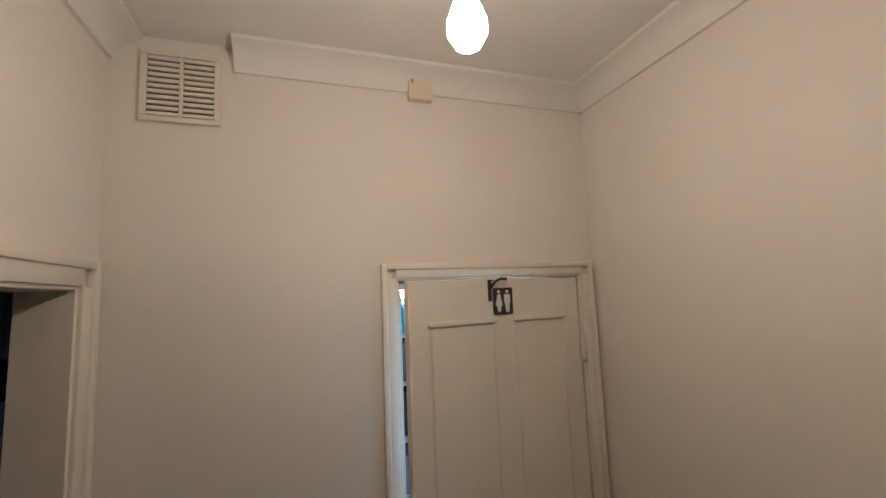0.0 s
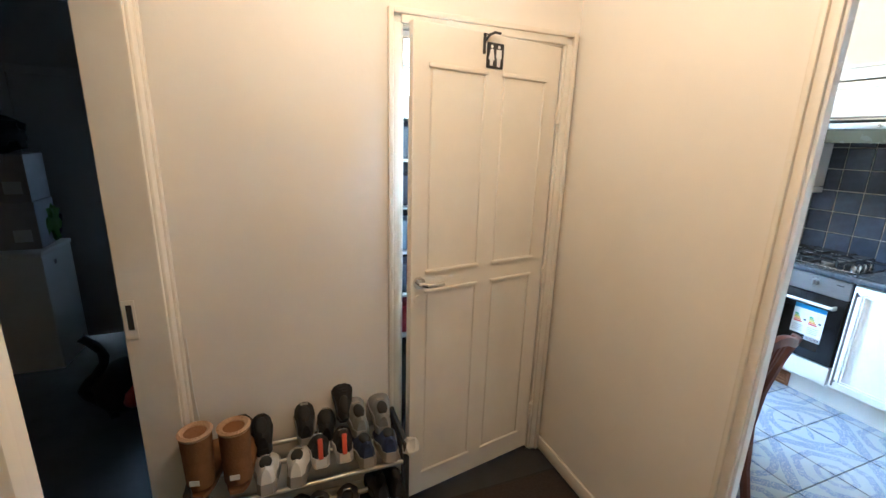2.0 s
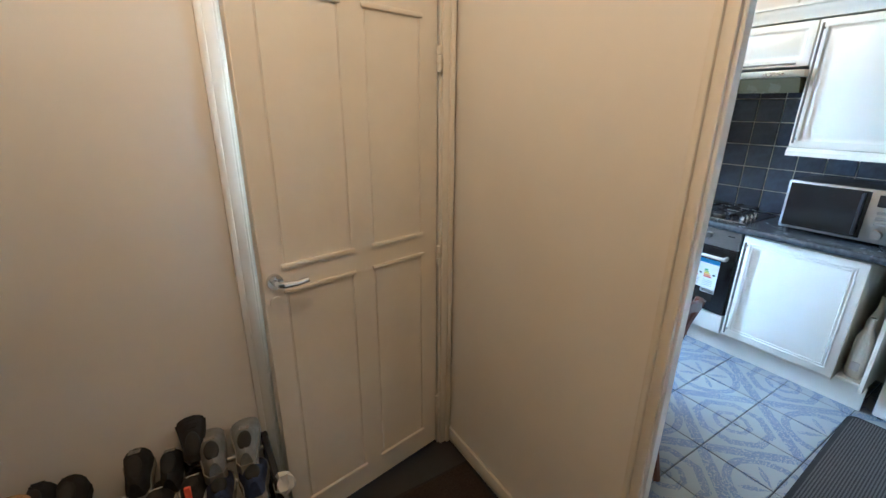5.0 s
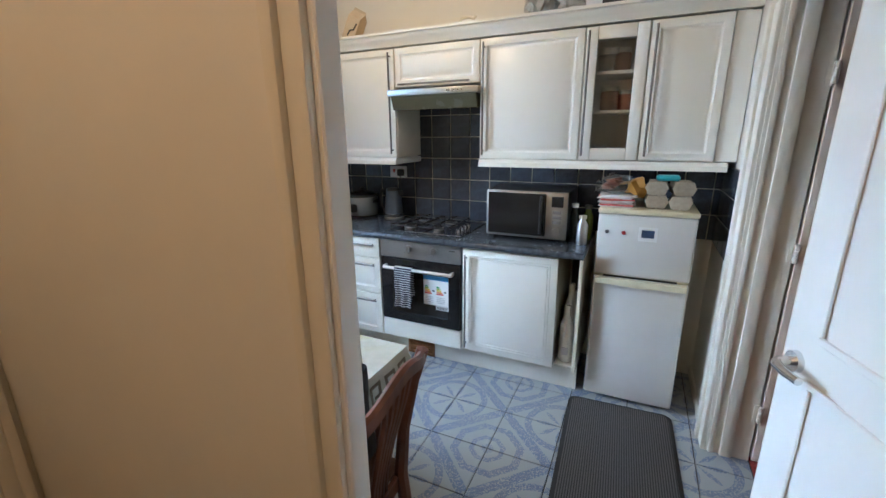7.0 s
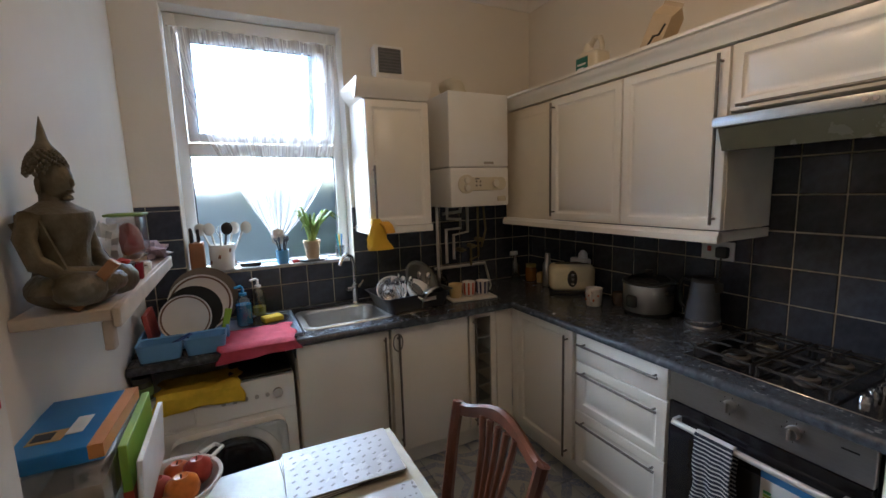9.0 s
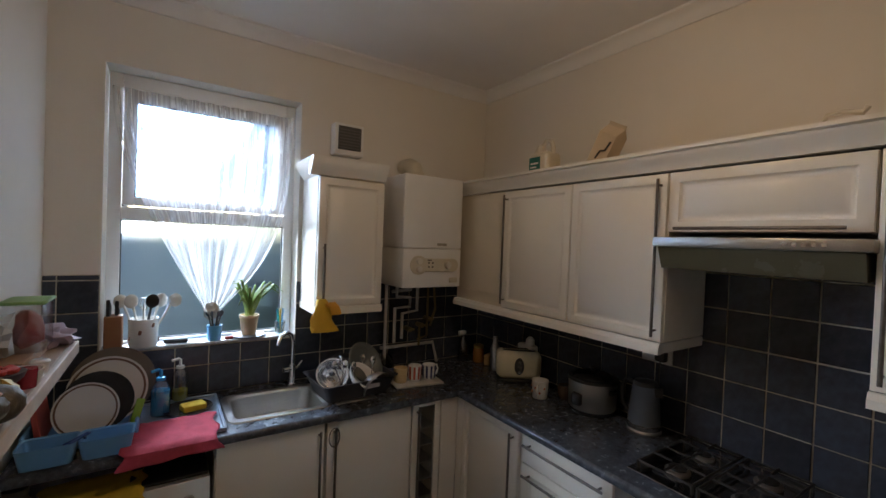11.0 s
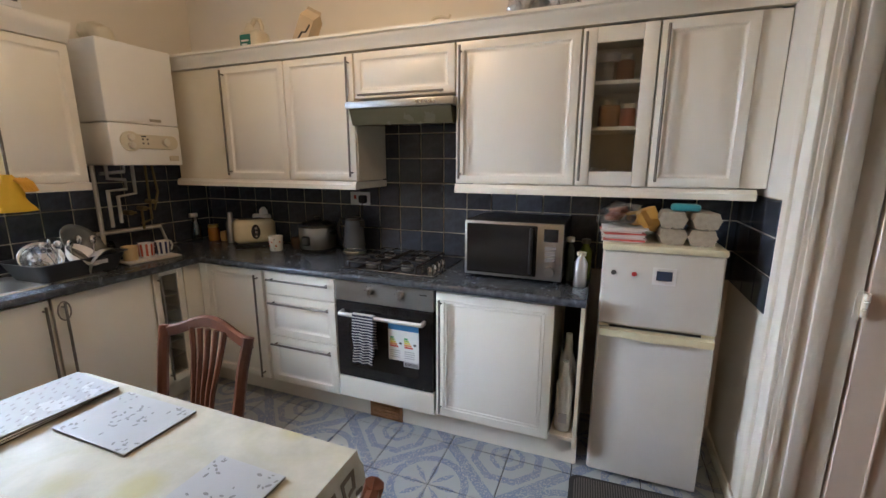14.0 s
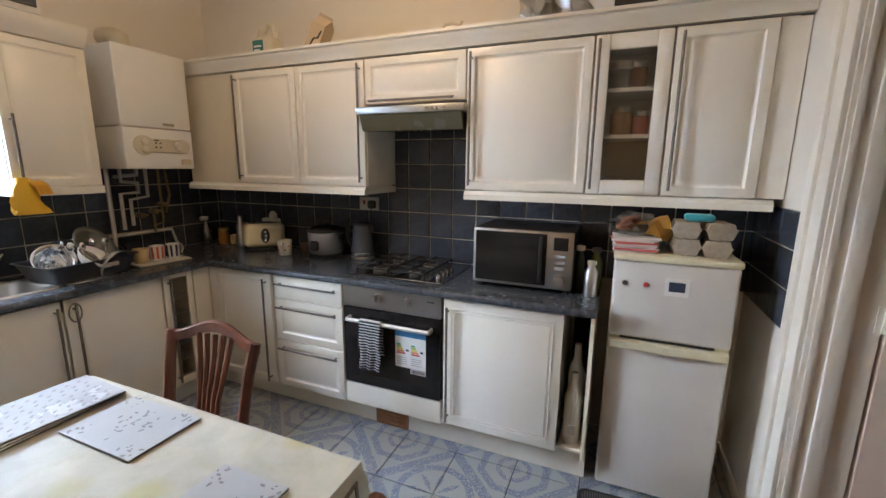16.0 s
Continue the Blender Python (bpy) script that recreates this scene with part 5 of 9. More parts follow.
# kettle
t = thing("electric_kettle", 3.45, 1.955, 0.911, 0, "smoky grey glass electric kettle on a steel base", "kettle")
part("base", lathe(B(), [(0.075, 0), (0.078, 0.012), (0.07, 0.02)], seg=28), STEEL, t)
part("jug", lathe(B(), [(0.072, 0.021), (0.075, 0.05), (0.066, 0.15), (0.058, 0.215), (0.055, 0.222)], seg=30), col("smoked_kettle", (0.11, 0.125, 0.15), 0.1), t)
part("collar", lathe(B(), [(0.073, 0.02), (0.0765, 0.03), (0.0755, 0.046), (0.072, 0.047)], seg=30), CHROME, t)
part("lid", lathe(B(), [(0.056, 0.22), (0.05, 0.236), (0.02, 0.243), (0.002, 0.244)], seg=26), BLACK, t)
part("handle", tube(B(), [(0.0, 0.05, 0.215), (0.0, 0.1, 0.22), (0.0, 0.118, 0.18), (0.0, 0.112, 0.1), (0.0, 0.07, 0.06)], 0.011, 10), BLACK, t)
part("spout", prism(B(), [(-0.02, 0.0), (0.02, 0.0), (0.0, 0.03)], 0.18, 0.222, "z"), BLACK, t, at=pose(0, -0.055, 0, 0, 0, 180))
# sockets
t = thing("wall_socket", WX - 0.009, 2.045, 1.218, -90, "white double switched socket with a black plug", "socket")
part("plate", box(B(), 0, 0.15, -0.012, 0, 0, 0.088, 0.004, 2), LABELW, t)
part("switch", box(B(), 0.03, 0.048, -0.017, -0.011, 0.04, 0.066, 0.002), col("switch_red", (0.45, 0.05, 0.04), 0.4), t)
part("plug", box(B(), 0.083, 0.135, -0.05, -0.012, 0.015, 0.068, 0.01, 2), BLACK, t)
part("cable", tube(B(), [(0.11, -0.04, 0.02), (0.11, -0.045, -0.06), (0.115, -0.05, -0.15), (0.12, -0.06, -0.29)], 0.0035, 6), BLACK, t)
# corner jars and bottles
t = thing("honey_jar", 3.45, 3.22, 0.911, 0, "jar of amber honey with a yellow lid", "jar")
part("jar", lathe(B(), [(0.036, 0), (0.04, 0.01), (0.04, 0.085), (0.032, 0.1)]), col("amber_honey", (0.28, 0.12, 0.02), 0.15), t)
part("lid", lathe(B(), [(0.036, 0.1), (0.036, 0.122), (0.002, 0.124)]), col("lid_ochre", (0.42, 0.28, 0.05), 0.5), t)
t = thing("spray_bottle", 3.37, 3.30, 0.911, 0, "clear spray bottle with white trigger", "bottle")
part("bottle", lathe(B(), [(0.034, 0), (0.036, 0.01), (0.034, 0.13), (0.016, 0.17), (0.014, 0.185)]), SMOKE, t)
part("trigger", box(B(), -0.045, 0.018, -0.011, 0.011, 0.185, 0.215, 0.006, 2), LABELW, t)
t = thing("spice_box", 3.46, 3.12, 0.911, 20, "small ochre food packet", "packet")
part("packet", box(B(), -0.03, 0.03, -0.02, 0.02, 0, 0.075, 0.006), col("packet_ochre", (0.45, 0.30, 0.12), 0.6), t)
# bottles by the microwave
for nm, x, y, h, r, m, lm, lab in (("steel_water_bottle", 3.19, 0.513, 0.17, 0.031, STEEL, col("cap_cream", (0.6, 0.56, 0.42), 0.5), "brushed steel drinks bottle with a pale cap"),
                                   ("oil_bottle", 3.30, 0.575, 0.22, 0.03, col("dark_glass", (0.02, 0.03, 0.02), 0.1), LABELW, "dark oil bottle with a white cap"),
                                   ("green_oil_bottle", 3.33, 0.50, 0.21, 0.032, col("green_glass", (0.09, 0.12, 0.02), 0.1), col("cap_dark", (0.05, 0.05, 0.04), 0.5), "olive green glass oil bottle")):
    t = thing(nm, x, y, 0.911, 0, lab, "bottle")
    part("bottle", lathe(B(), [(r * 0.95, 0), (r, 0.008), (r, h * 0.68), (r * 0.5, h * 0.86), (r * 0.48, h * 0.92)]), m, t)
    part("cap", lathe(B(), [(r * 0.7, h * 0.90), (r * 0.7, h), (r * 0.3, h * 1.015)]), lm, t)
# towel on the oven rail
def drape(name, parent, x0, x1, ytop, ztop, zfront, zback, m, label="", ripple=0.006, n=24, seed=0.0, off=0.016):
    bm = B()
    path = [(ytop - off, zfront + (ztop - zfront) * k / 12) for k in range(12)] + [(ytop - off, ztop), (ytop - off * 0.7, ztop + off * 0.7), (ytop, ztop + off), (ytop + off * 0.7, ztop + off * 0.7), (ytop + off, ztop)] + [(ytop + off, ztop - (ztop - zback) * k / 6) for k in range(1, 7)]
    rows = []
    for i in range(n + 1):
        u = i / n
        row = []
        for k, (yy, zz) in enumerate(path):
            w = abs(zz - ztop) * 0.9
            row.append(bm.verts.new((x0 + (x1 - x0) * u + 0.01 * math.sin(zz * 40 + seed) * w * 3, yy - ripple * math.sin(u * 15 + seed) * min(1, w * 6) * (1 if yy < ytop else -0.3) - (0.004 * (yy < ytop)), zz)))
        rows.append(row)
    for a, b in zip(rows, rows[1:]):
        for k in range(len(path) - 1):
            bm.faces.new((a[k], a[k + 1], b[k + 1], b[k]))
    ob = part(name, bm, m, parent, label)
    so = ob.modifiers.new("thick", "SOLIDIFY")
    so.thickness = 0.003
    return ob


def striped(name, c1, c2, period, axis=2, duty=0.5, rough=0.9):
    m = bpy.data.materials.new(name)
    m.use_nodes = True
    N, L = m.node_tree.nodes, m.node_tree.links
    tc = N.new("ShaderNodeTexCoord")
    sp = N.new("ShaderNodeSeparateXYZ")
    L.new(tc.outputs["Object"], sp.inputs[0])
    d = N.new("ShaderNodeMath")
    d.operation = "DIVIDE"
    d.inputs[1].default_value = period
    L.new(sp.outputs[axis], d.inputs[0])
    f = N.new("ShaderNodeMath")
    f.operation = "FRACT"
    L.new(d.outputs[0], f.inputs[0])
    g = N.new("ShaderNodeMath")
    g.operation = "LESS_THAN"
    g.inputs[1].default_value = duty
    L.new(f.outputs[0], g.inputs[0])
    mx = N.new("ShaderNodeMix")
    mx.data_type = "RGBA"
    mx.inputs["A"].default_value = (*c2, 1)
    mx.inputs["B"].default_value = (*c1, 1)
    L.new(g.outputs[0], mx.inputs["Factor"])
    L.new(mx.outputs["Result"], N["Principled BSDF"].inputs["Base Color"])
    N["Principled BSDF"].inputs["Roughness"].default_value = rough
    return m


t = thing("tea_towel", BX, 1.80, 0, -90, "navy and white striped tea towel over the oven rail", "tea towel")
drape("cloth", t, 0.145, 0.275, -0.045, 0.688, 0.42, 0.5, striped("navy_stripe", (0.02, 0.025, 0.045), (0.55, 0.55, 0.55), 0.016, 2, 0.68))
t = thing("energy_label", BX, 1.80, 0, -90, "white energy rating sticker with coloured bars on the oven", "sticker")
part("sheet", box(B(), 0.335, 0.515, -0.0075, -0.006, 0.45, 0.655), LABELW, t)
bm = B()
box(bm, 0.335, 0.515, -0.0083, -0.0072, 0.625, 0.655)
part("header", bm, col("print_blue", (0.05, 0.22, 0.5), 0.5), t)
for gx in (0.345, 0.43):
    for k, cc in enumerate(((0.05, 0.35, 0.12), (0.35, 0.5, 0.05), (0.75, 0.6, 0.03), (0.75, 0.25, 0.03), (0.6, 0.05, 0.04))):
        part("rating_bar", box(B(), gx, gx + 0.022 + 0.007 * k, -0.0083, -0.0072, 0.575 - k * 0.012, 0.584 - k * 0.012), col("bar_%s" % "abcde"[k], cc, 0.5), t)
    part("rating_arrow", box(B(), gx + 0.055, gx + 0.07, -0.0083, -0.0072, 0.545, 0.556), BLACK, t)
    for k in range(4):
        part("print_line", box(B(), gx, gx + 0.06, -0.0083, -0.0072, 0.505 - k * 0.012, 0.508 - k * 0.012), col("print_grey", (0.3, 0.3, 0.3), 0.6), t)
bm = B()
box(bm, 0.425, 0.515, -0.0078, -0.006, 0.42, 0.449)
part("barcode_strip", bm, col("strip_grey", (0.55, 0.55, 0.55), 0.6), t)
for k in range(10):
    part("code_bar", box(B(), 0.433 + k * 0.0078, 0.4365 + k * 0.0078, -0.0088, -0.0074, 0.425, 0.444), BLACK, t)

# fridge top: papers, packets, egg trays
EGG = col("grey_egg_card", (0.42, 0.36, 0.28), 0.95, vary=0.1, scale=30, bump=0.4, bscale=150)


def egg_tray(x, y, z, rz):
    t = thing("egg_carton", x, y, z, rz, "grey moulded-pulp egg carton", "egg carton", "egg cartons on the fridge")
    bm = B()
    prism(bm, [(-0.062, 0.034), (-0.048, 0.004), (-0.012, 0.0), (0.0, 0.006), (0.012, 0.0), (0.048, 0.004), (0.062, 0.034), (0.066, 0.037), (0.066, 0.041), (0.06, 0.045), (0.05, 0.068), (0.02, 0.07), (0.0, 0.067), (-0.02, 0.07), (-0.05, 0.068), (-0.06, 0.045), (-0.066, 0.041), (-0.066, 0.037)], -0.07, 0.10, "x")
    bmesh.ops.scale(bm, verts=bm.verts[:], vec=(0.9, 0.84, 1.0))
    part("tray", bm, EGG, t, smooth=False)


for x, y, k, rz in ((3.17, 0.15, 0, 4), (3.17, 0.15, 1, -3), (3.17, 0.033, 0, -4), (3.17, 0.033, 1, 5)):
    egg_tray(x, y, 1.156 + k * 0.071, rz)
for k in range(9):
    t = thing("magazine", 3.20 + random.uniform(-0.012, 0.012), 0.335 + random.uniform(-0.015, 0.015), 1.1555 + k * 0.007, random.uniform(-9, 9), "leaflet in an untidy pile on the fridge", "leaflet", "leaflets on the fridge")
    part("sheet", box(B(), -0.10, 0.10, -0.085, 0.085, 0.0, 0.006, 0.001), col("leaf_%d" % (k % 4), ((0.72, 0.70, 0.66), (0.62, 0.12, 0.10), (0.66, 0.60, 0.55), (0.75, 0.73, 0.72))[k % 4], 0.5), t, smooth=False)
t = thing("snack_bag", 3.20, 0.355, 1.219, 15, "crumpled clear bag with brown and gold snack wrappers", "packet")
part("film", blob(B(), (0, 0, 0.045), (0.085, 0.10, 0.055), 3, 0.5, 2.5), FILM, t)
for q in ((-0.02, 0.03, 0.04, (0.24, 0.07, 0.03)), (0.01, -0.06, 0.045, (0.45, 0.25, 0.03)), (0.02, 0.0, 0.06, (0.30, 0.10, 0.05)), (-0.03, -0.03, 0.03, (0.05, 0.04, 0.04))):
    part("wrapper", blob(B(), (q[0], q[1], q[2]), (0.03, 0.045, 0.02), 2, 0.7, 3), col("wrap_%d" % int(q[3][0] * 100), q[3], 0.35), t)
t = thing("banana_bag", 3.18, 0.245, 1.219, 0, "gold and black snack packet", "packet")
part("packet", blob(B(), (0, 0, 0.04), (0.04, 0.05, 0.05), 2, 0.8, 2.5), col("gold_foil", (0.42, 0.22, 0.03), 0.35), t)
t = thing("blue_packet", 3.16, 0.105, 1.2985, 0, "small turquoise packet on the egg cartons", "packet")
part("packet", box(B(), -0.03, 0.03, -0.055, 0.055, 0, 0.03, 0.012, 2), col("turquoise", (0.06, 0.34, 0.42), 0.4), t)
for nm, yo, zo, cc in (("round_magnet", 0.05, 0.99, (0.08, 0.08, 0.08)), ("round_magnet", 0.135, 0.99, (0.45, 0.04, 0.04))):
    t = thing(nm, 3.0575, 0.418 - yo * 0.98, zo * 1.038, -90, "small round fridge magnet", "magnet")
    part("disc", cyl(B(), (0, 0, 0), (0, -0.006, 0), 0.011, 0.009, 16), col("mag%d" % int(cc[0] * 100), cc, 0.4), t)
t = thing("picture_magnet", 3.0575, 0.215, 0.99, -90, "square picture magnet with dark blue centre", "magnet")
part("card", box(B(), 0, 0.09, -0.003, 0, 0, 0.075), LABELW, t)
part("picture", box(B(), 0.015, 0.075, -0.0045, -0.0025, 0.02, 0.06), col("navy_print", (0.03, 0.045, 0.09), 0.4), t)

# things on the wall units
t = thing("milk_bottle", 3.33, 2.54, 2.141, -90, "cream plastic flagon with a green label", "bottle")
bm = B()
box(bm, -0.075, 0.075, -0.06, 0.06, 0, 0.155, 0.03, 4)
cyl(bm, (-0.035, 0, 0.145), (-0.035, 0, 0.205), 0.045, 0.018, 16)
tube(bm, [(-0.02, 0, 0.19), (0.01, 0, 0.225), (0.045, 0, 0.215), (0.06, 0, 0.175), (0.055, 0, 0.135)], 0.014, 10)
part("flagon", bm, col("cream_hdpe", (0.66, 0.60, 0.47), 0.4), t)
part("label", box(B(), -0.062, 0.02, -0.0625, -0.0595, 0.035, 0.125), col("label_green", (0.02, 0.16, 0.13), 0.5), t)
part("print_line", box(B(), -0.05, 0.008, -0.0635, -0.0615, 0.085, 0.095), LABELW, t)
part("print_line", box(B(), -0.05, -0.005, -0.0635, -0.0615, 0.065, 0.073), LABELW, t)
t = thing("drinks_carton", 3.30, 2.16, 2.127, -90, "cream drinks carton leaning over", "carton")
bm = B()
box(bm, -0.05, 0.05, -0.04, 0.04, 0, 0.16)
prism(bm, [(-0.04, 0.16), (0.04, 0.16), (0.0, 0.2)], -0.05, 0.05, "x")
box(bm, -0.05, 0.05, -0.002, 0.002, 0.195, 0.215)
bmesh.ops.rotate(bm, verts=bm.verts[:], cent=(0, 0, 0), matrix=Matrix.Rotation(radians(28), 3, "Y"))
bmesh.ops.translate(bm, verts=bm.verts[:], vec=(0, 0, 0.04))
part("carton", bm, col("carton_cream", (0.55, 0.44, 0.30), 0.6), t, smooth=False)
bm = B()
tube(bm, [(-0.01, -0.0415, 0.035), (0.0, -0.0415, 0.075), (0.025, -0.0415, 0.085), (0.035, -0.0415, 0.13)], 0.005, 6)
bmesh.ops.rotate(bm, verts=bm.verts[:], cent=(0, 0, 0), matrix=Matrix.Rotation(radians(28), 3, "Y"))
bmesh.ops.translate(bm, verts=bm.verts[:], vec=(0, 0, 0.04))
part("print_swirl", bm, BLACK, t)
t = thing("masher", 3.22, 1.25, 2.173, -90, "small cream plastic handle piece", "gadget")
part("loop", tube(B(), [(-0.05, 0, 0.012), (-0.04, 0, 0.028), (0.0, 0, 0.032), (0.04, 0, 0.02), (0.05, 0, 0.036)], 0.008, 8), col("cream_hdpe", (0.66, 0.60, 0.47), 0.4), t)
t = thing("black_offcut", 3.21, 1.70, 2.1735, -90, "small dark plastic offcut", "offcut")
part("strip", box(B(), -0.04, 0.03, -0.008, 0.008, 0, 0.008, 0.002), BLACK, t)
t = thing("plastic_bag", 3.31, 0.78, 2.141, -90, "bundle of crumpled clear plastic bags", "plastic bag")
part("bag", blob(B(), (0, 0, 0.13), (0.14, 0.09, 0.13), 3, 0.8, 2.2), FILM, t)
part("bag", blob(B(), (-0.05, -0.02, 0.10), (0.07, 0.06, 0.10), 3, 0.9, 2.6), col("grey_bag", (0.40, 0.42, 0.40), 0.3), t)
t = thing("food_carton", 3.36, 0.46, 2.141, -90, "yellow and black food carton", "carton")
part("carton", box(B(), -0.13, 0.12, -0.1, 0.1, 0, 0.21, 0.002), col("carton_black", (0.03, 0.025, 0.02), 0.45), t, smooth=False)
part("white_panel", box(B(), -0.1305, -0.05, -0.1025, -0.0995, 0, 0.13), LABELW, t)
part("yellow_band", box(B(), -0.1305, 0.1205, -0.103, -0.0985, 0.125, 0.2105), col("band_yellow", (0.65, 0.42, 0.02), 0.45), t)
part("red_band", box(B(), -0.05, 0.11, -0.1045, -0.1025, 0.14, 0.175), col("band_red", (0.55, 0.06, 0.03), 0.45), t)
t = thing("red_snack_carton", 3.36, 0.10, 2.141, -90, "open dark red box of snack packets", "carton")
part("carton", box(B(), -0.19, 0.16, -0.1, 0.1, 0, 0.16, 0.002), col("carton_brown", (0.10, 0.05, 0.035), 0.6), t, smooth=False)
for k in range(3):
    part("packet", blob(B(), (-0.11 + k * 0.11, -0.095, 0.085), (0.055, 0.022, 0.055), 2, 0.4, 3), col("crimson_packet", (0.42, 0.03, 0.04), 0.35), t)
# jars behind the glazed door
for x, y, z, r, h, cc, nm in ((3.36, 0.44, 1.658, 0.05, 0.12, (0.20, 0.07, 0.03), "spice_jar"), (3.36, 0.39, 1.862, 0.045, 0.11, (0.25, 0.10, 0.05), "spice_jar"), (3.34, 0.47, 1.41, 0.04, 0.06, (0.35, 0.33, 0.30), "spice_jar"), (3.33, 0.38, 1.41, 0.035, 0.05, (0.5, 0.5, 0.48), "spice_jar"), (3.35, 0.36, 1.658, 0.035, 0.10, (0.32, 0.06, 0.04), "spice_jar")):
    t = thing(nm, x, y, z, 0, "storage jar on the cabinet shelf", "jar", "jars in the glazed cabinet")
    part("jar", lathe(B(), [(r * 0.95, 0), (r, 0.006), (r, h * 0.85), (r * 0.8, h * 0.92)]), col("jar%d" % int(cc[0] * 100), cc, 0.3), t)
    part("lid", lathe(B(), [(r * 0.9, h * 0.9), (r * 0.9, h * 1.1), (r * 0.2, h * 1.12)]), STEEL, t)
t = thing("storage_tub", 3.35, 0.46, 1.862, 0, "clear storage tub with steel lid", "tub")
part("tub", lathe(B(), [(0.05, 0), (0.055, 0.08), (0.054, 0.09)]), FILM, t)
part("lid", lathe(B(), [(0.057, 0.09), (0.057, 0.125), (0.01, 0.13)]), STEEL, t)
# bottles in the open slot
for k, (xx, h) in enumerate(((3.10, 0.36), (3.21, 0.46), (3.31, 0.38))):
    t = thing("cleaning_bottle", xx, 0.545, 0.192, 0, "white plastic cleaning bottle in the narrow slot", "bottle", "bottles in the slot")
    part("bottle", lathe(B(), [(0.036, 0), (0.04, 0.01), (0.04, h * 0.66), (0.018, h * 0.84), (0.016, h)], seg=18), col("white_hdpe", (0.68, 0.66, 0.60), 0.45), t)
    part("label", box(B(), -0.0415, -0.0385, -0.02, 0.02, 0.05, 0.10, 0.001), col("label_pale", (0.5, 0.48, 0.5), 0.5), t)

# ---- sink ----
t = thing("sink", 2.035, 3.10, 0.911, 0, "stainless steel inset sink bowl", "sink")
bm = B()


def rrect(a, b, r, z, n=6):
    out = []
    for cx, cy, s in ((a - r, b - r, 0), (-a + r, b - r, 90), (-a + r, -b + r, 180), (a - r, -b + r, 270)):
        for k in range(n + 1):
            an = radians(s + 90 * k / n)
            out.append((cx + r * math.cos(an), cy + r * math.sin(an), z))
    return out


rings = [rrect(0.245, 0.19, 0.05, 0.0), rrect(0.242, 0.187, 0.05, 0.005), rrect(0.215, 0.16, 0.055, 0.004), rrect(0.205, 0.15, 0.055, -0.006), rrect(0.19, 0.135, 0.055, -0.13), rrect(0.15, 0.1, 0.05, -0.15)]
vr = [[bm.verts.new(p) for p in r] for r in rings]
for a, b in zip(vr, vr[1:]):
    for k in range(len(a)):
        bm.faces.new((a[k], a[(k + 1) % len(a)], b[(k + 1) % len(a)], b[k]))
bm.faces.new(vr[-1])
part("bowl", bm, STEEL, t)
part("waste", lathe(B(), [(0.03, -0.149), (0.03, -0.146), (0.004, -0.148)], seg=18), CHROME, t)
t = thing("drainer", 2.45, 3.10, 0.911, 0, "stainless steel drainer beside the sink", "drainer")
part("tray", box(B(), -0.165, 0.06, -0.19, 0.19, 0, 0.005, 0.002), STEEL, t)
t = thing("mixer_tap", 2.16, 3.315, 0.911, 0, "chrome swan-neck mixer tap", "tap")
part("body", lathe(B(), [(0.027, 0), (0.024, 0.012), (0.021, 0.015), (0.021, 0.12), (0.015, 0.125)], seg=20), CHROME, t)
part("spout", tube(B(), [(0, 0, 0.12), (0, 0, 0.25), (-0.015, -0.015, 0.295), (-0.045, -0.04, 0.315), (-0.08, -0.065, 0.30), (-0.1, -0.08, 0.255)], 0.011, 12), CHROME, t)
part("lever", tube(B(), [(-0.05, -0.01, 0.095), (0.0, 0.0, 0.095), (0.03, 0.0, 0.1), (0.055, -0.01, 0.14)], 0.012, 10, [0.016, 0.017, 0.01, 0.006]), CHROME, t)

# ---- dish rack by the sink ----
t = thing("dish_drainer", 2.42, 3.07, 0.916, 4, "dark grey plastic dish drainer full of washed crockery", "dish drainer")
bm = B()
r0, r1, r2, r3 = rrect(0.175, 0.125, 0.03, 0.0), rrect(0.212, 0.155, 0.035, 0.095), rrect(0.224, 0.165, 0.035, 0.097), rrect(0.206, 0.148, 0.032, 0.088)
r4 = rrect(0.168, 0.117, 0.03, 0.008)
vr = [[bm.verts.new(p) for p in r] for r in (r0, r1, r2, r3, r4)]
for a, b in zip(vr, vr[1:]):
    for k in range(len(a)):
        bm.faces.new((a[k], a[(k + 1) % len(a)], b[(k + 1) % len(a)], b[k]))
bm.faces.new(vr[0][::-1])
bm.faces.new(vr[-1])
part("tub", bm, col("anthracite_plastic", (0.03, 0.034, 0.045), 0.4), t)
part("label", box(B(), 0.03, 0.1, -0.153, -0.147, 0.05, 0.07), col("strip_grey", (0.55, 0.55, 0.55), 0.6), t)


def dish(name, x, y, z, rx, ry, rz, prof, m, lab, cat):
    ob = solid(name, lathe(B(), prof, seg=28, close=False), m, lab, cat)
    ob.matrix_basis = pose(x, y, z, rx, ry, rz)
    so = ob.modifiers.new("thick", "SOLIDIFY")
    so.thickness = 0.003
    return ob


PL = [(0.002, 0), (0.065, 0.003), (0.10, 0.013), (0.128, 0.028)]
BOWL = [(0.002, 0), (0.042, 0.003), (0.072, 0.03), (0.09, 0.066)]
dish("saucepan_cover", 2.50, 3.09, 1.045, 58, 10, 20, PL, col("lid_glass", (0.25, 0.27, 0.27), 0.08, metal=0.6), "glass saucepan lid drying in the rack", "lid")
dish("steel_bowl", 2.33, 3.12, 0.985, 50, -20, 0, BOWL, CHROME, "shiny steel bowl drying in the rack", "bowl")
dish("dark_pan", 2.40, 3.14, 0.98, 60, 0, -15, [(0.002, 0), (0.105, 0.003), (0.122, 0.04)], BLACK, "black pan drying in the rack", "pan")
dish("white_bowl", 2.44, 3.02, 0.97, 30, 25, 0, BOWL, CERAM, "white bowl drying in the rack", "bowl")
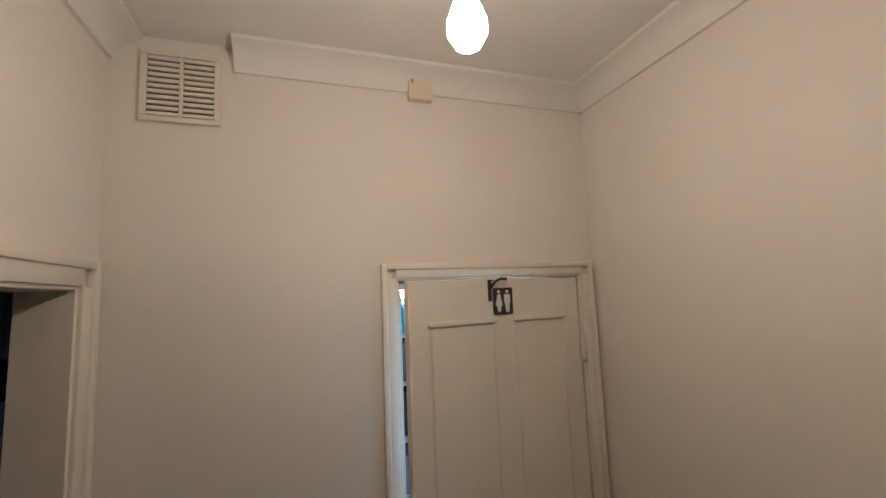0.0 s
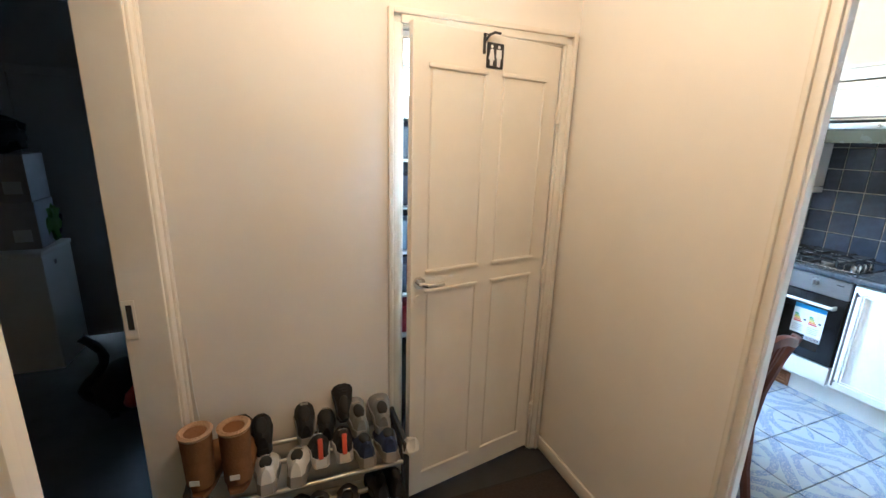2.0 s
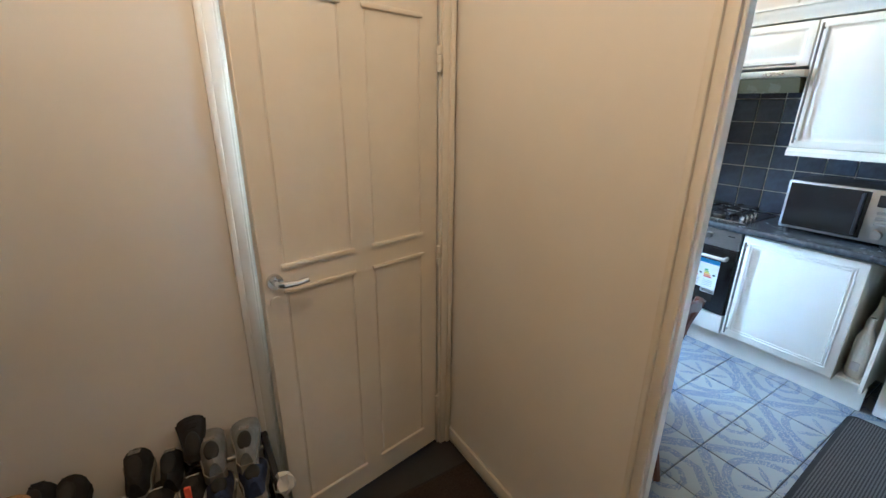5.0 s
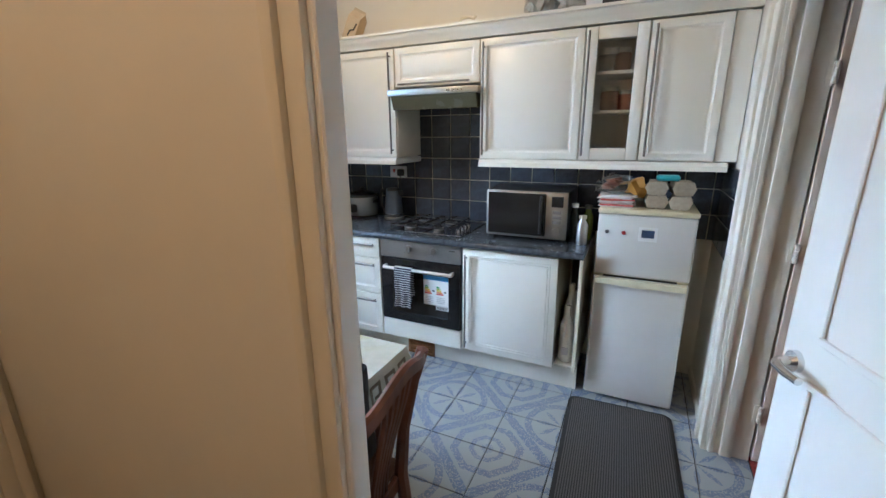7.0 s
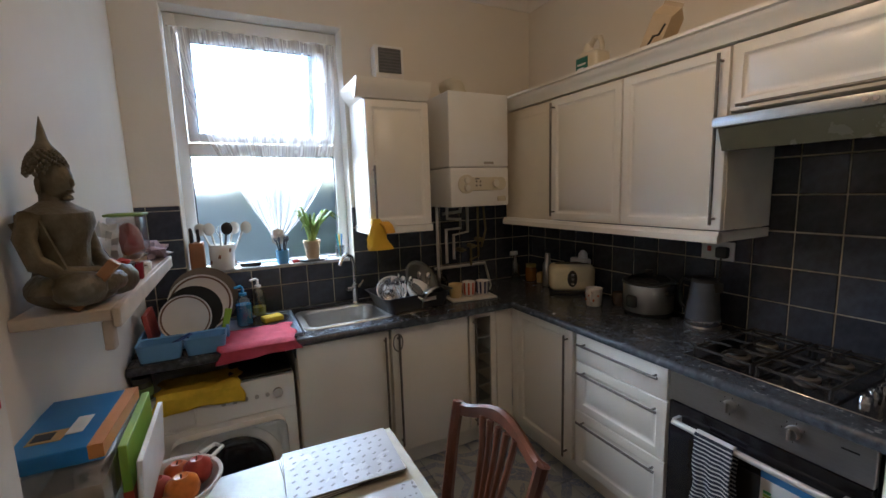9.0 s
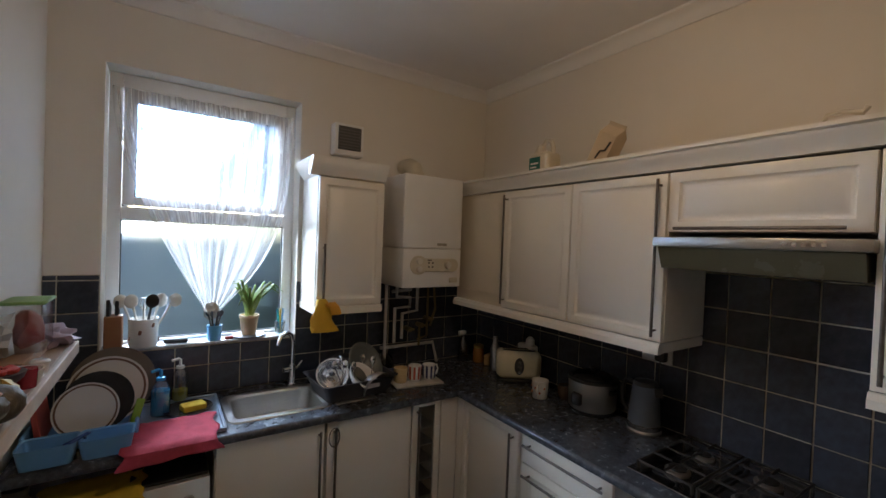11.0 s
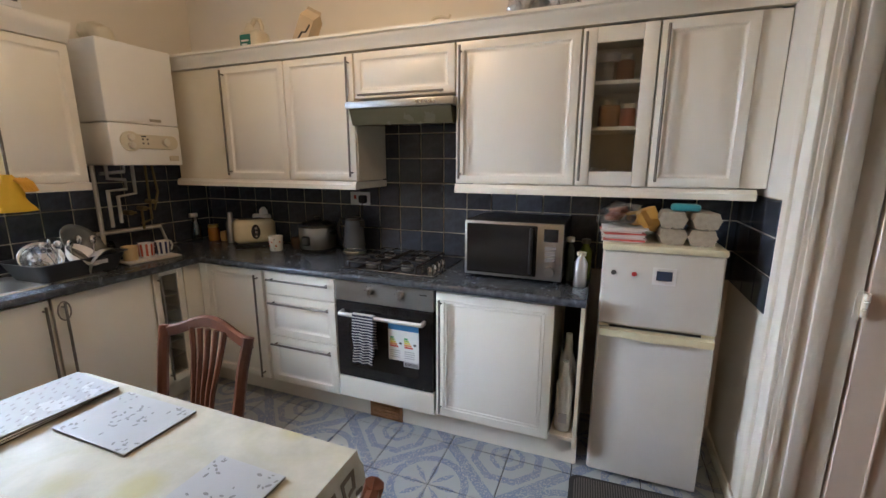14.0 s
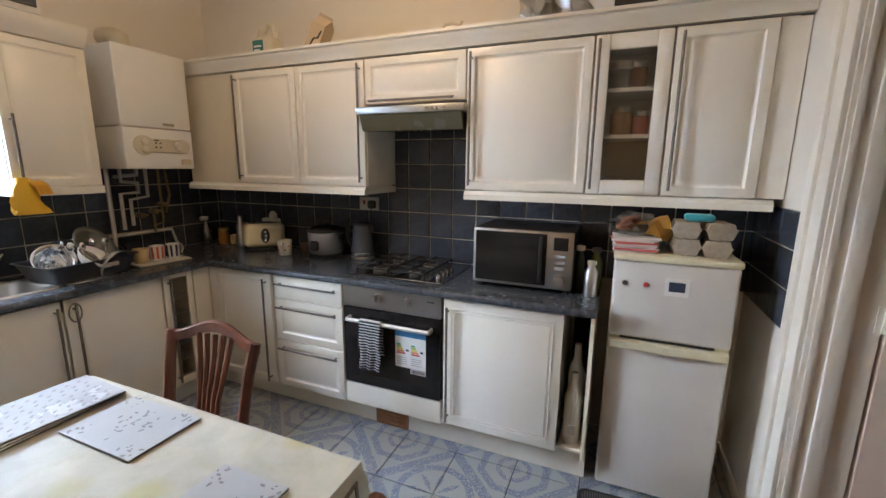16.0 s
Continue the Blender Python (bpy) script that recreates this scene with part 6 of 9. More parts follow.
dish("steel_colander", 2.50, 3.0, 0.985, 115, 15, 30, BOWL, STEEL, "steel colander bowl drying in the rack", "bowl")
for k in range(7):
    an = random.uniform(-25, 25)
    t = thing("spoon", 2.34 + k * 0.028, 3.0 + 0.03 * (k % 3), 0.93, random.uniform(0, 360), "steel spoon standing in the dish drainer", "cutlery", "cutlery in the drainer")
    lx = math.sin(radians(an)) * 0.14
    part("stem", tube(B(), [(0, 0, 0), (lx * 0.5, 0.01, 0.075), (lx, 0.02, 0.14)], 0.0035, 6), CHROME, t)
    part("spoon_bowl", blob(B(), (lx * 1.05, 0.022, 0.155), (0.018, 0.008, 0.024), 2), CHROME, t)
t = thing("plastic_colander_lid", 2.70, 3.24, 0.916, 0, "smoky plastic tub lid propped behind the mugs", "lid")
part("lid", box(B(), -0.12, 0.10, -0.01, 0.01, 0, 0.13, 0.009, 2), SMOKE, t, at=pose(0, 0, 0.005, -30, 14, 15))
t = thing("blue_sponge_cloth", 2.72, 3.16, 0.912, 0, "folded dark blue cloth", "cloth")
part("cloth", blob(B(), (0, 0, 0.03), (0.07, 0.05, 0.03), 2, 0.5), col("navy_cloth", (0.03, 0.05, 0.13), 0.9), t)
t = thing("mug_tray", 2.82, 3.03, 0.9115, -8, "small pale tray holding three striped mugs", "tray")
part("tray", box(B(), -0.15, 0.15, -0.085, 0.085, 0, 0.012, 0.005, 2), col("tray_pale", (0.60, 0.58, 0.54), 0.35), t)
mug(2.725, 3.05, 0.924, 0, "yellow_mug", "pale yellow mug upside down on the tray", col("pale_yellow", (0.68, 0.52, 0.26), 0.3), 0.042, 0.085, None, False)
mug(2.815, 3.04, 0.924, 0, "red_striped_mug", "white mug with red vertical stripes", CERAM, 0.042, 0.09, col("stripe_red", (0.55, 0.10, 0.06), 0.3), False)
mug(2.905, 3.02, 0.924, 100, "blue_striped_mug", "white mug with navy vertical stripes", CERAM, 0.042, 0.09, col("stripe_navy", (0.03, 0.04, 0.12), 0.3), True)

# ---- left of the sink ----
t = thing("drip_tray", 1.60, 3.10, 0.9115, 0, "pale blue-grey plastic draining tray", "tray")
bm = B()
box(bm, -0.18, 0.18, -0.24, 0.22, 0, 0.006, 0.002)
for q in ((-0.18, 0.18, -0.24, -0.225), (-0.18, 0.18, 0.205, 0.22), (-0.18, -0.165, -0.225, 0.205), (0.165, 0.18, -0.225, 0.205)):
    box(bm, q[0], q[1], q[2], q[3], 0.006, 0.016, 0.003)
part("tray", bm, col("tray_blue_grey", (0.30, 0.38, 0.50), 0.3), t)


def pump_bottle(x, y, h, r, m, lab, fill):
    t = thing("pump_bottle", x, y, 0.919, 0, lab, "bottle")
    part("bottle", lathe(B(), [(r * 0.9, 0), (r, 0.008), (r, h * 0.66), (r * 0.8, h * 0.76), (r * 0.42, h * 0.84), (r * 0.4, h * 0.88)], seg=24), FILM, t, "clear plastic bottle")
    part("liquid", lathe(B(), [(r * 0.86, 0.004), (r * 0.95, 0.01), (r * 0.95, h * fill), (0.001, h * fill)], seg=24), m, t)
    part("collar", lathe(B(), [(r * 0.5, h * 0.87), (r * 0.5, h * 0.94), (r * 0.2, h * 0.95)], seg=14), m if fill > 0.5 else LABELW, t)
    part("pump", tube(B(), [(0, 0, h * 0.92), (0, 0, h * 1.1), (-0.008, -0.004, h * 1.14), (-0.038, -0.012, h * 1.11)], 0.007, 8), m if fill > 0.5 else LABELW, t)


pump_bottle(1.535, 3.165, 0.185, 0.039, col("blue_soap", (0.05, 0.30, 0.60), 0.12), "clear bottle of blue washing-up liquid with a blue pump", 0.62)
pump_bottle(1.615, 3.325, 0.185, 0.036, col("yellow_soap", (0.45, 0.42, 0.10), 0.15), "nearly empty clear bottle of yellow hand soap", 0.28)
t = thing("dark_plate", 1.645, 3.16, 0.918, 0, "dark plate holding a sponge", "plate")
part("plate", lathe(B(), [(0.05, 0), (0.07, 0.003), (0.105, 0.014), (0.105, 0.017), (0.06, 0.007), (0.002, 0.006)], seg=30), col("dark_stoneware", (0.035, 0.035, 0.04), 0.25), t)
t = thing("yellow_sponge", 1.665, 3.14, 0.928, 15, "bright yellow kitchen sponge", "sponge")
part("sponge", box(B(), -0.05, 0.05, -0.035, 0.035, 0, 0.03, 0.008, 2), col("sponge_yellow", (0.75, 0.58, 0.05), 0.9, bump=0.5, bscale=200), t)


def cloth_over_edge(name, label, x0, x1, y_in, y_edge, z, drop, m, seed, back=None):
    """A cloth lying on a top and hanging over its front edge."""
    t = thing(name, (x0 + x1) / 2, y_edge, z, 0, label, "cloth")
    bm = B()
    n = 22
    path = [(y_in - y_edge) * (1 - k / 8) for k in range(9)]
    rows = []
    for i in range(n + 1):
        u = i / n
        x = x0 + (x1 - x0) * u - (x0 + x1) / 2
        row = []
        for k, yy in enumerate(path):
            row.append(bm.verts.new((x + 0.012 * math.sin(k * 1.3 + seed), yy, 0.006 + 0.012 * abs(noise.noise((x * 14, yy * 14, seed))))))
        for k in range(1, 9):
            f = k / 8
            row.append(bm.verts.new((x + 0.01 * math.sin(f * 4 + seed + u * 3) + (u - 0.5) * 0.02 * f, -0.016 - 0.012 * (0.5 + 0.5 * math.sin(u * 17 + seed)) * f, 0.004 - drop * f * (1 + 0.12 * math.sin(u * 5 + seed)))))
        rows.append(row)
    for a, b in zip(rows, rows[1:]):
        for k in range(len(a) - 1):
            bm.faces.new((a[k], a[k + 1], b[k + 1], b[k]))
    ob = part("cloth", bm, m, t)
    so = ob.modifiers.new("thick", "SOLIDIFY")
    so.thickness = 0.003
    so.offset = 1
    return t


cloth_over_edge("red_cloth", "crimson cloth draped over the worktop edge", 1.42, 1.745, 3.06, 2.80, 0.920, 0.05, REDC, 1.0)
cloth_over_edge("yellow_cloth", "yellow duster draped over the washing machine", 1.17, 1.49, 3.0, 2.815, 0.757, 0.075, YELC, 2.4)
t = thing("pickle_jar", 1.125, 2.85, 0.757, 0, "jar with dark lid and green label on the washing machine", "jar")
part("jar", lathe(B(), [(0.033, 0), (0.037, 0.008), (0.037, 0.07), (0.032, 0.08)]), col("jar_dark", (0.05, 0.05, 0.03), 0.2), t)
part("label", lathe(B(), [(0.0375, 0.02), (0.0375, 0.058)], seg=20, close=False), col("label_leaf", (0.14, 0.22, 0.05), 0.6), t)
part("lid", lathe(B(), [(0.035, 0.08), (0.035, 0.1), (0.002, 0.101)]), BLACK, t)
# blue plate rack
t = thing("plate_rack", 1.285, 3.02, 0.9115, 0, "light blue plastic plate rack with plates", "dish drainer")
bm = B()
for cx in (-0.085, 0.085):
    a = rrect(0.072, 0.05, 0.02, 0.0, 4)
    b = rrect(0.085, 0.06, 0.022, 0.075, 4)
    c_ = rrect(0.078, 0.054, 0.02, 0.07, 4)
    d_ = rrect(0.066, 0.045, 0.018, 0.006, 4)
    vr = [[bm.verts.new((p[0] + cx, p[1] - 0.13, p[2])) for p in r] for r in (a, b, c_, d_)]
    for p, q in zip(vr, vr[1:]):
        for k in range(len(p)):
            bm.faces.new((p[k], p[(k + 1) % len(p)], q[(k + 1) % len(p)], q[k]))
    bm.faces.new(vr[0][::-1])
    bm.faces.new(vr[-1])
part("cutlery_tray", bm, BLUEP, t)
bm = B()
box(bm, -0.175, 0.175, -0.06, 0.24, 0.0, 0.012, 0.003)
for q in ((-0.178, -0.165, -0.06, 0.24), (0.165, 0.178, -0.06, 0.24)):
    box(bm, q[0], q[1], q[2], q[3], 0.012, 0.075, 0.004)
box(bm, -0.178, 0.178, 0.225, 0.238, 0.012, 0.06, 0.004)
part("tub", bm, BLUEP, t)


def plate(x, y, z, rx, rz, r, m, rim, lab):
    t = thing("dinner_plate", x, y, z, rz, lab, "plate", "plates in the rack")
    tilt = Matrix.Rotation(radians(rx), 4, "X")
    bm = lathe(B(), [(r * 0.55, 0), (r * 0.62, 0.003), (r, 0.018), (r, 0.022), (r * 0.62, 0.008), (0.002, 0.006)], seg=36)
    part("dish", bm, m, t, at=Matrix.Translation((0, 0, r)) @ tilt)
    if rim:
        part("rim_band", lathe(B(), [(r * 0.88, 0.0195), (r * 0.94, 0.0215), (r * 0.94, 0.0225), (r * 0.88, 0.0205), (r * 0.88, 0.0195)], seg=36, close=False), rim, t, at=Matrix.Translation((0, 0, r)) @ tilt)


plate(1.36, 3.22, 0.925, 78, 0, 0.155, col("speckled_brown", (0.18, 0.14, 0.10), 0.3), None, "brown speckled dinner plate upright in the rack")
plate(1.345, 3.165, 0.925, 78, 4, 0.142, CERAM, col("rim_brown", (0.16, 0.09, 0.05), 0.3), "cream dinner plate with brown rim")
plate(1.32, 3.09, 0.925, 78, 0, 0.122, BLACK, None, "black dinner plate upright in the rack")
plate(1.29, 3.04, 0.925, 78, -4, 0.108, CERAM, col("rim_brown", (0.16, 0.09, 0.05), 0.3), "cream side plate with a dark rim")
t = thing("box_grater", 1.33, 3.125, 0.93, 0, "black plastic grater hanging behind the plates", "grater")
bm = B()
box(bm, -0.065, 0.065, -0.008, 0.008, 0.13, 0.21, 0.012, 2)
part("grater", bm, BLACK, t)
for k in range(5):
    part("grid_slot", box(B(), -0.045 + k * 0.019, -0.033 + k * 0.019, -0.011, -0.007, 0.145, 0.165), STEEL, t)
t = thing("lime_spatula", 1.435, 3.0, 0.925, 0, "lime green plastic spatula in the rack", "utensil")
part("blade", box(B(), -0.015, 0.015, -0.003, 0.003, 0.0, 0.14, 0.003), col("lime", (0.30, 0.52, 0.03), 0.4), t, at=pose(0, 0, 0, 0, 14, 0))
t = thing("red_board", 1.15, 3.10, 0.925, 0, "red and white chopping mat standing in the rack", "chopping mat")
part("sheet", box(B(), -0.01, 0.01, -0.08, 0.1, 0, 0.15, 0.003), col("mat_red", (0.45, 0.08, 0.06), 0.5), t, at=pose(0, 0, 0, 0, -8, 0))
for k in range(3):
    t = thing("blue_peg", 1.28 + k * 0.012, 2.865, 0.99, k * 50, "blue plastic peg on the cutlery tray", "peg")
    part("peg", box(B(), -0.04, 0.04, -0.004, 0.004, -0.004, 0.004, 0.002), col("peg_blue", (0.04, 0.1, 0.3), 0.4), t, at=pose(0, 0, 0, 0, -25 + 20 * k, 0))
# yellow gloves on the cupboard handle
t = thing("rubber_gloves", 2.235, 3.05, 1.29, 0, "yellow rubber gloves hanging from the cupboard handle", "gloves")
bm = B()
rows = []
for i in range(9):
    z = 0.15 - i * 0.022
    wd = 0.022 + 0.05 * (i / 8) ** 0.8
    rows.append([bm.verts.new((wd * math.cos(a) * (1 + 0.2 * math.sin(3 * a + i)) + 0.035 * (i / 8) * 0.4, 0.018 * math.sin(a) * (1 + 0.3 * math.cos(2 * a + i)), z)) for a in [2 * math.pi * k / 12 for k in range(12)]])
for a, b in zip(rows, rows[1:]):
    for k in range(12):
        bm.faces.new((a[k], a[(k + 1) % 12], b[(k + 1) % 12], b[k]))
bm.faces.new(rows[0])
bm.faces.new(rows[-1][::-1])
part("glove", bm, col("rubber_yellow", (0.78, 0.47, 0.02), 0.45), t)
for k in range(4):
    part("finger", tube(B(), [(0.02 + k * 0.012, -0.02, 0.13), (0.04 + k * 0.012, -0.03, 0.11), (0.055 + k * 0.012, -0.03, 0.07)], 0.011, 8), col("rubber_orange", (0.75, 0.38, 0.02), 0.45), t)

# ---- window sill ----
ZS = 1.187
t = thing("knife_block", 1.335, 3.43, ZS, 0, "wooden knife block with black-handled knives", "knife block")
part("block", box(B(), -0.035, 0.035, -0.04, 0.05, 0, 0.16, 0.004), col("knife_block_wood", (0.30, 0.13, 0.05), 0.5), t)
for k in range(5):
    part("knife_handle", box(B(), -0.028 + (k % 2) * 0.032, -0.012 + (k % 2) * 0.032, -0.03 + k * 0.014, -0.016 + k * 0.014, 0.16, 0.24 - 0.008 * k, 0.004), BLACK, t)
t = thing("utensil_pot", 1.455, 3.425, ZS, 0, "white pot with brown polka dots full of utensils", "utensil pot")
pt = part("pot", lathe(B(), [(0.056, 0), (0.062, 0.01), (0.064, 0.14), (0.06, 0.14), (0.056, 0.012), (0.001, 0.01)], seg=26, close=False), CERAM, t)
for k in range(24):
    a, z = k * 0.9, 0.02 + (k * 7 % 24) * 0.0042
    part("dot", blob(B(), (0.0605 * math.cos(a), 0.0605 * math.sin(a), z * 1.1), (0.009, 0.009, 0.009), 1), col("dot_brown", (0.2, 0.09, 0.05), 0.4), pt)
for dx, dy, m_, kind_ in ((-0.03, 0.0, CERAM, 0), (0.04, 0.01, CERAM, 0), (0.075, -0.01, CERAM, 0), (-0.055, 0.01, CERAM, 0), (0.0, 0.02, STEEL, 1), (0.02, -0.02, BLACK, 0)):
    u = thing("kitchen_utensil", 1.455, 3.425, ZS + 0.015, 0, "kitchen utensil standing in the spotted pot", "utensil", "utensils in the pot")
    part("stem", tube(B(), [(dx * 0.2, dy * 0.2, 0), (dx * 1.5, dy, 0.19)], 0.006, 6), m_, u)
    if kind_ == 0:
        part("head", blob(B(), (dx * 1.75, dy, 0.212), (0.03, 0.01, 0.036), 2), m_, u)
    else:
        for a in range(4):
            c1, s1 = math.cos(a * math.pi / 4), math.sin(a * math.pi / 4)
            part("wire", tube(B(), [(dx, dy, 0.15), (dx + 0.022 * c1, dy + 0.022 * s1, 0.19), (dx + 0.014 * c1, dy + 0.014 * s1, 0.225), (dx - 0.014 * c1, dy - 0.014 * s1, 0.225), (dx - 0.022 * c1, dy - 0.022 * s1, 0.19), (dx, dy, 0.15)], 0.0015, 5), STEEL, u)
t = thing("blue_pot", 1.77, 3.43, ZS, 0, "small blue pot holding dark brushes", "pot")
part("pot", lathe(B(), [(0.034, 0), (0.038, 0.08), (0.034, 0.08), (0.03, 0.006), (0.001, 0.005)], seg=20, close=False), col("pot_blue", (0.12, 0.34, 0.58), 0.3), t)
for k in range(6):
    u = thing("pen", 1.77, 3.43, ZS + 0.01, k * 60, "dark brush standing in the blue pot", "brush", "brushes in the pot")
    part("stem", tube(B(), [(0.005, 0, 0), (0.03, 0, 0.13)], 0.004, 6), BLACK, u)
    part("tip", blob(B(), (0.033, 0, 0.135), (0.012, 0.008, 0.018), 1), col("tip_grey", (0.06, 0.07, 0.09), 0.5), u)
t = thing("potted_aloe", 1.945, 3.44, ZS + 0.012, 0, "spiky green aloe in a beige clay pot", "plant")
part("pot", lathe(B(), [(0.036, 0), (0.05, 0.095), (0.053, 0.098), (0.053, 0.112), (0.046, 0.112), (0.044, 0.1), (0.001, 0.098)], seg=24, close=False), col("beige_clay", (0.52, 0.38, 0.24), 0.6), t)
random.seed(4)
for k in range(22):
    a = k * 2.4
    ln = random.uniform(0.13, 0.24)
    fl = random.uniform(0.25, 0.95)
    c1, s1 = math.cos(a), math.sin(a) * 0.75
    pts = [(0.008 * c1, 0.008 * s1, 0.098), (ln * 0.35 * fl * c1, ln * 0.35 * fl * s1, 0.098 + ln * 0.55), (ln * 0.8 * fl * c1, ln * 0.8 * fl * s1, 0.098 + ln * (1.02 - 0.25 * fl)), (ln * 1.15 * fl * c1, ln * 1.15 * fl * s1, 0.098 + ln * (1.2 - 0.75 * fl))]
    part("leaf", tube(B(), pts, 0.008, 6, [0.009, 0.010, 0.0065, 0.001]), GREEN, t)
t = thing("saucer", 1.945, 3.44, ZS, 0, "dark saucer under the aloe pot", "saucer")
part("dish", lathe(B(), [(0.07, 0), (0.09, 0.008), (0.09, 0.012), (0.06, 0.009), (0.001, 0.009)], seg=28), col("saucer_dark", (0.1, 0.09, 0.08), 0.3), t)
t = thing("scrub_brush", 1.60, 3.43, ZS, -10, "dark folding pruning knife on the sill", "knife")
part("handle", box(B(), -0.06, 0.05, -0.012, 0.012, 0, 0.022, 0.008, 2), BLACK, t)
part("blade", box(B(), 0.05, 0.11, -0.008, 0.008, 0.004, 0.01, 0.002), STEEL, t)
t = thing("red_pen", 1.84, 3.41, ZS, 10, "short red plastic stub on the sill", "pen")
part("stub", cyl(B(), (-0.02, 0, 0.008), (0.02, 0, 0.008), 0.008, None, 10), col("stub_red", (0.5, 0.04, 0.03), 0.4), t)
t = thing("brush_cup", 2.11, 3.43, ZS, 0, "clear cup with coloured cleaning brushes", "cup")
part("cup", lathe(B(), [(0.026, 0), (0.032, 0.08), (0.03, 0.08), (0.024, 0.004), (0.001, 0.003)], seg=20, close=False), FILM, t)
for k, cc in enumerate(((0.03, 0.4, 0.5), (0.7, 0.5, 0.05), (0.1, 0.3, 0.6))):
    part("brush", tube(B(), [(0.004 * k, 0, 0.005), (-0.015 + 0.016 * k, 0.005, 0.15)], 0.005, 6, [0.004, 0.006]), col("brush%d" % k, cc, 0.4), t)

# ---- net curtain gathered at the bottom ----
def curtain():
    """A full-width net drawn in to a knot low down; its folds run along the cloth, marked by the fold coordinate."""
    bm = B()
    fold = bm.loops.layers.uv.new("fold")
    nu, nv = 90, 40
    rows = []
    for j in range(nv + 1):
        v = j / nv
        z = 2.462 - v * 1.12
        left = 0.40 * (1 - v ** 1.7) + 0.025
        right = 0.39 * (1 - max(0.0, v - 0.12) ** 2.6 / 0.717) + 0.028
        cx = 1.735 + 0.02 * v
        row = []
        for i in range(nu + 1):
            u = i / nu * 2 - 1
            half = left if u < 0 else right
            pl_ = (0.008 + 0.012 * v) * math.sin(u * 34 + 2 * math.sin(u * 5)) * (0.35 + 0.65 * half / 0.4)
            sag = 0.02 * math.cos(u * 2.2) * max(0.0, v - 0.5)
            row.append(bm.verts.new((cx + u * half + 0.008 * math.sin(v * 6 + u * 3), 3.44 + pl_, z + sag)))
        rows.append(row)
    for j in range(nv):
        for k in range(nu):
            f = bm.faces.new((rows[j][k], rows[j][k + 1], rows[j + 1][k + 1], rows[j + 1][k]))
            for lp, (a, b) in zip(f.loops, ((k, j), (k + 1, j), (k + 1, j + 1), (k, j + 1))):
                lp[fold].uv = (a / nu, b / nv)
    return bm


t = thing("net_curtain", 0, 0, 0, 0, "sheer white lace curtain gathered into a knot", "curtain")
part("net", curtain(), LACE, t)
part("knot", blob(B(), (1.755, 3.445, 1.345), (0.035, 0.028, 0.05), 3, 0.5, 4), col("lace_knot", (0.55, 0.52, 0.46), 0.9), t)
part("rail", cyl(B(), (1.32, 3.445, 2.465), (2.15, 3.445, 2.465), 0.004, None, 8), PVC, t)


# ---- kitchen: shelf on the partition wall ----
t = thing("wall_shelf", 0, 0, 0, 0, "pale wooden wall shelf with a deep front lip", "shelf")
PALEW = col("pale_painted_wood", (0.62, 0.53, 0.42), 0.5, vary=0.08, scale=10)
SZ = 1.342   # shelf top
bm = B()
box(bm, PX1 + 0.001, 1.258, 1.975, 2.92, SZ - 0.028, SZ, 0.003)
part("board", bm, PALEW, t)
part("front_lip", box(B(), 1.2585, 1.275, 1.97, 2.92, SZ - 0.045, SZ + 0.002, 0.003), PALEW, t)
part("bracket", box(B(), 1.235, 1.256, 1.98, 2.01, SZ - 0.10, SZ - 0.029, 0.003), PALEW, t)


def on_shelf(name, x, y, rz, label, category, up=0.0):
    return thing(name, x, y, SZ + 0.001 + up, rz, label, category)


# seated statue, one mesh, facing into the room (+x)
bm = B()
blob(bm, (0.03, 0, 0.045), (0.10, 0.145, 0.05), 3, 0.12, 3)
blob(bm, (0.085, -0.075, 0.05), (0.06, 0.075, 0.042), 3, 0.1, 3)
blob(bm, (0.085, 0.075, 0.05), (0.06, 0.075, 0.042), 3, 0.1, 3)
blob(bm, (0.115, 0.0, 0.055), (0.035, 0.07, 0.028), 3, 0.1, 3)
lathe(bm, [(0.075, 0.05), (0.062, 0.10), (0.066, 0.15), (0.085, 0.20), (0.082, 0.225), (0.045, 0.245), (0.03, 0.255), (0.028, 0.275)], (0.0, 0, 0), 20, 1.15)
for s in (-1, 1):
    tube(bm, [(0.0, s * 0.088, 0.222), (-0.005, s * 0.115, 0.17), (0.015, s * 0.118, 0.115), (0.06, s * 0.085, 0.085), (0.11, s * 0.02, 0.08)], 0.024, 10, [0.028, 0.027, 0.024, 0.02, 0.016])
    blob(bm, (-0.002, s * 0.045, 0.29), (0.008, 0.006, 0.026), 1)
blob(bm, (0.012, 0, 0.303), (0.043, 0.039, 0.05), 3)
blob(bm, (0.052, 0, 0.297), (0.011, 0.008, 0.013), 1)
blob(bm, (0.046, 0, 0.277), (0.012, 0.014, 0.007), 1)
blob(bm, (0.04, 0, 0.262), (0.014, 0.016, 0.01), 1)
for k in range(130):
    a = k * 2.39996
    u = k / 130
    z = 0.315 + 0.062 * u
    r = 0.047 * math.sqrt(max(0.0, 1 - ((z - 0.305) / 0.075) ** 2)) + 0.003
    x, y = -0.004 + r * math.cos(a), r * math.sin(a)
    if x > 0.028 and z < 0.335:
        continue
    blob(bm, (x, y, z), 0.0065, 1)
lathe(bm, [(0.028, 0.362), (0.026, 0.378), (0.017, 0.39), (0.013, 0.40), (0.010, 0.415), (0.005, 0.436), (0.001, 0.452)], (-0.004, 0, 0), 12)
prism(bm, [(-0.05, 0.205), (0.02, 0.225), (0.075, 0.10), (0.05, 0.085), (-0.02, 0.15)], -0.10, -0.092, "y")
